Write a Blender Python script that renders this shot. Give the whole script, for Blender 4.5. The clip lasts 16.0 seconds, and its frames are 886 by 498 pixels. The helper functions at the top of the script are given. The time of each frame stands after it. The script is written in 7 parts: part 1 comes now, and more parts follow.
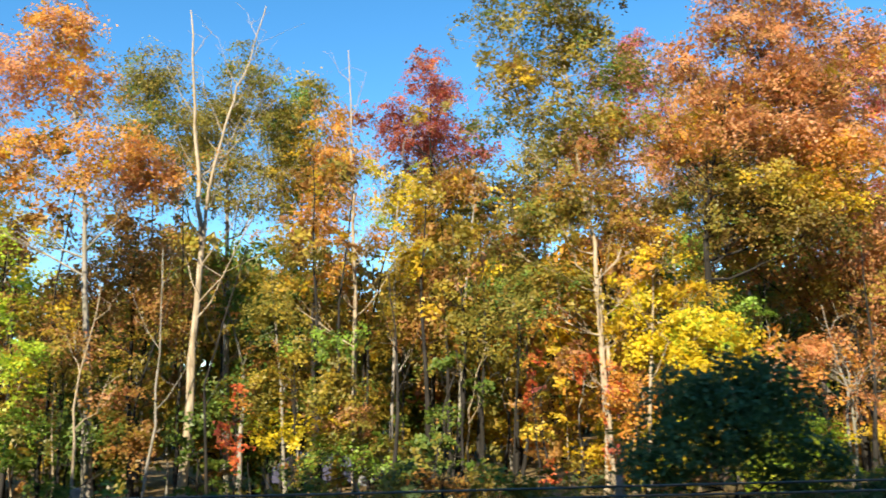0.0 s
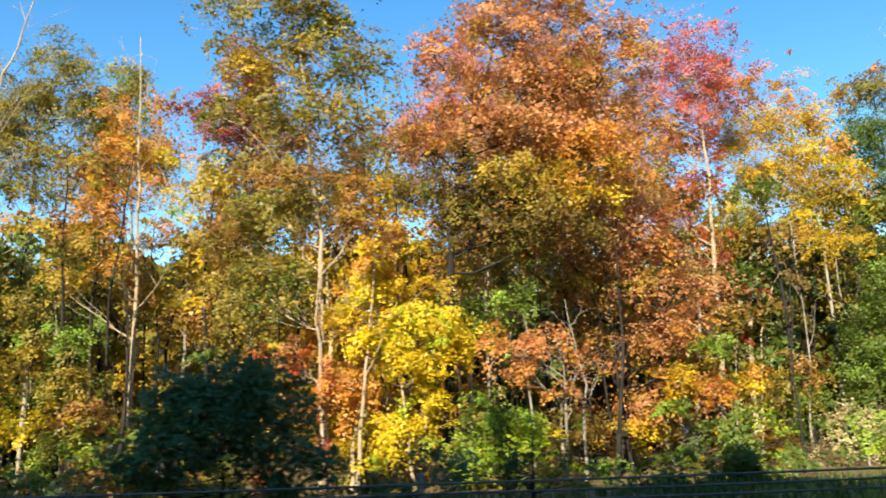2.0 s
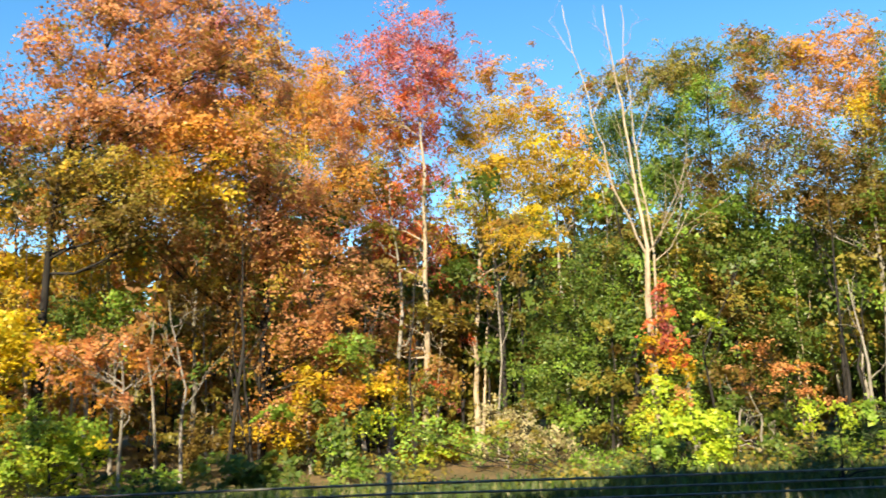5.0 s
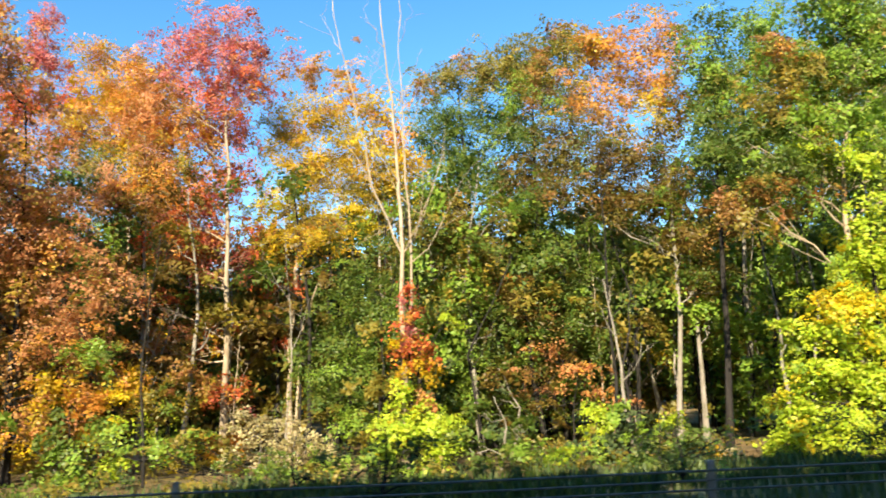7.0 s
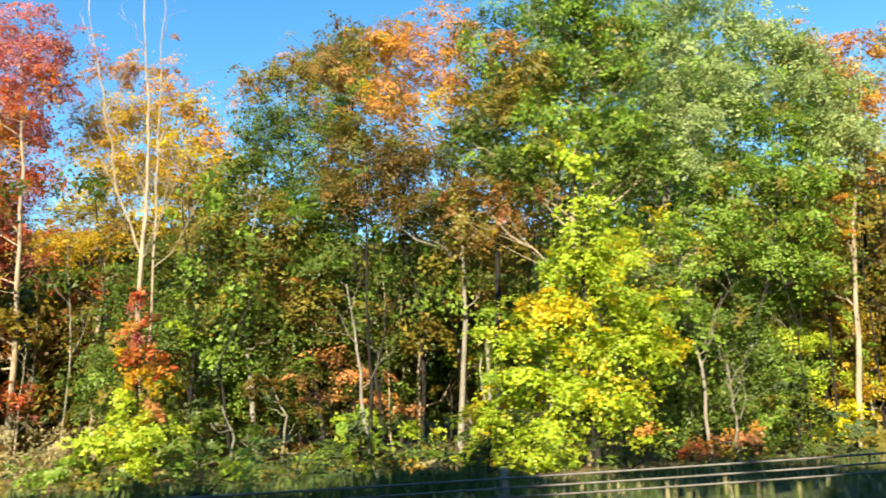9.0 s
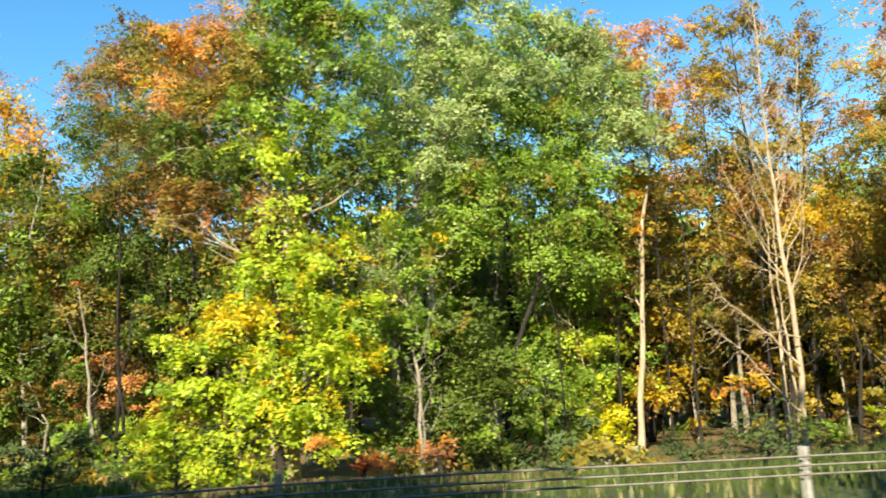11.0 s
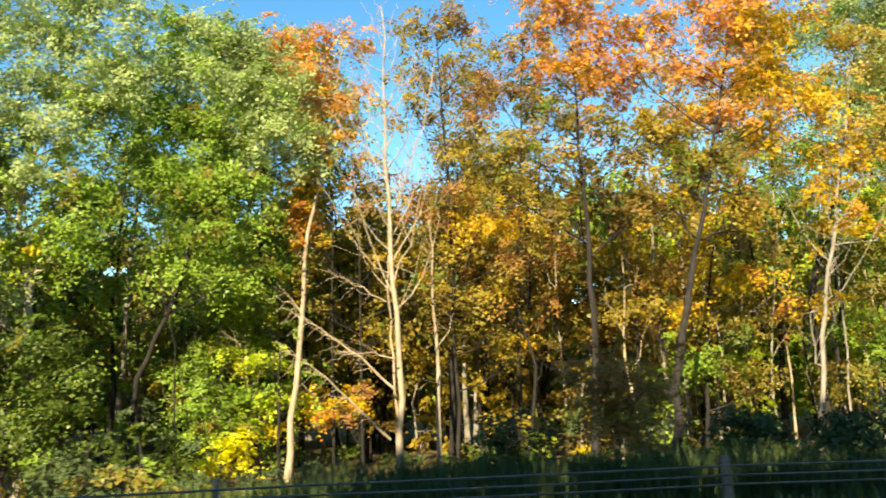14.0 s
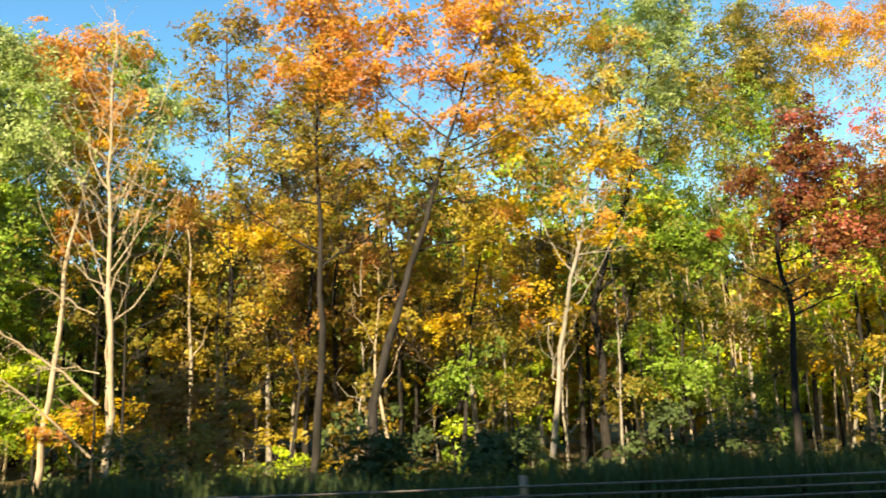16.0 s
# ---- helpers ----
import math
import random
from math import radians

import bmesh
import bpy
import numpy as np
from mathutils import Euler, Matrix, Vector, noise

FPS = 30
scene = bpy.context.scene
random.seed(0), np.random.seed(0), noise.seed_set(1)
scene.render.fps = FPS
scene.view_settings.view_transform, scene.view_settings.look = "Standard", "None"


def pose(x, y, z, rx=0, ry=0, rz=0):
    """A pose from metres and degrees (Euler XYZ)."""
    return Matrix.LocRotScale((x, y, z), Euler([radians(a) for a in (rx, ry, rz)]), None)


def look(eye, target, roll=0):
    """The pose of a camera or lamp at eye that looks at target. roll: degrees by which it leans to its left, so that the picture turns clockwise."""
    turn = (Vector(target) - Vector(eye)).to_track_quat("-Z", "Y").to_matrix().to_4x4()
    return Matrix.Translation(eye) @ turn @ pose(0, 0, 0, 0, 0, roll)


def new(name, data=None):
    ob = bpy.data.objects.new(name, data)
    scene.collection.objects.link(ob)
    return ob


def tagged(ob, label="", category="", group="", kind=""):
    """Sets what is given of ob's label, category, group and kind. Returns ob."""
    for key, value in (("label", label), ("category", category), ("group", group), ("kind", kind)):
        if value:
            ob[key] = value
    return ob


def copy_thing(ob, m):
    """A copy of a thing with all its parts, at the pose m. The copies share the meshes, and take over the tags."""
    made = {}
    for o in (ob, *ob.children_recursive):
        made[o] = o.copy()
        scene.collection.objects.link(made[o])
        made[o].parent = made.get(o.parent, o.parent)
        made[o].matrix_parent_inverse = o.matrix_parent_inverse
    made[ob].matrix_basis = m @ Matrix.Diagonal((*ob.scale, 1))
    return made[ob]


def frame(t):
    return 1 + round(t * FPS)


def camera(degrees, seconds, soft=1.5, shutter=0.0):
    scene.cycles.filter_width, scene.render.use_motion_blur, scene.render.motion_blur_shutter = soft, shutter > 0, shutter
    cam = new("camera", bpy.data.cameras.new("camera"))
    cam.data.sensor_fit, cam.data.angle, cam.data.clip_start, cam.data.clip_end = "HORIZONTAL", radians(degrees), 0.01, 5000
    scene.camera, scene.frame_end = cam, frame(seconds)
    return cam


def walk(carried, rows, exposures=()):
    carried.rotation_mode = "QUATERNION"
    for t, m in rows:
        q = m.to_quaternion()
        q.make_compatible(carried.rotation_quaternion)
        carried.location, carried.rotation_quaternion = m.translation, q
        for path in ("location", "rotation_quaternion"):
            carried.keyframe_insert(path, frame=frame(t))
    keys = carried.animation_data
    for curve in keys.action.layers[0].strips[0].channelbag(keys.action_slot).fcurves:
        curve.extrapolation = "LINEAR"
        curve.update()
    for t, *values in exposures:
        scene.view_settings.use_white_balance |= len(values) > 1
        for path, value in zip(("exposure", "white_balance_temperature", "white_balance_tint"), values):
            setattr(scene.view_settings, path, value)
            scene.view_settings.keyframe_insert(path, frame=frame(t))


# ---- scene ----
cam = camera(57.5, 16.0, 1.6, 0.4)
PATH = [
    (0, pose(0.876, -0.044, 1.468, 100.97, 1.37, -1.73)),
    (0.5, pose(2.468, -0.046, 1.473, 100.63, 1.44, -2.02)),
    (1, pose(4.073, -0.041, 1.480, 100.16, 1.21, -2.57)),
    (1.5, pose(5.695, -0.027, 1.498, 100.13, 1.37, -3.13)),
    (2, pose(7.309, -0.007, 1.519, 100.06, 1.46, -3.31)),
    (2.5, pose(8.938, 0.013, 1.543, 100.06, 1.60, -3.79)),
    (3, pose(10.569, 0.035, 1.563, 99.93, 1.69, -4.28)),
    (3.5, pose(12.185, 0.053, 1.580, 99.79, 1.65, -4.55)),
    (4, pose(13.799, 0.066, 1.593, 99.60, 1.62, -4.79)),
    (4.2, pose(14.443, 0.070, 1.594, 99.46, 1.62, -4.84)),
    (6.3, pose(21.390, 0.054, 1.525, 99.28, 2.44, -5.59)),
    (6.5, pose(22.046, 0.052, 1.520, 99.17, 2.44, -5.59)),
    (7, pose(23.695, 0.041, 1.515, 99.21, 2.45, -5.84)),
    (7.5, pose(25.344, 0.021, 1.513, 99.19, 2.45, -6.01)),
    (8, pose(27.010, -0.005, 1.514, 99.26, 2.59, -6.16)),
    (8.5, pose(28.700, -0.030, 1.511, 99.17, 2.68, -6.24)),
    (9, pose(30.418, -0.045, 1.505, 98.99, 2.72, -6.39)),
    (9.2, pose(31.109, -0.048, 1.504, 98.96, 2.73, -6.48)),
    (11.3, pose(38.421, -0.009, 1.511, 98.51, 2.93, -5.78)),
    (11.5, pose(39.114, 0.013, 1.500, 98.51, 2.88, -5.74)),
    (12, pose(40.851, 0.067, 1.474, 98.72, 2.75, -5.64)),
    (12.5, pose(42.579, 0.112, 1.446, 98.84, 2.67, -5.38)),
    (13, pose(44.293, 0.135, 1.417, 98.96, 2.65, -5.08)),
    (13.5, pose(46.035, 0.135, 1.386, 98.94, 2.62, -4.72)),
    (14, pose(47.778, 0.134, 1.360, 99.08, 2.61, -4.45)),
    (14.5, pose(49.486, 0.157, 1.334, 99.20, 2.67, -4.23)),
    (15, pose(51.169, 0.198, 1.307, 99.15, 2.68, -4.06)),
    (15.5, pose(52.850, 0.249, 1.287, 99.30, 2.61, -3.92)),
    (16, pose(54.524, 0.306, 1.271, 99.51, 2.61, -3.78)),
]
walk(cam, PATH, [(0, 1.40, 6650, 8), (4, 1.47, 6900, 10), (7.5, 1.55, 7050, 10), (9, 1.49, 6900, 7), (12, 1.49, 7150, 5), (14, 1.59, 7750, 6), (16, 1.68, 8350, 8)])

# ---- daylight: low autumn sun behind the road ----
SUN_EL, SUN_AZ = 33.0, -160.0        # degrees; azimuth clockwise from +y
world = bpy.data.worlds.new("sky")
scene.world = world
world.use_nodes = True
wn = world.node_tree.nodes
sky = wn.new("ShaderNodeTexSky")
sky.sky_type = "NISHITA"
sky.sun_disc = False
sky.sun_elevation = radians(SUN_EL)
sky.sun_rotation = radians(SUN_AZ)
sky.air_density, sky.dust_density, sky.ozone_density = 1.0, 0.1, 3.0
wn["Background"].inputs["Strength"].default_value = 0.1
deepen = wn.new("ShaderNodeHueSaturation")
deepen.inputs["Saturation"].default_value = 1.28
deepen.inputs["Hue"].default_value = 0.495
world.node_tree.links.new(sky.outputs["Color"], deepen.inputs["Color"])
world.node_tree.links.new(deepen.outputs["Color"], wn["Background"].inputs["Color"])
sun = new("sun", bpy.data.lights.new("sun", "SUN"))
sun.data.energy, sun.data.angle, sun.data.color = 5.0, radians(0.55), (1.0, 0.88, 0.66)
az, el = radians(SUN_AZ), radians(SUN_EL)
to_sun = Vector((math.sin(az) * math.cos(el), math.cos(az) * math.cos(el), math.sin(el)))
sun.matrix_world = look(to_sun * 60, (0, 0, 0))


# ---- materials ----
def material(name):
    m = bpy.data.materials.new(name)
    m.use_nodes = True
    t = m.node_tree
    return m, t, t.nodes["Principled BSDF"]


def ramp_node(t, fac, stops, where=None):
    r = t.nodes.new("ShaderNodeValToRGB")
    e = r.color_ramp.elements
    while len(e) < len(stops):
        e.new(0.5)
    for k, (p, c) in enumerate(stops):
        e[k].position, e[k].color = p, (*c, 1)
    t.links.new(fac, r.inputs["Fac"])
    return r.outputs["Color"]


def noise_node(t, scale, detail=4, rough=0.6, stretch=None):
    n = t.nodes.new("ShaderNodeTexNoise")
    n.inputs["Scale"].default_value, n.inputs["Detail"].default_value, n.inputs["Roughness"].default_value = scale, detail, rough
    c = t.nodes.new("ShaderNodeNewGeometry").outputs["Position"]
    if stretch:
        v = t.nodes.new("ShaderNodeVectorMath")
        v.operation = "MULTIPLY"
        v.inputs[1].default_value = stretch
        t.links.new(c, v.inputs[0])
        c = v.outputs[0]
    t.links.new(c, n.inputs["Vector"])
    return n.outputs["Fac"]


def mix_node(t, fac, a, b, how="MIX"):
    m = t.nodes.new("ShaderNodeMix")
    m.data_type, m.blend_type = "RGBA", how
    for k, v in ((0, fac), (6, a), (7, b)):
        if isinstance(v, (int, float)):
            m.inputs[k].default_value = v
        elif isinstance(v, tuple):
            m.inputs[k].default_value = (*v, 1)
        else:
            t.links.new(v, m.inputs[k])
    return m.outputs[2]


def bump(t, b, height, strength, distance):
    n = t.nodes.new("ShaderNodeBump")
    n.inputs["Strength"].default_value, n.inputs["Distance"].default_value = strength, distance
    t.links.new(height, n.inputs["Height"])
    t.links.new(n.outputs["Normal"], b.inputs["Normal"])


def leaf_material(name, c1, c2, c3, rough=0.45, through_light=0.47):
    """Leaf blade: colour differs from leaf to leaf and from spray to spray; light shines through."""
    m, t, b = material(name)
    g = t.nodes.new("ShaderNodeNewGeometry")
    col = ramp_node(t, g.outputs["Random Per Island"], [(0.0, c1), (0.5, c2), (1.0, c3)])
    spray = ramp_node(t, noise_node(t, 1.1, 3), [(0.3, (0.72, 0.72, 0.72)), (0.7, (1.12, 1.08, 1.0))])
    col = mix_node(t, 1.0, col, spray, "MULTIPLY")
    t.links.new(col, b.inputs["Base Color"])
    b.inputs["Roughness"].default_value = rough
    b.inputs["Specular IOR Level"].default_value = 0.4
    tr = t.nodes.new("ShaderNodeBsdfTranslucent")
    t.links.new(col, tr.inputs["Color"])
    mx = t.nodes.new("ShaderNodeMixShader")
    mx.inputs[0].default_value = through_light
    t.links.new(b.outputs[0], mx.inputs[1])
    t.links.new(tr.outputs[0], mx.inputs[2])
    t.links.new(mx.outputs[0], t.nodes["Material Output"].inputs["Surface"])
    return m


LEAF = {
    "gold": leaf_material("leaf_gold", (0.58, 0.34, 0.02), (0.68, 0.46, 0.028), (0.5, 0.42, 0.032)),
    "yellow": leaf_material("leaf_yellow", (0.7, 0.5, 0.024), (0.78, 0.61, 0.032), (0.58, 0.52, 0.04)),
    "lemon": leaf_material("leaf_lemon", (0.70, 0.66, 0.025), (0.78, 0.74, 0.03), (0.60, 0.62, 0.04)),
    "orange": leaf_material("leaf_orange", (0.63, 0.25, 0.05), (0.71, 0.345, 0.07), (0.62, 0.395, 0.065)),
    "rust": leaf_material("leaf_rust", (0.51, 0.21, 0.10), (0.60, 0.295, 0.14), (0.56, 0.325, 0.13)),
    "peach": leaf_material("leaf_peach", (0.65, 0.26, 0.11), (0.73, 0.36, 0.15), (0.62, 0.36, 0.11)),
    "brown": leaf_material("leaf_brown", (0.29, 0.135, 0.04), (0.41, 0.215, 0.06), (0.35, 0.24, 0.055)),
    # brown-olive leaves, darkened to carry the shade low in the wood
    "umber": leaf_material("leaf_umber_shade", (0.14, 0.085, 0.022), (0.20, 0.135, 0.03), (0.21, 0.17, 0.035)),
    "tan": leaf_material("leaf_tan", (0.4, 0.27, 0.04), (0.48, 0.36, 0.048), (0.34, 0.31, 0.044)),
    "red": leaf_material("leaf_red", (0.6, 0.09, 0.048), (0.7, 0.18, 0.064), (0.66, 0.28, 0.064)),
    "pink": leaf_material("leaf_pink", (0.52, 0.12, 0.15), (0.64, 0.21, 0.21), (0.64, 0.29, 0.19)),
    "crimson": leaf_material("leaf_crimson", (0.32, 0.06, 0.06), (0.44, 0.11, 0.08), (0.40, 0.17, 0.08)),
    "maroon": leaf_material("leaf_maroon", (0.16, 0.045, 0.028), (0.23, 0.075, 0.036), (0.24, 0.12, 0.036)),
    "olive": leaf_material("leaf_olive", (0.2, 0.2, 0.04), (0.3, 0.27, 0.048), (0.36, 0.26, 0.048)),
    "grey": leaf_material("leaf_grey_green", (0.31, 0.435, 0.165), (0.405, 0.515, 0.215), (0.475, 0.55, 0.235)),
    "green": leaf_material("leaf_green", (0.18, 0.33, 0.045), (0.26, 0.43, 0.055), (0.36, 0.47, 0.075)),
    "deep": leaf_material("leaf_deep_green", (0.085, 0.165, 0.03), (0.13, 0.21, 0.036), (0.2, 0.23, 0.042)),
    "lime": leaf_material("leaf_lime", (0.35, 0.54, 0.045), (0.48, 0.63, 0.052), (0.61, 0.645, 0.06)),
    # dark green of verge plants, with part of their shade in the colour
    "fir": leaf_material("leaf_shade_green", (0.05, 0.088, 0.032), (0.072, 0.118, 0.04), (0.08, 0.11, 0.036), 0.85, 0.28),
    "yew": leaf_material("leaf_blue_green", (0.09, 0.18, 0.075), (0.125, 0.225, 0.09), (0.14, 0.21, 0.075), 0.8, 0.3),
    "straw": leaf_material("leaf_straw", (0.52, 0.44, 0.24), (0.62, 0.54, 0.33), (0.42, 0.44, 0.18)),
    "blade": leaf_material("leaf_grass", (0.058, 0.1, 0.0208), (0.09, 0.14, 0.0304), (0.14, 0.17, 0.044)),
}
LEAF_KEYS = list(LEAF)
TURNS = {"gold": ("yellow", "tan", "orange"), "yellow": ("lime", "yellow"), "orange": ("gold", "peach"), "rust": ("peach", "brown", "orange", "tan"),
         "peach": ("orange", "rust"), "brown": ("tan", "olive", "rust"), "tan": ("gold", "olive", "brown"), "umber": ("olive", "deep", "brown"), "red": ("orange", "pink", "crimson"),
         "pink": ("red", "peach"), "crimson": ("red", "rust"), "maroon": ("crimson", "brown"), "olive": ("tan", "umber", "deep"), "grey": ("green",),
         "green": ("deep", "olive"), "deep": ("green",), "lime": ("yellow", "green")}


def bark_material(name, dark, mid, light, spots):
    m, t, b = material(name)
    grain = noise_node(t, 9, 6, 0.7, (1, 1, 0.18))
    col = ramp_node(t, grain, [(0.3, dark), (0.52, mid), (0.75, light)])
    patch = ramp_node(t, noise_node(t, 1.7, 4, 0.6), [(0.42, (1, 1, 1)), (0.62, spots)])
    t.links.new(mix_node(t, 1.0, col, patch, "MULTIPLY"), b.inputs["Base Color"])
    b.inputs["Roughness"].default_value = 0.95
    b.inputs["Specular IOR Level"].default_value = 0.2
    bump(t, b, grain, 0.6, 0.02)
    return m


BARK = {
    "pale": bark_material("bark_pale", (0.22, 0.17, 0.12), (0.38, 0.31, 0.23), (0.50, 0.42, 0.32), (0.8, 0.78, 0.7)),
    "grey": bark_material("bark_grey", (0.16, 0.14, 0.12), (0.28, 0.25, 0.22), (0.40, 0.37, 0.33), (0.75, 0.78, 0.7)),
    # dark bark, lowered further so that shade on trunks is in the colour
    "dark": bark_material("bark_dark_shaded", (0.014, 0.013, 0.013), (0.028, 0.025, 0.024), (0.055, 0.05, 0.047), (0.7, 0.72, 0.62)),
}

ground_mat, t, b = material("forest_floor")
litter = ramp_node(t, noise_node(t, 7, 6, 0.75), [(0.3, (0.05, 0.04, 0.02)), (0.5, (0.15, 0.10, 0.04)), (0.62, (0.26, 0.15, 0.05)), (0.75, (0.12, 0.13, 0.04))])
moss = ramp_node(t, noise_node(t, 0.35, 4), [(0.4, (1, 1, 1)), (0.65, (0.55, 0.7, 0.4))])
turf = ramp_node(t, noise_node(t, 5, 5, 0.7), [(0.3, (0.02, 0.03, 0.01)), (0.55, (0.04, 0.06, 0.018)), (0.75, (0.08, 0.08, 0.03))])
place = t.nodes.new("ShaderNodeSeparateXYZ")
t.links.new(t.nodes.new("ShaderNodeNewGeometry").outputs["Position"], place.inputs[0])
edge = t.nodes.new("ShaderNodeMapRange")
edge.inputs[1].default_value, edge.inputs[2].default_value = 11.5, 14.0
t.links.new(place.outputs[1], edge.inputs[0])
t.links.new(mix_node(t, edge.outputs[0], turf, mix_node(t, 1.0, litter, moss, "MULTIPLY")), b.inputs["Base Color"])
b.inputs["Roughness"].default_value = 0.95
bump(t, b, noise_node(t, 22, 5), 0.8, 0.05)

asphalt, t, b = material("asphalt")
stones = noise_node(t, 160, 3, 0.8)
t.links.new(mix_node(t, 0.5, ramp_node(t, stones, [(0.3, (0.03, 0.03, 0.03)), (0.7, (0.08, 0.08, 0.078))]),
                     ramp_node(t, noise_node(t, 0.8, 4), [(0.3, (0.04, 0.04, 0.04)), (0.7, (0.075, 0.072, 0.07))])), b.inputs["Base Color"])
b.inputs["Roughness"].default_value = 0.9
bump(t, b, stones, 0.4, 0.004)

line_paint, t, b = material("road_paint")
t.links.new(ramp_node(t, noise_node(t, 40, 4), [(0.3, (0.5, 0.5, 0.47)), (0.6, (0.78, 0.78, 0.74))]), b.inputs["Base Color"])
b.inputs["Roughness"].default_value = 0.7

galvanised, t, b = material("galvanised_steel")
t.links.new(ramp_node(t, noise_node(t, 30, 4), [(0.3, (0.24, 0.24, 0.25)), (0.7, (0.42, 0.42, 0.42))]), b.inputs["Base Color"])
b.inputs["Roughness"].default_value, b.inputs["Metallic"].default_value = 0.6, 0.25

weathered, t, b = material("weathered_cable")
t.links.new(ramp_node(t, noise_node(t, 12, 5), [(0.3, (0.09, 0.085, 0.08)), (0.7, (0.20, 0.19, 0.175))]), b.inputs["Base Color"])
b.inputs["Roughness"].default_value = 0.65

# ---- mesh helpers ----


def thing(name, x, y, z, label, category, group="", kind=""):
    ob = new(name)
    ob.empty_display_size = 0.3
    ob.location = (x, y, z)
    return tagged(ob, label, category, group, kind)


def mesh_from(name, v, tris, mats, index=None):
    me = bpy.data.meshes.new(name)
    v, tris = np.asarray(v, np.float32), np.asarray(tris, np.int32)
    me.vertices.add(len(v))
    me.vertices.foreach_set("co", v.ravel())
    me.loops.add(tris.size)
    me.loops.foreach_set("vertex_index", tris.ravel())
    me.polygons.add(len(tris))
    me.polygons.foreach_set("loop_start", np.arange(0, tris.size, 3, dtype=np.int32))
    for m in mats:
        me.materials.append(m)
    if index is not None:
        me.polygons.foreach_set("material_index", np.asarray(index, np.int32))
    me.update(calc_edges=True)
    return me


def part(name, bm, mat, parent, label=""):
    """One mesh object under a thing or a part."""
    if isinstance(bm, bpy.types.Mesh):
        me = bm
    else:
        me = bpy.data.meshes.new(name)
        bm.to_mesh(me)
        bm.free()
        me.materials.append(mat)
    ob = new(name, me)
    ob.parent = parent
    return tagged(ob, label)


class Wood:
    """Gathers tapered limbs into one mesh."""

    def __init__(self):
        self.v, self.f = [], []

    def limb(self, pts, radii, sides=6, twist=0.0):
        start = len(self.v)
        n = len(pts)
        for k, (p, r) in enumerate(zip(pts, radii)):
            a = Vector(pts[max(k - 1, 0)])
            c = Vector(pts[min(k + 1, n - 1)])
            d = (c - a).normalized()
            s = d.cross(Vector((0, 1, 0.01))).normalized()
            q = d.cross(s)
            for j in range(sides):
                w = 2 * math.pi * j / sides + twist
                self.v.append(tuple(Vector(p) + r * (math.cos(w) * s + math.sin(w) * q)))
        for k in range(n - 1):
            for j in range(sides):
                a, b_ = start + k * sides + j, start + k * sides + (j + 1) % sides
                self.f += [(a, b_, b_ + sides), (a, b_ + sides, a + sides)]
        top = len(self.v)
        self.v.append(tuple(pts[-1]))
        for j in range(sides):
            self.f.append((start + (n - 1) * sides + j, start + (n - 1) * sides + (j + 1) % sides, top))

    def mesh(self, name, mat):
        me = mesh_from(name, self.v, self.f, [mat])
        me.polygons.foreach_set("use_smooth", [True] * len(me.polygons))
        return me


SPRAY = 48      # leaves on one spray


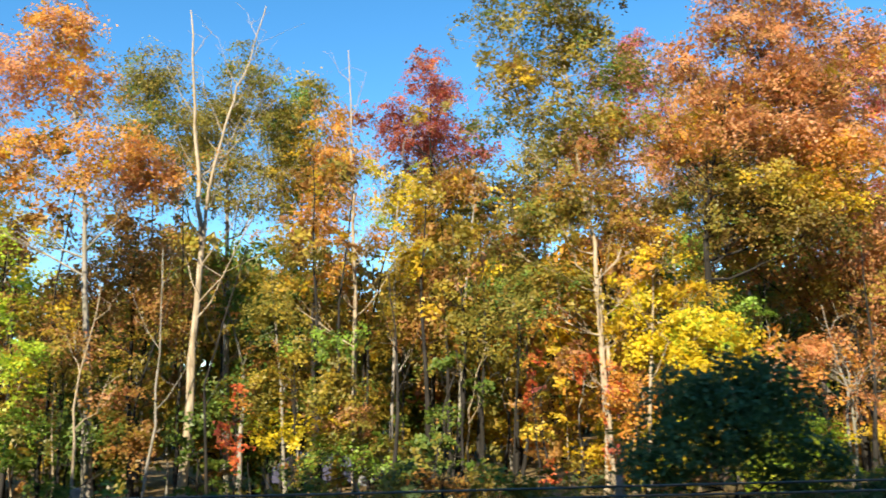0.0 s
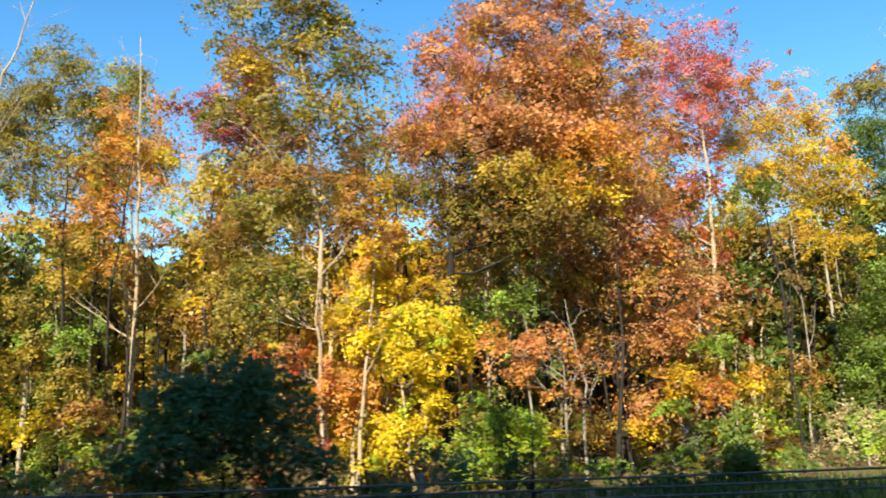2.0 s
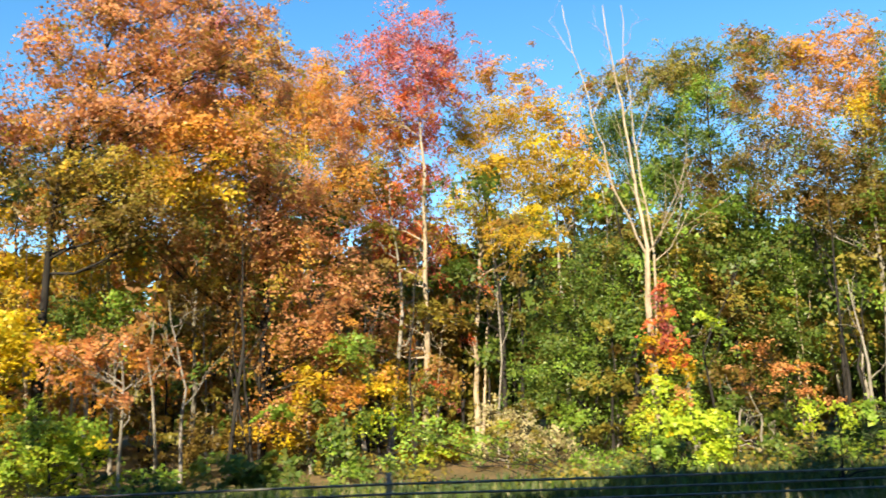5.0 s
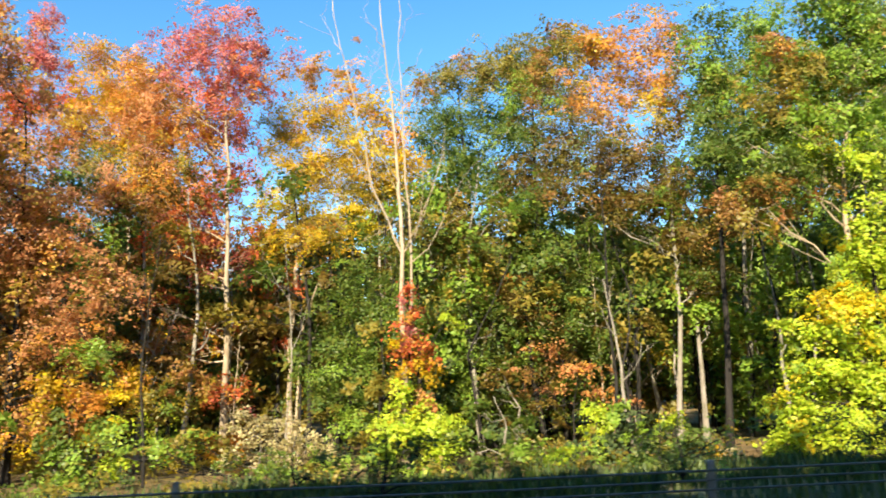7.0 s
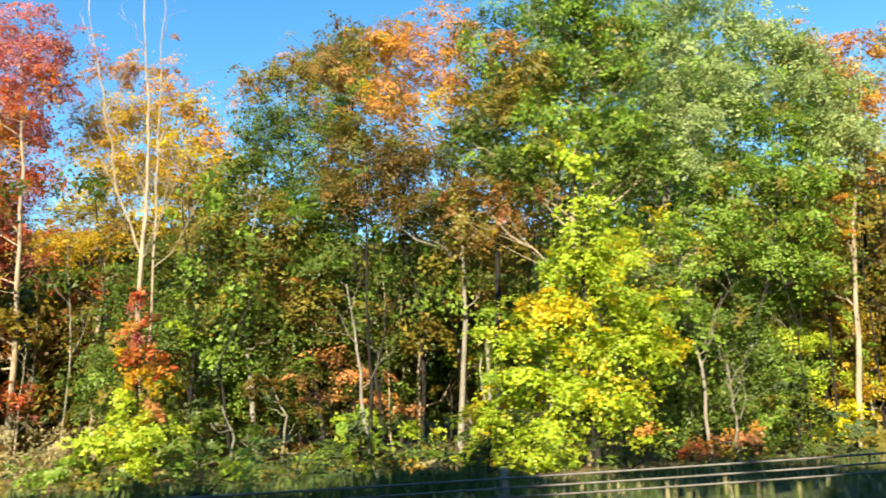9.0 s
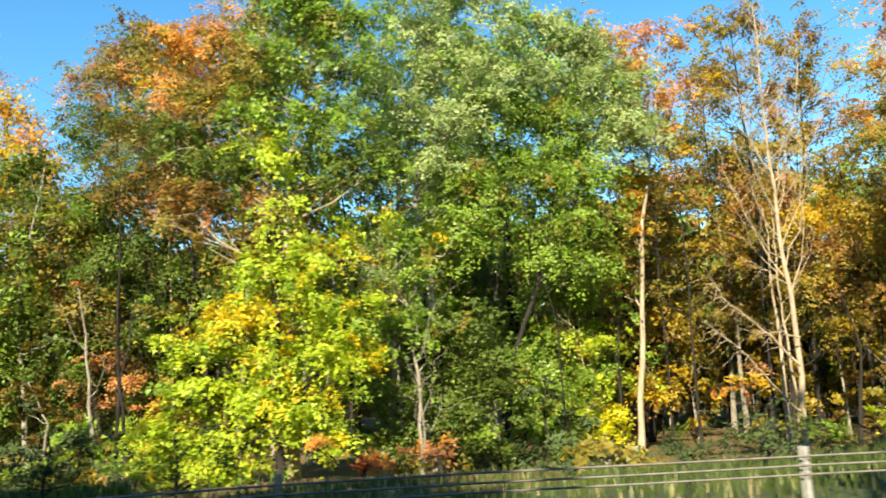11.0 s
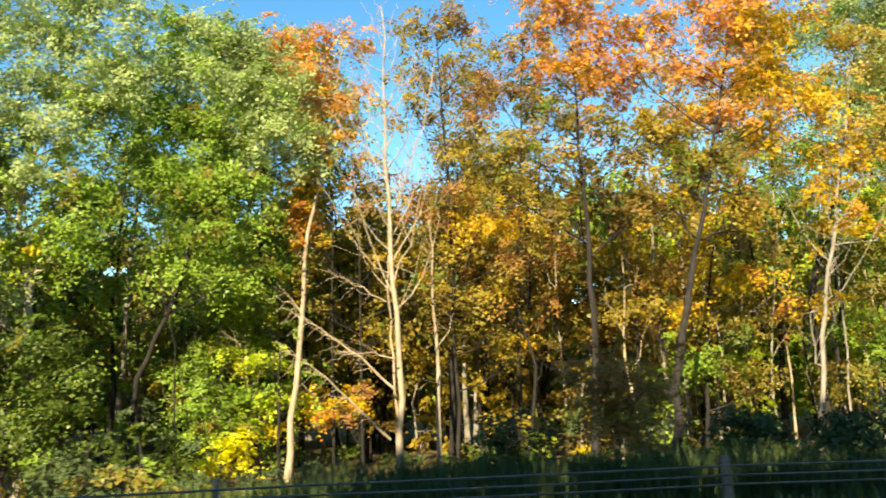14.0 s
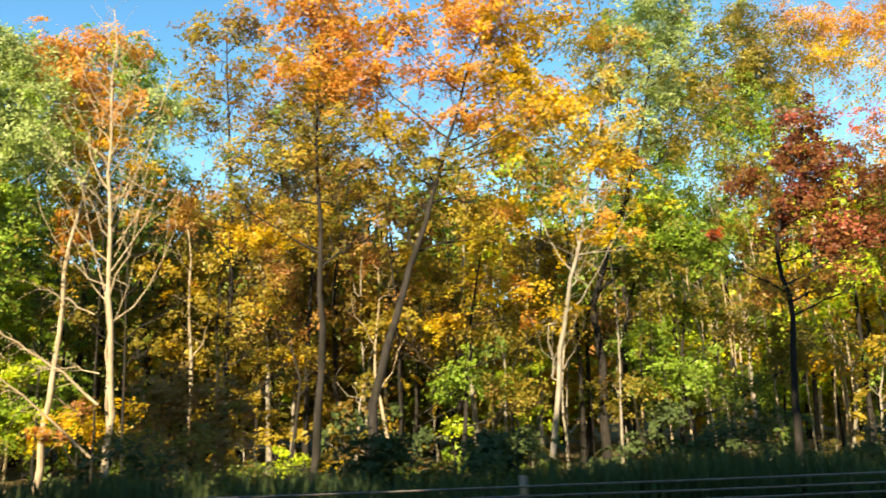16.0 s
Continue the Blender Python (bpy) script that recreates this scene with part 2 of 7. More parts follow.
def leaf_cloud(rng, cx, cy, cz, rx, ry, rz, count, size, flat=0.42, clump=None, gaps=-0.2, simple=False):
    """Leaves in sprays spread through an ellipsoid: points, triangles and the spray centres."""
    rc = clump or min(0.40, max(0.17, 0.15 * (rx + rz) / 2 + 0.12))
    per = SPRAY
    k = max(4, int(count / per))
    d = rng.normal(size=(k, 3))
    d /= np.linalg.norm(d, axis=1)[:, None]
    rad = rng.random(k) ** 0.42 * (1 + 0.2 * rng.normal(size=k).clip(-1, 1.6))
    lobe = np.array([noise.noise(Vector(q) * 1.6 + Vector((cx * 3.1, cz * 2.3, cy))) for q in d])
    rad *= 1.0 + 0.55 * lobe
    hub = d * rad[:, None] * (rx, ry, rz)
    keep = np.array([noise.noise(Vector((h[0] + cx * 1.7 + k * 0.01, h[1] + cx, (h[2] + cz) * 1.3)) * 0.8) > gaps for h in hub])
    if keep.sum() > 3:
        hub, d, k = hub[keep], d[keep], int(keep.sum())
    n = k * per
    own = np.repeat(np.arange(k), per)
    # each spray is a loose, tilted fan of leaves that droops towards its rim
    up = rng.normal(size=(k, 3)) * 0.38 + d * 0.55 + (0, 0, 0.62)
    up /= np.linalg.norm(up, axis=1)[:, None]
    out = np.cross(up, np.cross(d + rng.normal(size=(k, 3)) * 0.3, up))
    out /= np.linalg.norm(out, axis=1)[:, None] + 1e-9
    across = np.cross(up, out)
    size_k = rng.uniform(0.6, 1.4, k)[own, None]
    u, w = rng.normal(size=(n, 1)) * 0.78, rng.normal(size=(n, 1)) * 0.5
    lift = rng.normal(size=(n, 1)) * flat * 0.42 - 0.16 * (u * u + w * w)
    c = hub[own] + (out[own] * u + across[own] * w + up[own] * lift) * rc * size_k
    nrm = rng.normal(size=(n, 3)) * 0.34 + up[own]
    nrm /= np.linalg.norm(nrm, axis=1)[:, None]
    tan = np.cross(nrm, rng.normal(size=(n, 3)))
    tan /= np.linalg.norm(tan, axis=1)[:, None] + 1e-9
    side = np.cross(nrm, tan)
    ln = (size * rng.uniform(0.6, 1.3, n))[:, None]
    wd = ln * rng.uniform(0.3, 0.46, n)[:, None]
    fold = nrm * ln * 0.14
    v = np.empty((n, 4, 3))
    v[:, 0] = c - tan * ln * 0.5
    v[:, 1] = c - tan * ln * 0.05 + side * wd + fold
    v[:, 2] = c + tan * ln * 0.5 - fold * 0.6
    v[:, 3] = c - tan * ln * 0.05 - side * wd + fold
    v += (cx, cy, cz)
    if simple:
        v = v[:, (2, 1, 3)]
        v[:, 1:] -= (tan * ln * 0.32)[:, None]
        return v.reshape(-1, 3), np.arange(n * 3).reshape(-1, 3), hub + (cx, cy, cz)
    base = np.arange(n)[:, None] * 4
    tri = np.concatenate([base + (0, 1, 2), base + (0, 2, 3)], 1).reshape(-1, 3)
    return v.reshape(-1, 3), tri, hub + (cx, cy, cz)


class Foliage:
    def __init__(self):
        self.v, self.t, self.m, self.n = [], [], [], 0

    def add(self, v, t, key, rng=None, spray=2 * SPRAY):
        """With rng, about a third of the sprays turn towards the neighbouring leaf kinds."""
        self.v.append(v)
        self.t.append(t + self.n)
        m = np.full(len(t), LEAF_KEYS.index(key))
        if rng is not None and key in TURNS:
            pick = rng.integers(0, 9, len(t) // spray + 1)
            for j, other in enumerate(TURNS[key]):
                m[np.repeat(pick == j, spray)[: len(t)]] = LEAF_KEYS.index(other)
        self.m.append(m)
        self.n += len(v)

    def mesh(self, name):
        m = np.concatenate(self.m)
        used = sorted(set(m.tolist()))
        return mesh_from(name, np.concatenate(self.v), np.concatenate(self.t), [LEAF[LEAF_KEYS[k]] for k in used], np.searchsorted(used, m))


def bend(x):
    """Sideways turn of road and guard rail along the way."""
    return 0.0231 * max(x - 38.4, 0.0)


def fall(x, y):
    """How far the ground sinks where the road runs gently downhill."""
    return -0.0178 * min(max(x - 38.4, 0.0), 60.0) - 0.0137 * min(max(y - 8, 0.0), 20.0) * min(max((x - 36) / 6, 0.0), 1.0)


def floor_z(x, y):
    """Height of the ground: level verge, then a gentle fall into the wood."""
    if y < 9:
        return fall(x, y)
    s = min(1.0, (y - 9) / 11)
    low = min(max((3.0 - x) / 8, 0.0), 1.0) * min(1.0, max(y - 11, 0.0) / 9) * 0.9
    hill = min(max(y - 66, 0.0) * 0.12, 10.0)
    return fall(x, y) + hill - 0.85 * s - low + 0.12 * s * noise.noise((x * 0.13, y * 0.13, 0.0))


def curve_points(rng, a, b_, steps, sag, wander):
    a, b_ = Vector(a), Vector(b_)
    out = []
    for k in range(steps + 1):
        u = k / steps
        p = a.lerp(b_, u) + Vector((0, 0, sag * math.sin(math.pi * u)))
        if 0 < k < steps:
            p += Vector(rng.normal(size=3) * wander)
        out.append(p)
    return out


def on_axis(axis, z):
    for p, q in zip(axis, axis[1:]):
        if z <= q[2] or q is axis[-1]:
            u = (z - p[2]) / max(q[2] - p[2], 1e-6)
            return Vector(p).lerp(Vector(q), min(max(u, 0), 1)), u
    return Vector(axis[-1]), 1


def tree(label, x, y, axis, r, bark, crown, leaf=0.098, dense=900, seed=1, name="tree", group="wood edge trees", bare=0, deep=0.8, twiggy=9, gaps=-0.17, simple=True, sunk=False, turns=True, clump=None):
    """A tree with its foot at (x, y). axis: the trunk as (sideways, ahead, height) from the foot; crown: masses of leaves as
    (sideways, ahead, height, half width, half height, leaf kind[, density])."""
    rng = np.random.default_rng(seed)
    z0 = floor_z(x, y) - 0.08
    low = z0 + 0.3 if sunk else 0.0
    axis = [(a, c, h + low) for a, c, h in axis]
    root = thing(name, x, y, z0, label, "tree" if name != "shrub" else "shrub", group)
    ax = [Vector((a, c, max(h - z0, 0.25) if j else 0)) for j, (a, c, h) in enumerate(axis)]
    fine = [ax[0]]
    for p, q in zip(ax, ax[1:]):
        for k in range(1, 5):
            fine.append(p.lerp(q, k / 4) + Vector((rng.normal() * 0.03, rng.normal() * 0.03, 0)))
    tall = fine[-1].z
    wood = Wood()
    rad = [max(r * (1 - 0.86 * p.z / tall) * (1 + 0.25 * math.exp(-p.z * 2.5)), 0.012) for p in fine]
    wood.limb(fine, rad, 8)
    part("trunk", wood.mesh("trunk", BARK[bark]), None, root)
    twigs = Wood()
    leaves = Foliage()
    for mass in crown:
        mx, my, mz, rx, rz, kind = mass[:6]
        mz += low - z0
        d = mass[6] if len(mass) > 6 else 1.0
        rx, rz = rx * 1.08, rz * 1.08
        ry = max(rx * deep, 0.4)
        count = int(dense * d * math.pi * rx * rz * (0.5 + 0.5 * ry))
        v, t_, hubs = leaf_cloud(rng, mx, my, mz, rx, ry, rz, count, leaf, clump=clump, gaps=gaps, simple=simple)
        leaves.add(v, t_, kind, rng if turns else None, SPRAY if simple else 2 * SPRAY)
        base, u = on_axis(fine, max(mz - rz * 0.9 - 0.5 * abs(mx - fine[-1].x), tall * 0.22))
        mid = Vector((mx, my, mz - rz * 0.25))
        rb = max(r * 0.42 * (1 - 0.7 * base.z / tall), 0.018)
        main = curve_points(rng, base, mid, 4, -0.12 * rx, 0.08)
        twigs.limb(main, [rb * (1 - 0.17 * k) for k in range(5)], 5)
        for h in hubs[:: max(1, len(hubs) // twiggy)][:twiggy]:
            s = main[int(rng.integers(1, 5))]
            twigs.limb(curve_points(rng, s, h, 3, -0.05, 0.05), [rb * 0.34, rb * 0.26, rb * 0.17, 0.006], 4)
    for k in range(bare):
        u = 0.34 + 0.62 * (k + 0.5) / bare
        s, _ = on_axis(fine, tall * u)
        side = (-1 if k % 2 else 1) * rng.uniform(0.5, 1.0)
        ln = (1.05 - u) * tall * 0.3 + 0.45
        e = s + Vector((side * ln * 0.55, rng.uniform(-0.5, 0.4) * ln, ln * rng.uniform(0.6, 1.1)))
        pts = curve_points(rng, s, e, 4, -0.1 * ln, 0.05)
        rb = r * 0.22 * (1.1 - u) + 0.011
        arm = Wood()
        arm.limb(pts, [rb * (1 - 0.2 * j) for j in range(5)], 5)
        part("limb", arm.mesh("limb", BARK[bark]), None, root)
        for j in (2, 3, 4):
            e2 = pts[j] + Vector((rng.normal() * 0.35 * ln, rng.normal() * 0.2 * ln, rng.uniform(0.2, 0.5) * ln))
            twigs.limb(curve_points(rng, pts[j], e2, 3, 0, 0.04), [rb * 0.4, rb * 0.3, rb * 0.2, 0.005], 4)
    if twigs.v:
        tagged(part("branchwork", twigs.mesh("branchwork", BARK[bark]), None, root), kind="stuff")
    if leaves.n:
        part("crown", leaves.mesh("crown"), None, root)
    return root


# ---- ground, road ----
gx = [-900, -400, -200, -100, -60] + [-40 + 1.5 * k for k in range(101)] + [140, 220, 420, 900]
gy = [-900, -400, -150, -70, -40, -20, -14, -10, -6] + [-4.2, 2.6] + [5, 7, 9] + [9 + 1.2 * k for k in range(1, 40)] + [62, 75, 100, 200, 450, 900]
gv = [(x, y, floor_z(x, y) + (0.03 * noise.noise((x * 0.7, y * 0.7, 3.0)) if y > 5 else -0.012)) for y in gy for x in gx]
nx = len(gx)
gt = []
for j in range(len(gy) - 1):
    for i in range(nx - 1):
        a = j * nx + i
        gt += [(a, a + 1, a + nx + 1), (a, a + nx + 1, a + nx)]
ground = tagged(new("ground", mesh_from("ground", gv, gt, [ground_mat])), "forest floor with fallen leaves and grassy verge", "ground", kind="structure")


def box(bm, x0, x1, y0, y1, z0, z1):
    r = bmesh.ops.create_cube(bm, size=1)
    bmesh.ops.transform(bm, matrix=Matrix.Translation(((x0 + x1) / 2, (y0 + y1) / 2, (z0 + z1) / 2)) @ Matrix.Diagonal((x1 - x0, y1 - y0, z1 - z0, 1)), verts=r["verts"])
    return r["verts"]


def slab(name, mat, y0, y1, z0, z1, label, category):
    """A strip along the way, which follows its turn and its fall."""
    bm = bmesh.new()
    rings = []
    for x in (-300, -100, -20, 10, 30, 38.4, 45, 55, 70, 98.4, 150, 360):
        rings.append([bm.verts.new((x, y + bend(x), z + fall(x, 0))) for y, z in ((y0, z0), (y1, z0), (y1, z1), (y0, z1))])
    for a, c in zip(rings, rings[1:]):
        for j in range(4):
            bm.faces.new((a[j], a[(j + 1) % 4], c[(j + 1) % 4], c[j]))
    bm.faces.new(rings[0][::-1])
    bm.faces.new(rings[-1])
    bmesh.ops.recalc_face_normals(bm, faces=bm.faces[:])
    me = bpy.data.meshes.new(name)
    bm.to_mesh(me)
    bm.free()
    me.materials.append(mat)
    return tagged(new(name, me), label, category, kind="structure")


slab("road", asphalt, -4.1, 2.55, -0.3, 0.0, "grey asphalt road with worn surface", "road")
slab("edge_line", line_paint, 1.75, 1.87, 0.004, 0.008, "white painted edge line on the road", "road marking")

# ---- cable guard rail ----
RAIL_Y = 7.5


def post_x(k):
    """Posts stand 4.85 m apart, a little closer past the tenth of them in view."""
    return 17.23 + 4.85 * (k - 10) if k < 15 else 41.6 + 4.71 * (k - 15)


def rail_z(x):
    """Height of the rail over its first stretch, where the verge dips."""
    return fall(x, 0) + float(np.interp(x, (17, 27, 42, 47), (0.0, -0.145, -0.145, -0.085)))


def guard_post():
    bm = bmesh.new()
    box(bm, -0.03, 0.03, -0.038, -0.031, -0.5, 0.81)
    box(bm, -0.03, 0.03, 0.031, 0.038, -0.5, 0.81)
    box(bm, -0.004, 0.004, -0.031, 0.031, -0.5, 0.81)
    root = thing("guard_post", 0, RAIL_Y, 0, "galvanised steel guard rail post on the verge", "guard post", "guard rail posts")
    part("post", bm, galvanised, root)
    for h in (0.72, 0.635, 0.55):
        bm = bmesh.new()
        bmesh.ops.create_cone(bm, cap_ends=True, segments=6, radius1=0.009, radius2=0.009, depth=0.07, matrix=pose(0, -0.05, h - 0.016, 90))
        part("hook_bolt", bm, galvanised, root)
    return root


first_post = guard_post()
first_post.matrix_basis = pose(post_x(0), RAIL_Y, rail_z(post_x(0)))
for k in range(1, 26):
    x = post_x(k)
    copy_thing(first_post, pose(x, RAIL_Y + bend(x), rail_z(x) + 0.012 * math.sin(k * 2.3), 0.6 * math.sin(k * 1.7), 0.8 * math.sin(k * 3.1)))
for h, sag in ((0.72, 0.006), (0.635, 0.012), (0.55, 0.009)):
    rope = Wood()
    pts = []
    for k in range(26 * 6 + 1):
        u = (k % 6) / 6
        j = k // 6
        x = post_x(j) * (1 - u) + post_x(j + 1) * u
        lift = 0.012 * (math.sin(j * 2.3) * (1 - u) + math.sin((j + 1) * 2.3) * u)
        pts.append(Vector((x, RAIL_Y + bend(x) - 0.05, h + rail_z(x) + lift - sag * math.sin(math.pi * u))))
    rope.limb(pts, [0.0105] * len(pts), 6)
    tagged(new("guard_cable", rope.mesh("guard_cable", weathered)), "taut galvanised steel cable strung along guard rail posts", "guard cable", "guard rail cables")

# ---- trees of the wood edge, one by one ----
tree("maple with gold and orange autumn leaves", -8.05, 23, [(0, 0, 0), (-0.65, 0, 7.48), (-1.66, 0, 13.15)], 0.13, "grey",
     [(-2.4, 0, 11.69, 1.5, 1.2, 'peach'), (-1.65, 0, 12.96, 1.2, 1.03, 'orange'), (-0.87, 0, 11.14, 1.01, 1.01, 'orange'), (-0.23, 0, 8.67, 2.15, 1.16, 'orange'), (-2.54, 0, 9.05, 1.16, 0.99, 'orange'), (0.93, 0, 8.31, 1.16, 0.99, 'rust'), (-2.75, 0, 7.51, 0.98, 1.15, 'tan'), (-4.35, 0, 11.18, 1.3, 1.6, 'peach'), (-4.58, 0, 8.22, 1.48, 1.48, 'tan')], seed=11)
tree("lime and yellow sapling at the wood edge", -9.99, 21, [(0, 0, 0), (-0.4, 0, 7.15)], 0.06, "dark",
     [(0.24, 0, 4.58, 0.88, 1.02, 'lime'), (-0.81, 0, 5.19, 1.17, 1.47, 'lime'), (0.52, 0, 2.83, 1.01, 0.86, 'lime'), (-0.05, 0, 1.16, 1.27, 0.99, 'green'), (0.72, 0, 5.91, 0.74, 0.59, 'yellow', 0.7)], seed=12, name='sapling')
tree("tall olive-green tree behind a bare trunk", -6.28, 31, [(0, 0, 0), (-0.23, 0, 8.57), (-0.18, 0, 14.91)], 0.16, "grey",
     [(-3.33, 0, 14.46, 1.6, 1.6, 'olive'), (-3.26, 0, 12.78, 1.81, 1.36, 'olive'), (0.51, 0, 14.91, 1.38, 1.38, 'olive'), (0.1, 0, 12.98, 2.04, 1.36, 'olive'), (-0.29, 0, 10.86, 2.02, 1.57, 'olive'), (1.46, 0, 12.72, 1.13, 1.59, 'olive'), (-1.89, 0, 12.06, 1.35, 1.35, 'olive'), (1.5, 0, 10.14, 1.56, 1.34, 'tan', 0.7)], seed=13)
tree("shaded brown-leaved understory tree", -8.17, 26.5, [(0, 0, 0), (-0.26, 0, 5.68), (-0.26, 0, 7.59)], 0.12, "dark",
     [(-0.22, 0, 6.63, 2.06, 1.12, 'brown', 0.6), (-1.24, 0, 5.14, 1.85, 1.29, 'brown', 0.9), (0.96, 0, 4.91, 1.48, 1.48, 'brown', 0.8), (-2.23, 0, 3.51, 1.64, 1.09, 'brown', 0.6), (0.31, 0, 3.09, 1.64, 1.09, 'tan', 0.3)], seed=14)
tree("bare dead tree with a forked grey stem", -6.01, 24.5, [(0, 0, 0), (0.15, 0, 2.94), (0.31, 0, 6.38), (0.18, 0, 8.18), (-0.04, 0, 10.96), (-0.28, 0, 14.27)], 0.15, "pale",
     [], seed=15, bare=5, name='dead_tree')
tree("bare dead stem with pale forked branches", -6.00, 24.52, [(0, 0, 0), (0.15, 0, 2.94), (0.31, 0, 6.38), (0.6, 0, 8.91), (1.02, 0, 10.77), (1.61, 0, 12.49), (2.12, 0, 14.46)], 0.11, "pale",
     [], seed=16, bare=12, name='dead_tree')
tree("small green tree among autumn trees", -3.88, 34, [(0, 0, 0), (-0.1, 0, 10.45), (-0.02, 0, 15.64)], 0.12, "dark",
     [(-0.02, 0, 15.11, 0.75, 0.88, 'green'), (-0.13, 0, 13.53, 1.12, 1.24, 'green'), (0.5, 0, 11.71, 1.48, 1.23, 'deep'), (-0.98, 0, 12.76, 0.99, 1.24, 'deep')], seed=17)
tree("thin tree with sparse orange leaves and bare top", -1.21, 27, [(0, 0, 0), (-0.03, 0, 7.58), (-0.12, 0, 11.65), (-0.16, 0, 14)], 0.1, "pale",
     [(-0.72, 0, 11.24, 0.79, 0.79, 'orange', 0.6), (-0.32, 0, 9.8, 1.18, 0.98, 'orange', 0.8), (-1.1, 0, 8.19, 1.16, 1.16, 'orange'), (-2.05, 0, 7.22, 1.16, 0.96, 'tan', 0.8), (0.25, 0, 7.18, 0.97, 0.77, 'orange', 0.7), (-0.71, 0, 5.83, 1.15, 0.76, 'orange', 0.7), (-2.41, 0, 5.48, 1.14, 0.95, 'tan', 0.7)], seed=18, bare=8)
tree("maple with crimson leaves in its upper crown", 1.37, 31, [(0, 0, 0), (0.19, 0, 8.43), (0.21, 0, 14.83)], 0.13, "dark",
     [(0.09, 0, 14.83, 1.04, 1.04, 'crimson'), (0.88, 0, 13.84, 1.15, 1.15, 'crimson'), (-0.98, 0, 12.65, 1.25, 1.03, 'crimson'), (0.38, 0, 12.16, 1.59, 1.03, 'crimson'), (1.95, 0, 11.42, 1.14, 0.8, 'crimson', 0.7), (-2.11, 0, 13.15, 0.8, 0.69, 'crimson', 0.6), (1.02, 0, 10.49, 1.35, 0.9, 'brown', 0.7)], seed=19)
tree("young tree with bright yellow leaves", -0.12, 28.5, [(0, 0, 0), (0.29, 0, 7.47), (0.65, 0, 10.88)], 0.08, "grey",
     [(-0.51, 0, 9.81, 0.93, 0.72, 'yellow'), (1.08, 0, 12.08, 0.53, 0.42, 'gold'), (1.14, 0, 9.36, 0.83, 0.72, 'yellow', 0.8), (0.3, 0, 8.31, 1.23, 0.92, 'yellow', 0.8), (1.52, 0, 7.87, 1.02, 1.02, 'gold', 0.8), (0.68, 0, 6.64, 1.22, 0.81, 'yellow', 0.7), (-0.14, 0, 5.02, 1.4, 1.2, 'tan', 0.8), (1.05, 0, 4.19, 1.4, 1.4, 'brown', 0.7)], seed=20)
tree("young tree with tan and olive leaves", 2.72, 25, [(0, 0, 0), (0.31, 0, 4.17), (0.23, 0, 7.06)], 0.08, "dark",
     [(-0.16, 0, 5.97, 1.07, 0.89, 'olive', 0.8), (1.05, 0, 4.86, 1.24, 1.06, 'deep', 0.8), (-0.22, 0, 4.18, 1.23, 1.06, 'olive', 0.7), (0.98, 0, 3.1, 1.22, 0.87, 'olive', 0.6)], seed=21)
tree("low tree with olive and yellow leaves in the undergrowth", -2.50, 22.5, [(0, 0, 0), (-0.02, 0, 1.84), (0.04, 0, 4.01)], 0.05, "dark",
     [(-0.67, 0, 4.02, 1.1, 0.71, 'olive'), (0.59, 0, 3.37, 1.1, 0.71, 'green'), (-0.33, 0, 2.61, 1.24, 0.7, 'tan'), (1.06, 0, 1.96, 1.09, 0.7, 'olive'), (-1.24, 0, 1.87, 0.93, 0.69, 'olive'), (0.15, 0, 0.93, 1.23, 0.69, 'yellow', 0.6), (1.83, 0, 1.19, 1.08, 0.77, 'brown'), (1.22, 0, 0.15, 1.37, 0.61, 'green'), (2.74, 0, 0.26, 1.07, 0.61, 'olive')], seed=22, name='young_tree')
tree("low shaded tree with brown and olive leaves", -8.46, 22, [(0, 0, 0), (-0.09, 0, 1.97), (-0.31, 0, 4.08)], 0.05, "dark",
     [(-0.98, 0, 4.1, 1.07, 0.69, 'tan', 0.8), (0.41, 0, 3.46, 1.06, 0.68, 'brown'), (-0.43, 0, 2.57, 1.2, 0.68, 'olive', 0.8), (1.23, 0, 2.09, 0.9, 0.68, 'brown'), (-1.1, 0, 1.56, 0.89, 0.67, 'olive'), (0.55, 0, 1.08, 1.19, 0.67, 'deep', 0.8), (1.89, 0, 0.75, 0.89, 0.74, 'brown')], seed=23, name='young_tree')
tree("tall pale-stemmed tree with olive autumn crown", 5.63, 20.2, [(0, 0, 0), (-0.15, 0, 3.02), (-0.18, 0, 5.49), (-0.46, 0, 8.23), (-0.8, 0, 11.94)], 0.095, "pale",
     [(-1.2, 0, 11.61, 1.38, 0.92, 'olive'), (-2.44, 0, 11.3, 1.07, 0.76, 'olive', 0.7), (-1.73, 0, 9.99, 1.21, 0.91, 'tan'), (0.02, 0, 11.27, 1.23, 0.92, 'olive'), (0.55, 0, 9.96, 1.06, 0.91, 'olive'), (-2.68, 0, 8.81, 0.9, 0.6, 'olive', 0.8), (-0.74, 0, 8.71, 1.35, 0.9, 'olive'), (0.61, 0, 8.53, 1.05, 0.9, 'tan'), (-1.84, 0, 7.63, 0.89, 0.44, 'olive', 0.5), (-0.09, 0, 6.99, 1.33, 0.74, 'brown'), (0.73, 0, 5.92, 1.17, 0.73, 'brown'), (-1.17, 0, 6.1, 1.32, 0.73, 'olive'), (-2.22, 0, 5.52, 1.16, 0.58, 'brown'), (-1.55, 0, 4.34, 1.29, 0.86, 'olive'), (-0.5, 0, 10.3, 0.91, 0.91, 'tan'), (-1.13, 0, 13.12, 1.71, 0.78, 'olive'), (0.27, 0, 12.94, 1.09, 0.78, 'olive')], seed=24)
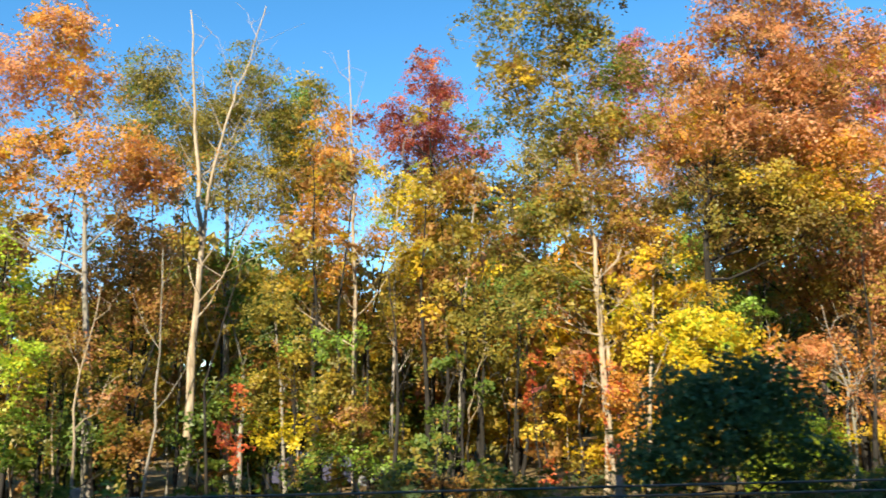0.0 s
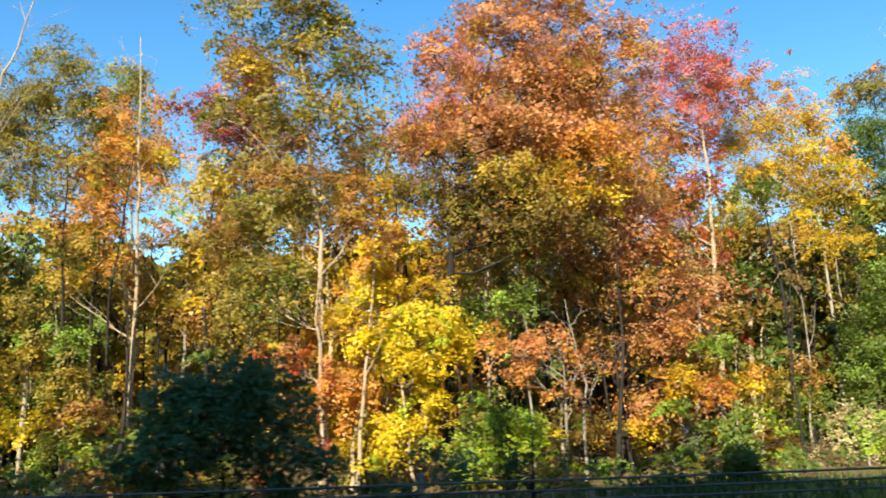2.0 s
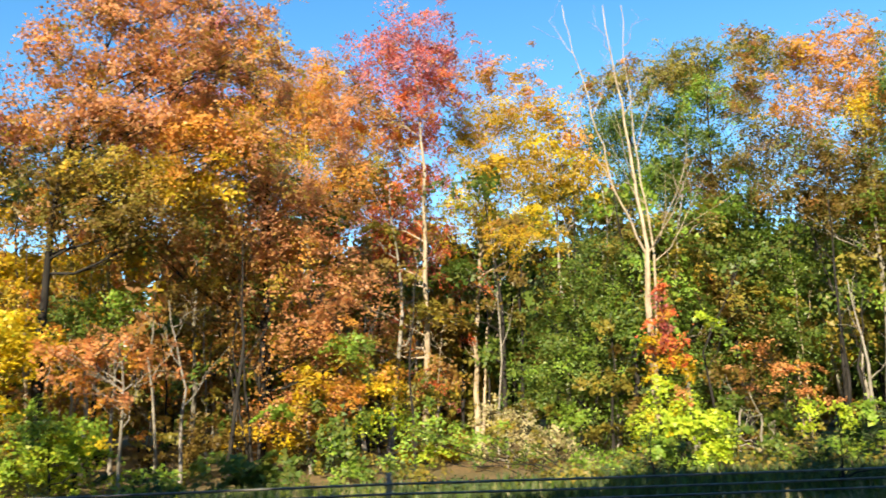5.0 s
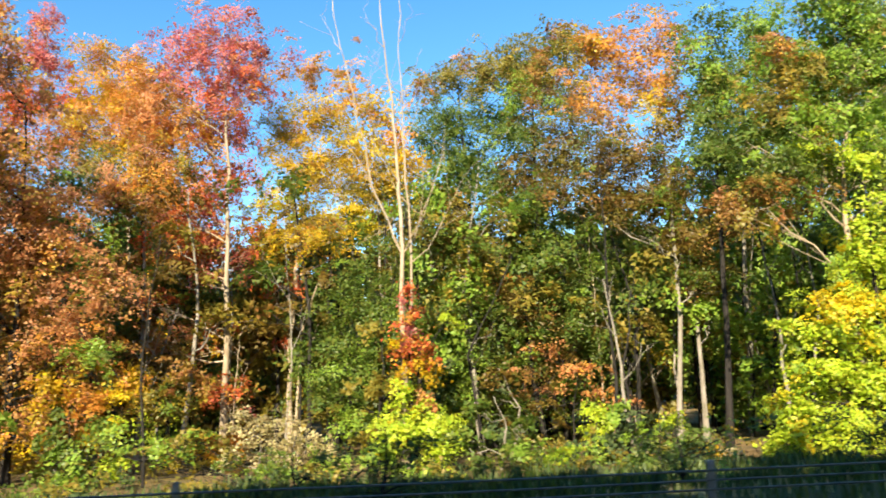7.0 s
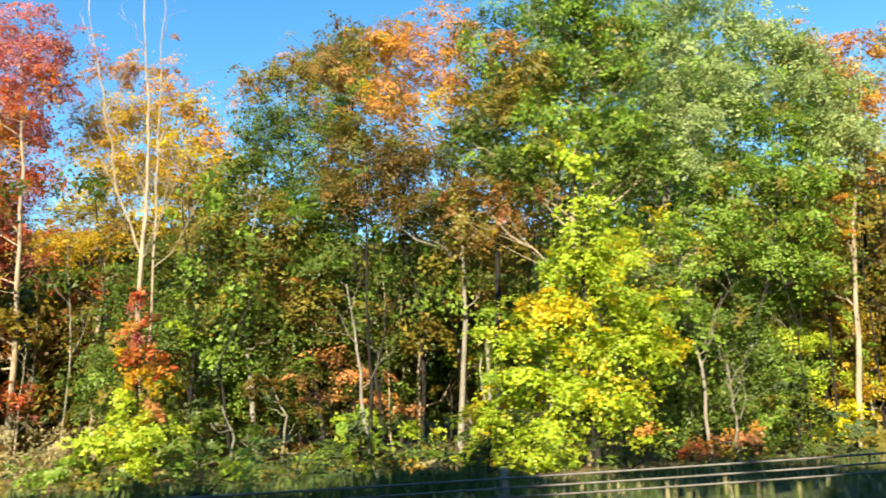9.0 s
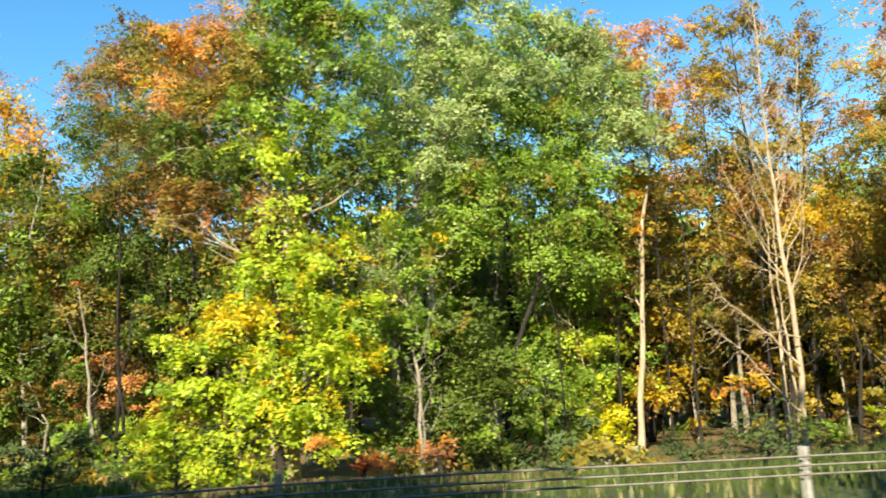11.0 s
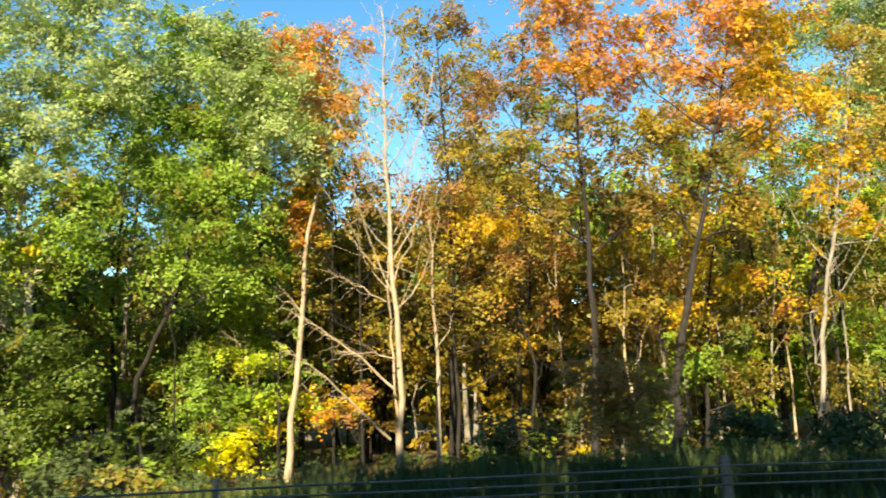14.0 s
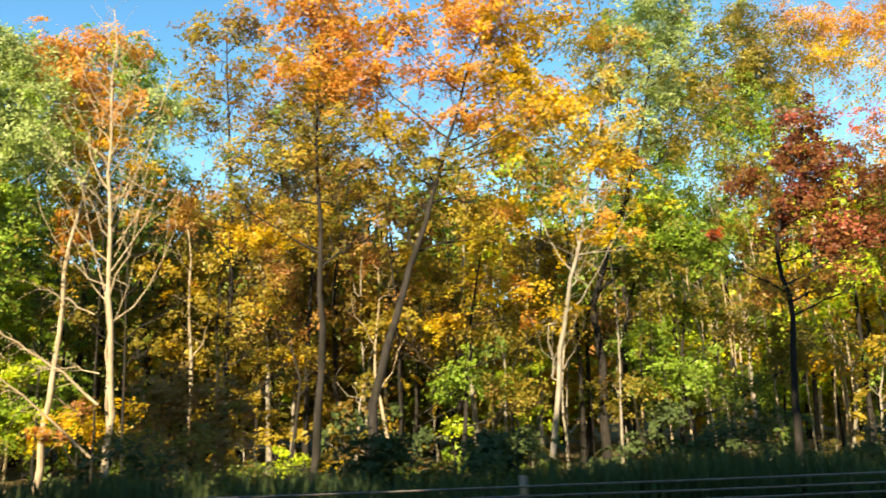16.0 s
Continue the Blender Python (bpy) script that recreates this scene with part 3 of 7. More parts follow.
tree("second pale stem beside a tall tree", 5.47, 20.4, [(0, 0, 0), (0.21, 0, 2.46), (0.12, 0, 4.49), (-0.44, 0, 4.94), (-0.63, 0, 6.9)], 0.08, "pale",
     [(-0.68, 0, 5.99, 0.88, 0.59, 'tan', 0.7), (1.18, 0, 4.91, 1.03, 0.44, 'gold', 0.8)], seed=25, bare=3)
tree("slim pale tree with gold leaves", 6.22, 20.6, [(0, 0, 0), (0.32, 0, 3.61), (0.41, 0, 5.7), (0.43, 0, 7.55)], 0.06, "pale",
     [(0.31, 0, 6.93, 0.9, 0.6, 'gold', 0.5), (0.82, 0, 5.54, 1.04, 0.6, 'gold', 0.5), (1.76, 0, 4.17, 1.03, 0.37, 'gold'), (0.45, 0, 4.49, 0.88, 0.44, 'gold', 0.7)], seed=26)
# umber in the low masses paints the shade under this crown
tree("broad maple with rust-orange autumn crown", 8.57, 21.5, [(0, 0, 0), (0.32, 0, 5.85), (0.71, 0, 8.11), (1.81, 0, 11.51)], 0.16, "dark",
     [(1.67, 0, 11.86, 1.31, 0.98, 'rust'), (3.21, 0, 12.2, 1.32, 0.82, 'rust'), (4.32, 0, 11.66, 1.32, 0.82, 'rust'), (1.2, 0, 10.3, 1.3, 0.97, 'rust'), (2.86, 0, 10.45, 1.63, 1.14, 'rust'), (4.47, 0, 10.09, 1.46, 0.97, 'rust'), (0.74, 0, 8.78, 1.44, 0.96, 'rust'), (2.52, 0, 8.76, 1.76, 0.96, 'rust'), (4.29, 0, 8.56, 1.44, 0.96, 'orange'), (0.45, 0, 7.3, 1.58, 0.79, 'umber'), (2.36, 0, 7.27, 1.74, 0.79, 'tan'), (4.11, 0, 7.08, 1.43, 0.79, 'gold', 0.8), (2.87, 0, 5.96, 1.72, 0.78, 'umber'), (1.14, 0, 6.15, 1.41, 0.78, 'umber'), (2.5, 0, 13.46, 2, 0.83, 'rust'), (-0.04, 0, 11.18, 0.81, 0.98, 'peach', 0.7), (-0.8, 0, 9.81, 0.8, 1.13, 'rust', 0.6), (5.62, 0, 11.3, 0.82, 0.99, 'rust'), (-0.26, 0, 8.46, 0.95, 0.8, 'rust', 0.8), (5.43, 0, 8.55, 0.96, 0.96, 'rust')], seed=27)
tree("low tree with bright yellow leaves", 7.76, 20.3, [(0, 0, 0), (-0.28, 0, 1.58), (-0.44, 0, 3.51)], 0.06, "pale",
     [(0.39, 0, 3.35, 1.26, 0.49, 'yellow'), (-0.43, 0, 2.81, 1.11, 0.56, 'yellow'), (0.94, 0, 2.78, 0.84, 0.49, 'yellow'), (-1.39, 0, 3.11, 0.83, 0.69, 'yellow'), (-1, 0, 3.8, 0.84, 0.56, 'yellow', 0.8), (-0.02, 0, 2.25, 1.11, 0.42, 'yellow'), (-0.54, 0, 0.64, 1.09, 0.48, 'yellow'), (-0.93, 0, -0, 0.81, 0.41, 'yellow'), (-1.63, 0, 1.62, 0.68, 0.82, 'orange', 0.7), (0.4, 0, 1.28, 0.69, 0.55, 'yellow', 0.7)], seed=28, name='young_tree', dense=1500)
tree("stem wrapped in red creeper", 5.6, 19.95, [(0, 0, 0), (-0.12, 0, 2.48), (-0.19, 0, 3.62), (-0.12, 0, 4.78)], 0.06, "pale",
     [(-0.01, 0, 0.7, 0.17, 0.8, 'red', 1.4), (0.02, 0, 2.0, 0.14, 0.5, 'red'), (0.07, 0, 1.91, 0.28, 0.57, 'orange', 0.8), (-0.5, 0, 2.35, 0.43, 0.43, 'red', 0.7), (-0.92, 0, 2.5, 0.57, 0.57, 'rust', 0.7), (0.17, 0, 3.18, 0.57, 0.57, 'gold', 0.7)], seed=29, name='young_tree', deep=1.0)
tree("slim leaning pale bare stem", 6.33, 19.8, [(0, 0, 0), (0.29, 0, 2.13), (0.45, 0, 4.16), (0.47, 0, 5.42)], 0.06, "pale",
     [(0.5, 0, 5.13, 0.69, 0.55, 'gold', 0.7)], seed=30, bare=3, name='young_tree')
tree("shrub with peach-coloured leaves and grey twigs", 11.34, 19.6, [(0, 0, 0), (0.04, 0, 1.73), (-0.07, 0, 2.81)], 0.05, "grey",
     [(-1.1, 0, 2.56, 0.81, 0.41, 'peach'), (-0.14, 0, 2.67, 0.82, 0.48, 'peach'), (-0.7, 0, 2.02, 0.95, 0.41, 'peach', 0.8), (0.66, 0, 2.32, 0.82, 0.34, 'peach', 0.7), (-1.5, 0, 2.84, 0.54, 0.34, 'orange', 0.8), (-0.04, 0, 1.33, 0.67, 0.4, 'rust', 0.5)], seed=31, bare=3, name='shrub')
tree("green undergrowth tree with bright leaves", 9.89, 19.4, [(0, 0, 0), (0.01, 0, 0.73), (-0.06, 0, 1.25)], 0.04, "dark",
     [(-0.32, 0, 1, 0.79, 0.53, 'green'), (0.2, 0, 0.34, 0.92, 0.53, 'lime'), (-0.84, 0, 0.25, 0.78, 0.65, 'green'), (0.85, 0, 0.31, 0.53, 0.53, 'lime', 0.8), (-0.2, 0, -0.28, 1.17, 0.39, 'lime')], seed=32, name='shrub')
tree("maple with rust and brown leaves reaching low", 13.98, 24, [(0, 0, 0), (0.05, 0, 3.02), (0.2, 0, 6.46), (0.17, 0, 10.08)], 0.13, "dark",
     [(-0.33, 0, 11.2, 0.89, 0.71, 'orange'), (0.44, 0, 10.26, 0.89, 0.71, 'rust'), (-1.03, 0, 11.57, 0.8, 0.62, 'rust'), (-1.78, 0, 10.45, 1.06, 0.88, 'orange'), (-0.74, 0, 9.71, 0.88, 0.79, 'peach'), (-1.12, 0, 8.8, 1.75, 1.05, 'gold'), (-2.54, 0, 7.73, 1.55, 0.86, 'orange'), (-0.29, 0, 7.35, 1.91, 1.04, 'rust'), (-1.72, 0, 6.14, 2.06, 0.86, 'rust'), (0.51, 0, 5.75, 1.89, 1.03, 'rust'), (1.84, 0, 4.52, 1.71, 1.03, 'rust'), (-0.57, 0, 4.56, 1.7, 0.85, 'brown'), (1.43, 0, 3.16, 1.52, 0.85, 'rust'), (2.24, 0, 2.3, 1.18, 0.84, 'rust', 0.8), (-2.93, 0, 5.64, 1.19, 0.85, 'rust', 0.8), (0.38, 0, 6.81, 1.04, 0.78, 'rust', 0.8), (-0.13, 0, 2.69, 1.34, 1.01, 'brown', 0.7), (1.15, 0, 1, 1.5, 1, 'rust', 0.6), (0.27, 0, 0.22, 1.16, 0.66, 'gold', 0.6)], seed=33)
tree("dark green understory tree below rust maples", 9.37, 23, [(0, 0, 0), (0.02, 0, 3.07), (0.13, 0, 6.32)], 0.08, "pale",
     [(0.03, 0, 3.71, 1.28, 0.96, 'deep'), (0.98, 0, 3.85, 0.96, 0.96, 'green', 0.8), (-0.92, 0, 5.02, 0.97, 0.64, 'tan', 0.8), (0.68, 0, 5.16, 1.13, 0.65, 'tan', 0.8)], seed=34)
tree("dense dark green tree in the shade", 24.19, 26, [(0, 0, 0), (0.35, 0, 2.9), (0.83, 0, 5.74)], 0.09, "dark",
     [(-0.19, 0, 5.37, 1.52, 1.04, 'deep'), (1.84, 0, 5.92, 1.34, 0.96, 'olive'), (1.25, 0, 4.01, 1.7, 1.13, 'deep'), (-0.56, 0, 3.48, 1.5, 1.12, 'deep'), (2.38, 0, 3.6, 1.32, 1.14, 'deep'), (0.47, 0, 2.15, 1.68, 1.12, 'deep'), (2.37, 0, 1.73, 1.31, 1.12, 'green'), (-1.28, 0, 1.83, 1.29, 1.11, 'deep'), (1.44, 0, 0.29, 1.66, 0.92, 'deep'), (-0.1, 0, 0.16, 1.47, 0.73, 'green', 0.7), (-1.89, 0, 6.16, 1.33, 0.85, 'gold', 0.8), (3.17, 0, 5.31, 0.96, 0.96, 'olive')], seed=35)
tree("slender red maple with pale trunk", 19.02, 28.9, [(0, 0, 0), (0.13, 0, 4.03), (0.17, 0, 9.33), (-0.01, 0, 14.51)], 0.13, "pale",
     [(-1.99, 0.3, 12.44, 1.04, 0.93, 'rust', 0.8), (-3.32, 1.5, 13.58, 0.97, 0.86, 'orange', 0.8), (-0.32, 0, 14.74, 1.88, 0.84, 'pink', 0.6), (-1.33, 0, 13.63, 1.24, 0.93, 'pink', 0.8), (0.09, 0, 13.41, 1.67, 0.94, 'pink', 0.75), (1.53, 0, 13.85, 1.05, 0.84, 'pink', 0.75), (-0.31, 0, 12.21, 1.24, 0.72, 'pink', 0.7), (0.5, 0, 11.89, 1.24, 0.83, 'red'), (-0.05, 0.9, 10.89, 1.16, 0.95, 'red'), (-1.29, 0.9, 11.12, 1.48, 0.95, 'orange'), (0.15, 0.9, 9.36, 1.15, 0.94, 'red'), (-0.66, 0.9, 8.3, 1.25, 0.94, 'red'), (-1.46, 0.9, 7.05, 1.44, 1.03, 'red'), (0.35, 0.9, 7.01, 0.93, 0.83, 'red', 0.7), (-0.45, 0.9, 6.19, 1.24, 1.03, 'crimson'), (-2.23, 0.9, 4.8, 0.81, 0.51, 'red', 0.8), (-0.84, 0.9, 3.53, 0.91, 0.61, 'red', 0.9), (-2.02, 0.9, 3.38, 1.21, 0.81, 'rust', 0.6), (-2.28, 0.9, 8.76, 1.45, 1.04, 'orange'), (0.9, 0, 12.53, 1.04, 0.83, 'red', 0.8)], seed=36)
tree("forked pale tree with golden crown", 21.07, 30.9, [(0, 0, 0), (0.11, 0, 3.28), (0.36, 0, 5.84), (1.21, 0, 12.12)], 0.12, "pale",
     [(1.24, 0, 13.76, 0.9, 1.01, 'orange'), (-0.09, 0, 13.53, 0.89, 0.78, 'orange'), (2.57, 0, 13.28, 0.79, 1.13, 'orange', 0.8), (1.21, 0, 11.89, 1.56, 1.11, 'gold'), (-0.12, 0, 11.21, 1.1, 1.1, 'gold'), (0.74, 0, 9.83, 1.76, 1.1, 'gold'), (2.27, 0, 9.81, 1.33, 1.11, 'gold'), (-0.15, 0, 8.27, 1.52, 0.87, 'yellow'), (2.44, 0, 8, 1.32, 0.88, 'yellow'), (1.13, 0, 7.58, 1.52, 0.98, 'tan'), (-0.6, 0, 5.44, 1.07, 0.54, 'red'), (-0.2, 0, 3.19, 0.53, 0.21, 'red'), (-1.22, 0, 6.97, 1.08, 0.86, 'yellow', 0.8), (5.09, 0, 8.39, 0.66, 0.89, 'yellow'), (3.79, 0, 9.1, 0.89, 1.11, 'gold', 0.7)], seed=37)
tree("second stem of a forked pale tree", 21.20, 30.8, [(0, 0, 0), (0.41, 0, 3.47), (0.96, 0, 5.16), (1.63, 0, 6.33), (2.28, 0, 6.87)], 0.07, "pale",
     [], seed=38, bare=3, name='young_tree')
tree("thin bare saplings at a red maple", 19.31, 28.6, [(0, 0, 0), (0.23, 0, 2.25), (0.39, 0, 3.6)], 0.04, "pale",
     [(-0.15, 0, 1.5, 0.96, 0.77, 'red', 0.5)], seed=39, bare=2, name='young_tree')
tree("far maple with pink and red crown", 11.58, 34, [(0, 0, 0), (-0.38, 0, 10.83), (-0.7, 0, 16.79)], 0.13, "pale",
     [(-0.83, 0, 17.17, 1.09, 0.84, 'pink'), (-0.77, 0, 15.65, 1.44, 0.84, 'pink'), (-0.25, 0, 13.76, 1.66, 0.95, 'red'), (-1.83, 0, 13.53, 1.18, 1.42, 'red'), (1.3, 0, 15.52, 0.96, 0.96, 'gold'), (1.8, 0, 14, 1.2, 1.2, 'gold'), (3.2, 0, 13.49, 1.2, 1.44, 'orange'), (2.76, 0, 12, 1.67, 0.95, 'gold'), (-2.13, 0, 15.27, 0.95, 1.19, 'pink'), (0.47, 0, 12.28, 1.42, 0.71, 'crimson', 0.6), (-3.13, 0, 12.56, 1.41, 1.41, 'pink'), (1.4, 0, 11.77, 1.42, 0.95, 'orange', 0.8)], seed=40)
tree("olive tree standing deep in the wood", 14.74, 36, [(0, 0, 0), (-0.27, 0, 8.75), (-0.43, 0, 11.31)], 0.12, "dark",
     [(-0.9, 0, 10.29, 2, 1, 'olive', 0.8), (-2.82, 0, 10.58, 1.74, 0.99, 'olive', 0.7), (0.57, 0, 8.99, 1.74, 1.25, 'olive'), (-1.58, 0, 8.53, 1.98, 1.24, 'green', 0.8), (-3.95, 0, 8.84, 1.97, 1.23, 'gold', 0.8)], seed=41)
tree("bare dead tree with a long leaning stem", 24.87, 22, [(0, 0, 0), (0.1, 0, 5.14), (0.07, 0.6, 7.22), (-0.02, 1, 9.74), (-0.32, 1.4, 13.16)], 0.09, "pale",
     [], seed=42, bare=4, name='dead_tree')
tree("bare dead stem forking from its neighbour", 24.84, 22.1, [(0, 0, 0), (0.12, 0, 5), (-0.63, 0.2, 6.99), (-0.9, 0.4, 8.71), (-1.34, 0.6, 10.85), (-1.66, 0.8, 12.9)], 0.055, "pale",
     [], seed=43, bare=4, name='dead_tree')
tree("thin bare stem beside a dead tree", 24.94, 22.2, [(0, 0, 0), (0.29, 0, 5.01), (0.22, 0.6, 7.94), (0.22, 1, 10.88), (0.28, 1.2, 13.16)], 0.05, "pale",
     [], seed=44, bare=5, name='dead_tree')
tree("red and yellow creeper round a dead trunk", 25.01, 21.4, [(0, 0, 0), (0.02, 0, 1.15), (0.04, 0, 4.12)], 0.06, "dark",
     [(0.04, 0, 3.97, 0.33, 0.38, 'red'), (0.1, 0, 3.21, 0.48, 0.42, 'red'), (0.18, 0, 2.47, 0.63, 0.45, 'red'), (-0.34, 0, 2.49, 0.37, 0.3, 'yellow'), (0.08, 0, 1.88, 0.67, 0.42, 'gold'), (0.54, 0, 2.16, 0.42, 0.3, 'red'), (-0.16, 0, 1.31, 0.59, 0.37, 'lime'), (0.27, 0, 1.14, 0.52, 0.37, 'peach', 0.8), (1.03, 0, 3.03, 0.3, 0.38, 'lime', 0.8), (-0.55, 0, 0.6, 0.66, 0.51, 'lime'), (0.47, 0, 0.55, 0.81, 0.51, 'lime'), (-0.14, 0, 0.01, 0.88, 0.51, 'lime'), (1.04, 0, 0.09, 0.59, 0.44, 'green')], seed=45, name='climbing_shrub', deep=0.9)
tree("tree with dark green leaves turning orange", 28.30, 32, [(0, 0, 0), (0.22, 0, 5.33), (-0.2, 0, 13.68)], 0.15, "dark",
     [(-0.66, 0, 13.93, 1.3, 0.95, 'olive'), (-1.88, 0, 13.2, 0.94, 0.82, 'orange', 0.6), (-0.5, 0, 12.21, 1.64, 0.94, 'deep'), (1.24, 0, 13.68, 1.19, 1.19, 'olive'), (-1.02, 0, 11, 1.4, 0.93, 'deep'), (0.87, 0, 11.22, 1.64, 1.17, 'deep'), (1.89, 0, 12.43, 0.95, 1.42, 'green'), (-0.15, 0, 9.55, 1.86, 0.93, 'deep'), (1.72, 0, 9.28, 1.63, 1.4, 'deep'), (-0.88, 0, 8.85, 0.92, 0.69, 'orange', 0.7), (0.33, 0, 14.68, 0.83, 0.71, 'rust', 0.7), (2.74, 0, 14.43, 1.2, 1.2, 'olive'), (-1.71, 0, 11.49, 0.93, 0.93, 'deep')], seed=46)
# umber and deep leaves here hold the shade in their colour
tree("tree with dark shaded leaves behind a dead tree", 28.99, 26.5, [(0, 0, 0), (0.22, 0, 2.74), (0.25, 0, 6.56)], 0.1, "dark",
     [(-1.5, 0, 6.21, 1.52, 0.95, 'umber', 0.8), (-0.81, 0, 4.85, 0.57, 0.34, 'gold'), (1, 0, 5.95, 1.72, 0.96, 'deep'), (-0.29, 0, 3.88, 1.69, 1.13, 'umber', 0.7), (1.26, 0, 4.02, 1.52, 0.95, 'deep', 0.7), (-1.48, 0, 2.8, 1.12, 1.12, 'deep', 0.6), (0.56, 0, 2.17, 1.5, 1.12, 'umber', 0.6), (-2.15, 0, 4.7, 1.13, 0.94, 'deep'), (-0.78, 0, 1.85, 1.48, 1.11, 'deep'), (1.94, 0, 2.68, 1.51, 1.13, 'deep'), (-2.31, 0, 1.01, 1.28, 1.1, 'deep'), (0.09, 0, 0.54, 1.66, 0.92, 'deep'), (2.21, 0, 0.99, 1.31, 1.12, 'deep', 0.7), (2.51, 0, 5.14, 1.34, 0.96, 'deep')], seed=47)
# lower crown in umber: its shade is put into the leaf colour
tree("tall tree with orange top and olive crown", 33.68, 25.2, [(0, 0, 0), (0.34, 0, 3.22), (0.42, 0, 6.57), (-0, 0, 12.89)], 0.1, "grey",
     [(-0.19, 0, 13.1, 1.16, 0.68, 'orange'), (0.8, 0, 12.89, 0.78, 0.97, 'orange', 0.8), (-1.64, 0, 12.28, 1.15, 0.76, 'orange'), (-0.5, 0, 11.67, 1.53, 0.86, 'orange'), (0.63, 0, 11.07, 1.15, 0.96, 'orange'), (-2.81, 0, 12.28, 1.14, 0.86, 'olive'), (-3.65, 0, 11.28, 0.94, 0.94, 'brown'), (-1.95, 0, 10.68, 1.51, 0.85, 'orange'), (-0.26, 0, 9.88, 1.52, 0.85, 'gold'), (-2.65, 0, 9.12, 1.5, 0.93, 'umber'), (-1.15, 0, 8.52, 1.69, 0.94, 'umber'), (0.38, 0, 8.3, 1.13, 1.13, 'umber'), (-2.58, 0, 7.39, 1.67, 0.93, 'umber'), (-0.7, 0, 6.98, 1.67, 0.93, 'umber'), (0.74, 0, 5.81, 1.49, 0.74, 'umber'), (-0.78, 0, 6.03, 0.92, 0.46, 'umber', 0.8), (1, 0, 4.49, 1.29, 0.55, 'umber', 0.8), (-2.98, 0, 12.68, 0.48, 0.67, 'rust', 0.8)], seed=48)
tree("broken pale snag among shaded leaves", 32.76, 28.8, [(0, 0, 0), (0.01, 0, 0.7), (0.02, 0, 2.73), (0, 0, 3.56)], 0.1, "pale",
     [(0.59, 0, 3.95, 1.25, 0.83, 'deep', 0.8), (2.14, 0, 2.03, 0.83, 0.52, 'gold', 0.6)], seed=49, bare=2, name='snag')
tree("dark green tree behind the edge trees", 34.52, 23.5, [(0, 0, 0), (0.29, 0, 4.2), (0.71, 0, 11.29)], 0.12, "dark",
     [(0.77, 0, 12.41, 1.07, 0.71, 'deep'), (0.34, 0, 11.1, 1.06, 0.88, 'green'), (1.19, 0, 10.36, 1.05, 0.88, 'green'), (0.42, 0, 9.45, 1.04, 0.87, 'deep'), (0.16, 0, 8.02, 1.21, 0.86, 'deep'), (1.19, 0, 7.65, 1.04, 1.04, 'deep'), (0.76, 0, 6.25, 1.2, 0.85, 'brown'), (2.2, 0, 12.04, 1.07, 1.07, 'green')], seed=50)
tree("lime-leaved sapling beside a snag", 30.75, 24.5, [(0, 0, 0), (0, 0, -0.76), (0.13, 0, 0.41)], 0.025, "dark",
     [(0.07, 0, 0.41, 0.43, 0.38, 'lime'), (-0.06, 0, -0.25, 0.51, 0.37, 'lime'), (0.17, 0, -0.76, 0.42, 0.34, 'lime', 0.8), (2.15, 0, -0.11, 0.31, 0.24, 'lime')], seed=51, name='sapling')
tree("shaded shrub with rust and peach sprays", 30.34, 25.5, [(0, 0, 0), (0.04, 0, -0.13), (0.23, 0, 1.62)], 0.04, "dark",
     [(-0.54, 0, 2.36, 0.9, 0.25, 'peach', 0.7), (0.33, 0, 1.61, 1.08, 0.25, 'peach', 0.7), (-0.98, 0, 0.96, 1.07, 0.25, 'rust', 0.6), (0.83, 0, 0.88, 0.89, 0.25, 'peach', 0.6), (1.72, 0, 0.49, 0.72, 0.21, 'peach', 0.5), (-1.48, 0, 1.69, 0.71, 0.21, 'brown', 0.6)], seed=52, name='shrub')
tree("low bright green shrub at the verge edge", 27.55, 17.5, [(0, 0, 0), (-0.01, 0, -0.14)], 0.02, "dark",
     [(-0.12, 0, -0.07, 0.72, 0.26, 'green'), (0.6, 0, -0.23, 0.6, 0.24, 'lime', 0.6), (2.32, 0, -0.32, 0.73, 0.24, 'green', 0.7), (3.45, 0, -0.26, 0.61, 0.27, 'olive', 0.7)], seed=53, name='shrub')
tree("low tangled green shrub", 21.63, 18.5, [(0, 0, 0), (0, 0, 0.2)], 0.02, "dark",
     [(-3.15, 0, 0.01, 0.72, 0.3, 'lime', 0.7), (-2.12, 0, 0.31, 0.85, 0.3, 'green', 0.7), (-3.62, 0, 0.51, 0.72, 0.36, 'green', 0.7), (-1.31, 0, 0.51, 0.73, 0.37, 'olive', 0.6)], seed=54, name='shrub')
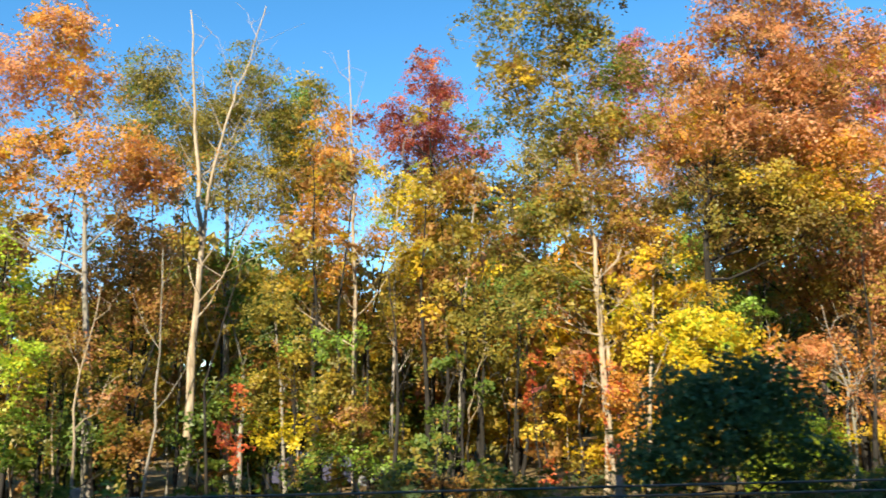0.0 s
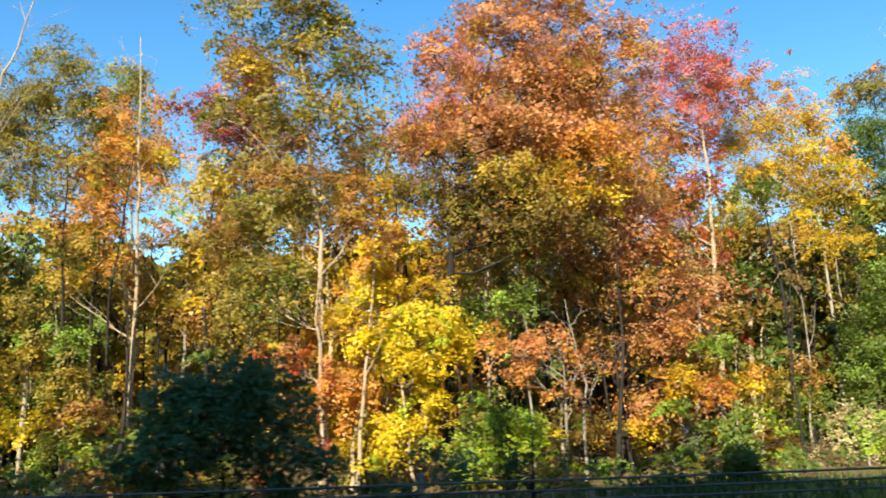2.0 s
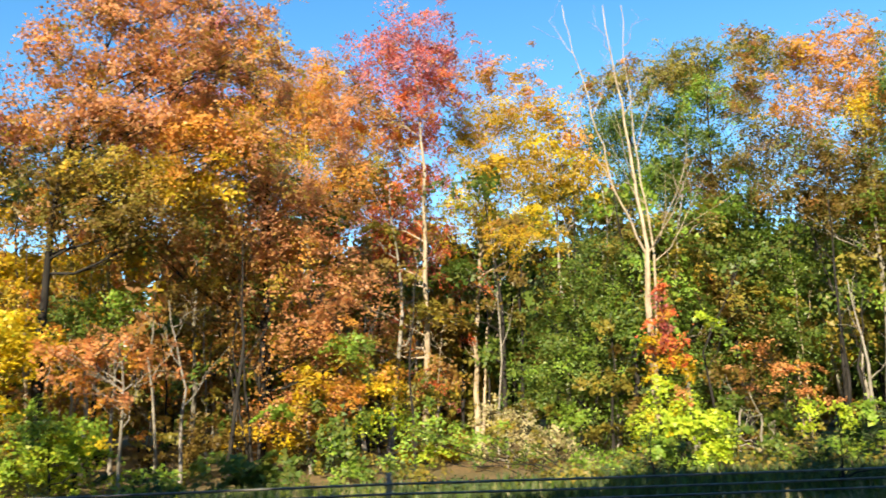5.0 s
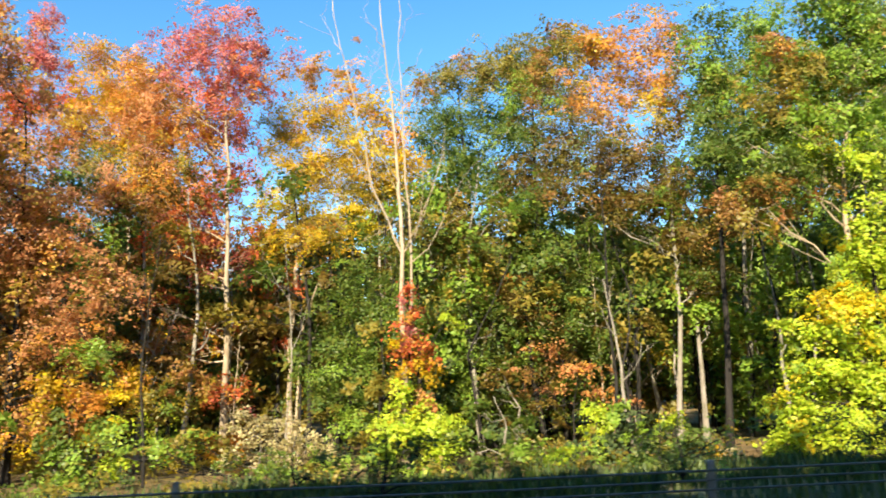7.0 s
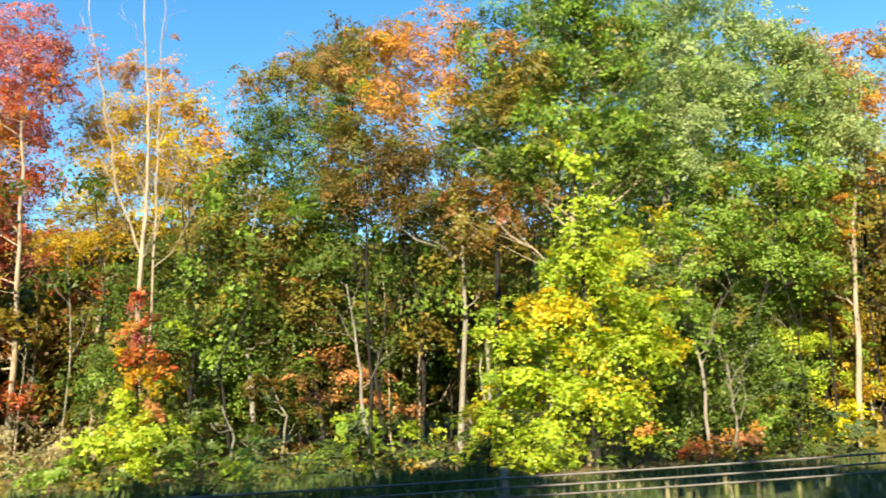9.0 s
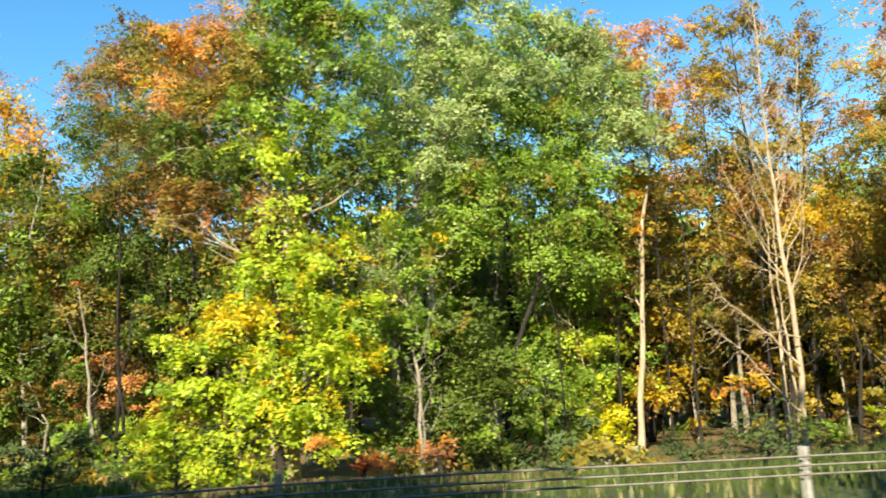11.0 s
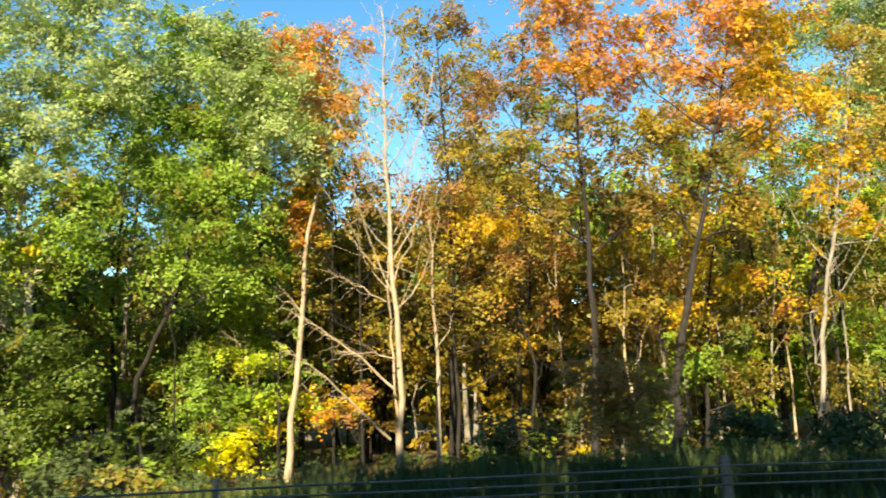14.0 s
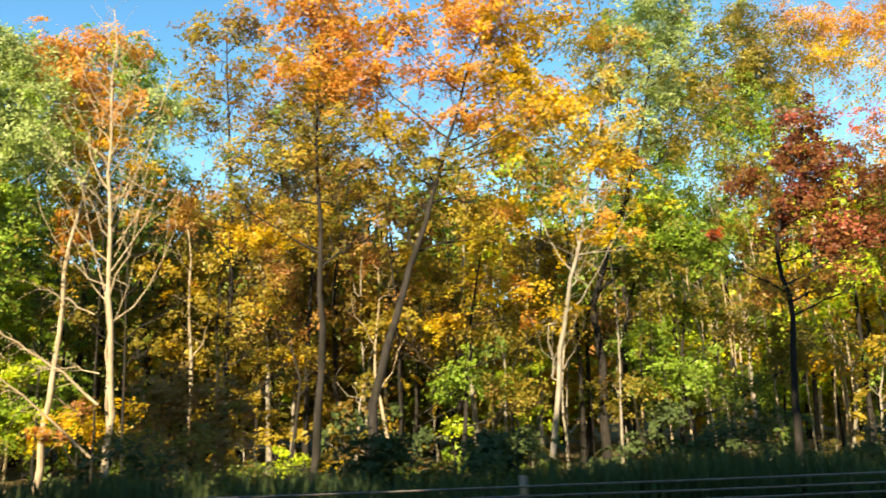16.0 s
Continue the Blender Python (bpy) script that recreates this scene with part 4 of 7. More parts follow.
tree("tall green tree with pale upper limbs", 35.88, 18.59, [(0, 0, 0), (-0.12, 0, 4.32), (0.06, 0.01, 6.68), (0.62, 0.01, 8.73)], 0.13, "pale",
     [(-0.44, 0.01, 9.88, 0.94, 0.67, 'green'), (0.8, 0.02, 9.86, 1.08, 0.67, 'green'), (-0.94, 0.01, 8.88, 1.06, 0.66, 'olive'), (0.44, 0.01, 8.87, 1.2, 0.67, 'green'), (1.56, 0.03, 8.7, 0.94, 0.81, 'green'), (-1.68, 0.01, 8.05, 1.04, 0.65, 'olive'), (-0.41, 0.01, 7.79, 1.18, 0.66, 'green'), (1.06, 0.02, 7.61, 1.06, 0.66, 'green'), (-2.14, 0.01, 7.1, 1.03, 0.65, 'deep'), (-1.38, 0.01, 6.43, 1.16, 0.65, 'deep'), (0.94, 0.01, 6.51, 1.05, 0.66, 'deep'), (-2.09, 0.01, 5.52, 1.15, 0.64, 'brown', 0.8), (2.04, 0.03, 6.46, 0.79, 0.79, 'deep', 0.8), (0.3, 0.01, 10.74, 1.63, 0.68, 'green'), (1.82, 0.04, 9.98, 0.95, 0.68, 'green'), (-1.46, 0.01, 9.43, 0.66, 0.53, 'rust', 0.5), (-0.64, 0.01, 6.83, 0.78, 0.52, 'lime', 0.7)], seed=55, leaf=0.1, dense=1250)
tree("tall broad tree with fresh green crown", 39.25, 20.5, [(0, 0, 0), (0.01, 0.04, 4.21), (-0.24, 0.05, 5.71), (0.57, 0.11, 9.66)], 0.15, "grey",
     [(-0.27, 0.08, 10.65, 1.21, 0.76, 'grey'), (1.04, 0.14, 10.76, 1.22, 0.76, 'grey'), (2.18, 0.19, 10.06, 1.07, 0.92, 'grey'), (-0.72, 0.06, 9.56, 1.2, 0.75, 'grey'), (0.55, 0.1, 9.34, 1.35, 0.75, 'grey'), (1.81, 0.15, 8.64, 1.06, 0.76, 'grey'), (-0.46, 0.06, 8.14, 1.19, 0.74, 'grey'), (0.93, 0.11, 7.91, 1.19, 0.67, 'grey'), (-0.9, 0.04, 6.95, 1.02, 0.59, 'green'), (0.19, 0.07, 6.72, 1.18, 0.66, 'grey'), (1.16, 0.1, 6.36, 1.03, 0.66, 'green'), (0.33, 0.12, 11.77, 1.84, 0.61, 'grey'), (1.79, 0.18, 11.22, 1.23, 0.62, 'grey'), (-0.66, 0.03, 5.14, 1.01, 0.58, 'grey'), (-1.99, 0.01, 5.08, 0.72, 0.5, 'lime'), (-0.13, 0.04, 4.81, 0.87, 0.58, 'lime', 0.8), (-0.94, 0.02, 4, 1.14, 0.57, 'grey'), (0.97, 0.08, 5.32, 1.02, 0.88, 'green')], seed=56, leaf=0.1, dense=1250)
tree("leaning dark-stemmed tree with green crown", 41.09, 21.84, [(0, 0, 0), (0.47, 0.05, 1.71), (1.37, 0.1, 3.83), (1.89, 0.13, 5.73), (2.54, 0.2, 9.55)], 0.095, "dark",
     [(1.02, 0.16, 8.88, 0.97, 0.81, 'green'), (0.78, 0.13, 7.38, 0.96, 0.64, 'green'), (2.31, 0.22, 11.11, 1.15, 0.82, 'grey'), (3.3, 0.24, 10.77, 0.83, 0.83, 'grey'), (1.57, 0.18, 9.9, 0.98, 0.81, 'grey'), (2.87, 0.21, 9.55, 1.31, 0.82, 'grey'), (3.97, 0.24, 9.54, 0.99, 0.99, 'grey'), (2.13, 0.18, 8.37, 1.29, 0.81, 'green'), (3.78, 0.21, 8.18, 1.3, 0.81, 'grey'), (4.96, 0.24, 8.17, 0.74, 0.98, 'grey', 0.5), (1.73, 0.15, 7.03, 1.12, 0.8, 'green'), (3.19, 0.18, 6.85, 1.29, 0.8, 'green'), (2.28, 0.14, 5.55, 1.43, 0.79, 'green'), (1.43, 0.11, 4.78, 1.1, 0.78, 'green'), (2.68, 0.13, 4.26, 1.26, 0.79, 'green', 0.8), (1.33, 0.2, 11.45, 0.82, 0.66, 'green', 0.8)], seed=57, leaf=0.1, dense=1250)
tree("yellow-green vine-covered tree at the wood edge", 35.68, 17.6, [(0, 0, 0), (0, 0, 3.08), (0.07, 0, 5.65)], 0.1, "dark",
     [(0.06, 0, 6.28, 0.43, 0.55, 'lime'), (0.19, 0, 5.4, 0.61, 0.55, 'lime'), (0.14, 0, 4.53, 0.85, 0.55, 'lime'), (-0.17, 0, 3.82, 0.84, 0.54, 'lime'), (0.82, 0, 3.89, 0.85, 0.55, 'lime'), (-0.73, 0, 2.87, 0.95, 0.53, 'yellow'), (0.28, 0, 2.96, 0.96, 0.54, 'lime'), (1.27, 0, 2.77, 0.84, 0.54, 'lime'), (-1.5, 0, 2.19, 0.94, 0.47, 'lime'), (-0.37, 0, 2.04, 1.06, 0.53, 'lime'), (0.84, 0, 1.85, 1.07, 0.53, 'lime'), (1.82, 0, 1.9, 0.6, 0.54, 'lime'), (-1.58, 0, 1.28, 0.93, 0.52, 'lime'), (-0.45, 0, 1, 1.05, 0.52, 'lime'), (0.63, -0.01, 0.93, 1.06, 0.53, 'lime'), (-2.21, 0, 0.51, 0.92, 0.52, 'lime'), (-0.99, 0, 0.23, 1.04, 0.52, 'lime'), (0.11, 0, 0.06, 1.04, 0.52, 'lime'), (0.95, -0.01, 0.22, 0.7, 0.47, 'lime'), (-2.61, 0, -0.13, 1.02, 0.45, 'lime'), (-1.63, 0, -0.29, 1.03, 0.46, 'lime')], seed=58, leaf=0.1, dense=1500)
# deep shade painted by leaf colour: every mass is deep green
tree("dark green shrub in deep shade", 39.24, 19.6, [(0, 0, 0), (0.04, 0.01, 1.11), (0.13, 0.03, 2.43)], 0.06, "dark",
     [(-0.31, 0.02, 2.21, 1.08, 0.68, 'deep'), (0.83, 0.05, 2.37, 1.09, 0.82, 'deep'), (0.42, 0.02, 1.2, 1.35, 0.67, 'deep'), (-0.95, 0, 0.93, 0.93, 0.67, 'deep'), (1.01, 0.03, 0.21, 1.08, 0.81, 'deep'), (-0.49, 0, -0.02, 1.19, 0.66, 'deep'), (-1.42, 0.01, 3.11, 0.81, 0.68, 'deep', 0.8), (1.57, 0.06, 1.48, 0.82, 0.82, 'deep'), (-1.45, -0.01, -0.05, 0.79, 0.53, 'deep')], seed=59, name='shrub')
tree("young tree with fresh green leaves", 44.04, 23.71, [(0, 0, 0), (-0.01, 0.03, 1.23), (-0.1, 0.06, 3.47)], 0.05, "pale",
     [(-0.11, 0.07, 4.45, 0.98, 0.65, 'green', 1.0), (-0.89, 0.04, 3.5, 1.13, 0.73, 'green', 1.0), (0.22, 0.06, 3.45, 0.73, 0.73, 'green', 0.9), (-0.25, 0.04, 2.35, 1.28, 0.64, 'lime', 1.2), (-1.33, 0.01, 2.08, 0.96, 0.72, 'green', 1.0), (0.46, 0.05, 2.16, 0.56, 0.56, 'green', 1.0), (0.07, 0.03, 1.23, 0.88, 0.56, 'green', 1.0), (-1, 0, 0.96, 1.11, 0.63, 'green', 1.0), (0.62, 0.04, 0.81, 0.48, 0.48, 'lime', 1.2), (-2.23, -0.02, 1.34, 0.79, 0.79, 'green', 0.8), (-0.23, 0, 0, 0.79, 0.55, 'green', 1.0), (-1.75, -0.03, 0.08, 0.78, 0.55, 'green', 0.7)], seed=60, bare=3, name='young_tree')
tree("bright yellow-leaved sapling at the verge", 44.15, 21.6, [(0, 0, 0), (0.02, 0, -0.50), (0.05, 0, 0.20)], 0.025, "dark",
     [(0.05, 0, 0.20, 0.4, 0.3, 'lemon', 1.9), (-0.1, 0, -0.20, 0.5, 0.32, 'lemon', 1.9), (0.2, 0, -0.55, 0.4, 0.3, 'lemon', 1.4), (-0.8, 0, -0.50, 0.45, 0.4, 'lime', 1.2)], seed=61, name='sapling')
tree("low red-leaved shrub in weeds", 37.46, 16.6, [(0, 0, 0), (0, 0, -0.31)], 0.02, "dark",
     [(0, 0, -0.21, 0.36, 0.2, 'red', 1.5), (0.3, 0, -0.33, 0.4, 0.14, 'rust', 1.2), (-0.90, 0, 0.19, 0.26, 0.18, 'orange', 1.2)], seed=62, name='shrub')
tree("leggy shrub with dull red leaf sprays", 38.64, 17.0, [(0, 0, 0), (0.0, 0, 0.3), (-0.05, 0, 1.5)], 0.025, "grey",
     [(0, 0, -0.19, 0.65, 0.12, 'rust', 1.2), (0.4, 0, -0.07, 0.4, 0.1, 'rust')], seed=63, name='shrub', bare=6)
tree("slim pale pole tree with bright orange top", 45.23, 22.74, [(0, 0, 0), (0.32, 0.05, 2.17), (0.67, 0.1, 5.56), (1.54, 0.18, 9.65), (1.79, 0.21, 11.48)], 0.1, "pale",
     [(-0.76, 0.44, 11.05, 0.87, 0.69, 'orange'), (-0.03, 0.47, 11.33, 0.87, 0.7, 'orange'), (-0.3, 0.44, 9.95, 1.04, 0.69, 'orange'), (0.33, 0.44, 8.96, 0.86, 0.69, 'gold'), (1.59, 0.2, 11.2, 0.96, 0.69, 'orange', 1.3), (0.8, 0.17, 10.38, 0.86, 0.69, 'orange', 1.3), (2.23, 0.2, 10.37, 0.69, 0.78, 'orange'), (1.61, 0.18, 9.38, 0.86, 0.6, 'orange', 0.8), (1.6, 0.16, 8.22, 0.77, 0.6, 'gold', 0.7), (0.4, 0.09, 5.31, 0.25, 0.2, 'orange'), (1.77, 0.95, 7.37, 0.7, 0.7, 'gold', 0.6), (1.13, 1.25, 0.66, 1.02, 0.42, 'gold', 0.8), (0.55, 1.28, 4.28, 0.87, 0.69, 'gold', 0.5)], seed=63)
tree("dead white-barked tree with fine bare twigs", 48.18, 19.2, [(0, 0, 0), (0.11, 0.03, 1.62), (0, 0.07, 4.31), (-0.08, 0.11, 7.27), (-0.02, 0.16, 10.69)], 0.088, "pale",
     [], seed=64, bare=26, name='dead_tree')
tree("second stem of a dead white tree", 48.19, 19.4, [(0, 0, 0), (-0.06, 0.03, 1.91), (-0.14, 0.06, 3.62), (-0.09, 0.08, 5.08), (0.67, 0.12, 7.01), (1.23, 0.17, 9.19)], 0.035, "pale",
     [], seed=65, bare=8, name='dead_tree')
tree("tree with sparse brown leaves behind a dead tree", 49.78, 23.84, [(0, 0, 0), (0.27, 0.08, 4.24), (0.28, 0.11, 6.82), (0.13, 0.18, 12.09)], 0.11, "dark",
     [(-0.57, 0.17, 12.28, 0.79, 0.71, 'tan', 0.9), (0.67, 0.2, 12.46, 0.98, 0.71, 'brown', 0.9), (-0.61, 0.15, 10.98, 0.96, 0.7, 'tan', 0.9), (0.97, 0.19, 11.15, 0.97, 0.7, 'tan', 0.9), (0.22, 0.15, 9.86, 1.22, 0.7, 'olive', 0.8), (-0.83, 0.12, 9.51, 0.86, 0.69, 'tan', 0.8), (1.16, 0.17, 9.48, 0.78, 0.7, 'brown', 0.7), (0.32, 0.13, 8.05, 1.03, 0.69, 'tan', 0.5), (1.37, 0.16, 8.21, 0.86, 0.69, 'tan', 0.5), (0.28, 0.11, 6.82, 1.19, 0.68, 'tan', 0.7), (1.45, 0.13, 6.26, 1.19, 0.68, 'brown', 0.7)], seed=66, bare=6)
tree("broken pale trunk without a crown", 49.31, 22.03, [(0, 0, 0), (0.03, 0.05, 2.51), (0.01, 0.09, 5.7)], 0.08, "pale",
     [], seed=67, bare=2, name='snag')
# this stem and the next take the bark colour with shade put in
tree("dark-stemmed tree with orange crown", 52.68, 19.31, [(0, 0, 0), (0.35, 0.06, 2.74), (0.29, 0.1, 5.96), (0.32, 0.16, 9.99)], 0.11, "dark",
     [(-0.94, 0.1, 8.19, 0.71, 0.57, 'umber', 0.8), (-1.28, 0.08, 7.01, 0.84, 0.56, 'olive', 0.8), (-1.75, 0.05, 6.01, 0.83, 0.55, 'olive', 0.8), (0.04, 0.15, 10.31, 1.01, 0.72, 'orange'), (1.06, 0.17, 9.99, 0.87, 0.73, 'orange'), (-0.45, 0.13, 9.23, 0.72, 0.57, 'orange', 0.8), (0.55, 0.15, 8.92, 1.15, 0.72, 'orange'), (1.4, 0.16, 8.61, 0.72, 0.72, 'orange', 0.8), (-0.24, 0.11, 7.88, 0.85, 0.5, 'olive', 0.8), (0.75, 0.13, 7.57, 0.99, 0.5, 'olive', 0.8), (-0.03, 0.1, 6.55, 0.98, 0.42, 'umber', 0.7), (1.11, 0.13, 6.53, 0.85, 0.42, 'umber', 0.7), (0.67, 0.18, 10.93, 1.17, 0.58, 'orange'), (1.45, 0.12, 5.22, 0.84, 0.56, 'umber', 0.7), (-0.24, 0.08, 5.4, 0.83, 0.55, 'umber', 0.7)], seed=68)
tree("leaning grey tree with orange and gold crown", 53.85, 17.23, [(0, 0, 0), (0.49, 0.34, 1.56), (1.22, 0.74, 3.84), (1.98, 1.14, 6.05), (3.08, 1.81, 9.45)], 0.12, "dark",
     [(1.14, 1.88, 10.11, 0.86, 0.72, 'orange'), (0.6, 1.85, 8.9, 0.71, 0.71, 'orange', 0.8), (0.77, 1.83, 7.42, 0.7, 0.56, 'tan', 0.8), (2.77, 1.92, 10.11, 1.16, 0.72, 'orange'), (4.11, 1.94, 9.95, 1.16, 0.73, 'gold'), (1.53, 1.88, 9.5, 0.57, 0.57, 'rust', 0.6), (2.35, 1.89, 8.74, 1.14, 0.71, 'orange'), (3.66, 1.92, 8.58, 1.15, 0.72, 'gold'), (4.64, 1.93, 7.96, 0.86, 0.72, 'gold'), (2.53, 1.87, 7.54, 1.13, 0.64, 'orange'), (3.96, 1.9, 7.22, 0.99, 0.64, 'gold'), (1.47, 1.84, 7.12, 0.7, 0.56, 'tan'), (1.84, 1.44, 6.27, 1.09, 0.55, 'olive'), (3.23, 1.47, 5.96, 1.1, 0.55, 'tan'), (2.57, 1.44, 4.99, 1.08, 0.54, 'tan', 0.8), (1.21, 1.41, 5.45, 0.81, 0.54, 'umber', 0.8), (3.62, 1.95, 11.05, 1.61, 0.59, 'orange'), (5.15, 1.97, 9.79, 0.88, 0.88, 'gold', 0.8)], seed=69)
tree("slim pale tree with golden leaf sprays", 58.06, 19.03, [(0, 0, 0), (0.46, 0.05, 1.95), (1.02, 0.09, 4.15), (1.73, 0.15, 6.9), (2.29, 0.2, 9.48)], 0.075, "grey",
     [(2.05, 0.18, 8.86, 0.73, 0.66, 'tan', 0.7), (1.31, 0.15, 7.8, 0.86, 0.58, 'gold', 0.7), (2.51, 0.18, 7.63, 0.72, 0.58, 'gold', 0.6), (1.62, 0.14, 6.6, 1, 0.57, 'gold', 0.7), (2.48, 0.16, 6.28, 0.71, 0.43, 'gold', 0.6), (0.89, 0.11, 5.58, 0.85, 0.49, 'gold', 0.7), (1.88, 0.13, 5.13, 0.99, 0.49, 'gold', 0.7), (1.05, 0.1, 4.43, 0.98, 0.42, 'gold', 0.6), (2.39, 0.13, 4.54, 0.7, 0.35, 'gold', 0.5), (0.25, 0.05, 2.64, 0.82, 0.41, 'gold', 0.6), (2.5, 0.21, 9.94, 0.74, 0.74, 'tan', 0.6)], seed=70, bare=7)
tree("brown-leaved tree deeper in the wood", 52.61, 27.31, [(0, 0, 0), (0.2, 0.05, 2.63), (0.42, 0.11, 6.53)], 0.09, "dark",
     [(-0.59, 0.08, 5.96, 1.55, 0.97, 'brown', 0.8), (1.35, 0.12, 5.5, 1.56, 0.98, 'brown', 0.7), (-1.43, 0.04, 4.62, 1.54, 0.96, 'umber', 0.8), (0.48, 0.08, 3.97, 1.73, 0.96, 'umber', 0.8), (2.42, 0.12, 3.7, 1.55, 0.97, 'brown', 0.8), (-0.74, 0.03, 2.87, 1.71, 0.95, 'umber', 0.8), (-2.25, 0.01, 3.31, 1.14, 0.95, 'umber', 0.7)], seed=71)
tree("tan-leaved tree in the shade", 55.23, 26.37, [(0, 0, 0), (0.27, 0.05, 2.47), (0.44, 0.09, 4.72)], 0.08, "dark",
     [(0.83, 0.1, 4.9, 1.51, 0.94, 'tan', 0.8), (2.09, 0.11, 3.71, 1.51, 0.94, 'umber', 0.8), (0.5, 0.07, 3.02, 1.49, 0.93, 'umber', 0.7), (3.56, 0.16, 4.81, 1.34, 0.95, 'tan', 0.8), (4.77, 0.17, 3.04, 1.52, 0.95, 'tan', 0.7), (3.15, 0.12, 2.54, 1.31, 0.94, 'olive', 0.7), (5.56, 0.21, 4.94, 1.35, 0.96, 'tan', 0.7)], seed=72)
tree("red creeper on a low stem", -3.76, 21, [(0, 0, 0), (0.04, 0, 0.45), (0.1, 0, 2.13)], 0.03, "dark",
     [(-0.04, 0, 0.45, 0.2, 0.71, 'red'), (0.16, 0, 1.63, 0.17, 0.43, 'red'), (-0.3, 0, 1.01, 0.43, 0.21, 'crimson', 0.7)], seed=73, name='climbing_shrub')
tree("red creeper climbing a dead stem", 3.88, 20.6, [(0, 0, 0), (-0.05, 0, 0.83), (-0.23, 0, 3.09)], 0.03, "dark",
     [(-0.14, 0, 2.51, 0.23, 0.43, 'red'), (-0.03, 0, 1.8, 0.23, 0.36, 'red'), (0.54, 0, 2.5, 0.16, 0.58, 'orange'), (0.19, 0, -0.21, 0.2, 0.56, 'red'), (0.11, 0, 1.03, 0.57, 0.43, 'gold')], seed=74, name='climbing_shrub')
tree("shrub with pale dry seed heads", 20.9, 23.2, [(0, 0, 0), (0.06, 0, 0.24)], 0.03, "grey",
     [(-0.07, 0, 0.56, 0.79, 0.4, 'straw', 0.9), (0.52, 0, -0.08, 0.79, 0.4, 'straw', 0.9), (-0.63, 0, -0.2, 0.47, 0.31, 'straw', 0.9), (1.42, 0, -0.11, 0.32, 0.24, 'straw')], seed=75, name='shrub', leaf=0.1)
tree("sapling with gold and orange leaves", 19.58, 26, [(0, 0, 0), (0, 0, -0.38)], 0.03, "dark",
     [(-0.17, 0, -0.37, 0.78, 0.52, 'gold'), (0.51, 0, -0.23, 0.52, 0.43, 'orange'), (1.88, 0, 0.04, 0.7, 0.7, 'straw', 0.7), (-4.18, 0, 0.51, 1.03, 0.51, 'gold'), (-4.57, 0, 2.56, 0.52, 0.52, 'gold', 0.8)], seed=76, name='shrub')
tree("airy brown and golden tree behind a dead white tree", 49.86, 22.74, [(0, 0, 0), (0.05, 0.05, 2.54), (0.14, 0.08, 4.92), (0.35, 0.11, 6.88)], 0.07, "dark",
     [(0.03, 0.1, 6.56, 1.13, 0.56, 'brown'), (1.12, 0.12, 5.71, 1.29, 0.56, 'gold'), (0.14, 0.08, 4.92, 1.12, 0.48, 'tan'), (1.72, 0.11, 4.55, 1.28, 0.56, 'brown'), (0.74, 0.08, 3.62, 1.27, 0.47, 'tan'), (2.73, 0.15, 5.66, 0.97, 0.65, 'tan'), (2.31, 0.11, 3.4, 1.11, 0.48, 'brown'), (-0.79, 0.07, 5.76, 0.8, 0.64, 'brown'), (0.39, 0.05, 2.52, 1.1, 0.39, 'olive'), (1.94, 0.09, 2.14, 1.1, 0.39, 'tan')], seed=77)
tree("airy yellow-leaved tree at the wood edge", 56.34, 21.39, [(0, 0, 0), (0.18, 0.04, 1.44), (0.51, 0.08, 3.69), (0.98, 0.11, 5.55)], 0.07, "dark",
     [(0.61, 0.09, 4.92, 0.92, 0.62, 'yellow'), (1.48, 0.13, 5.7, 0.93, 0.62, 'gold'), (0.68, 0.08, 3.83, 1.07, 0.53, 'yellow'), (1.93, 0.11, 3.64, 1.07, 0.46, 'gold'), (-0.18, 0.05, 2.8, 0.75, 0.45, 'gold'), (1.03, 0.07, 2.45, 1.21, 0.45, 'olive'), (2.49, 0.11, 2.85, 0.92, 0.46, 'gold'), (-0.88, 0.04, 3.74, 0.76, 0.45, 'tan'), (0.18, 0.04, 1.44, 1.05, 0.52, 'green'), (1.51, 0.06, 0.94, 1.05, 0.52, 'olive'), (-1.85, 0.01, 2.87, 0.9, 0.45, 'tan')], seed=78)
tree("airy green understory tree", 62.36, 22.53, [(0, 0, 0), (0.3, 0.04, 1.18), (0.61, 0.08, 3.59), (0.69, 0.11, 5.6)], 0.07, "dark",
     [(-0.15, 0.09, 5.8, 1.16, 0.58, 'lime'), (0.77, 0.1, 4.92, 1.32, 0.66, 'green'), (-0.65, 0.06, 4.47, 0.98, 0.49, 'olive'), (1.95, 0.12, 4.55, 1.16, 0.66, 'green'), (0.4, 0.07, 3.28, 1.3, 0.57, 'olive'), (1.84, 0.09, 2.56, 1.14, 0.65, 'olive'), (-0.74, 0.03, 2.35, 1.13, 0.56, 'green'), (0.48, 0.04, 1.34, 1.28, 0.64, 'green'), (1.92, 0.07, 0.63, 1.13, 0.64, 'deep'), (-1.42, -0.01, 0.79, 1.11, 0.63, 'olive'), (3.02, 0.13, 3.51, 0.99, 0.83, 'brown'), (3.82, 0.13, 1.83, 1.31, 0.98, 'olive')], seed=79)
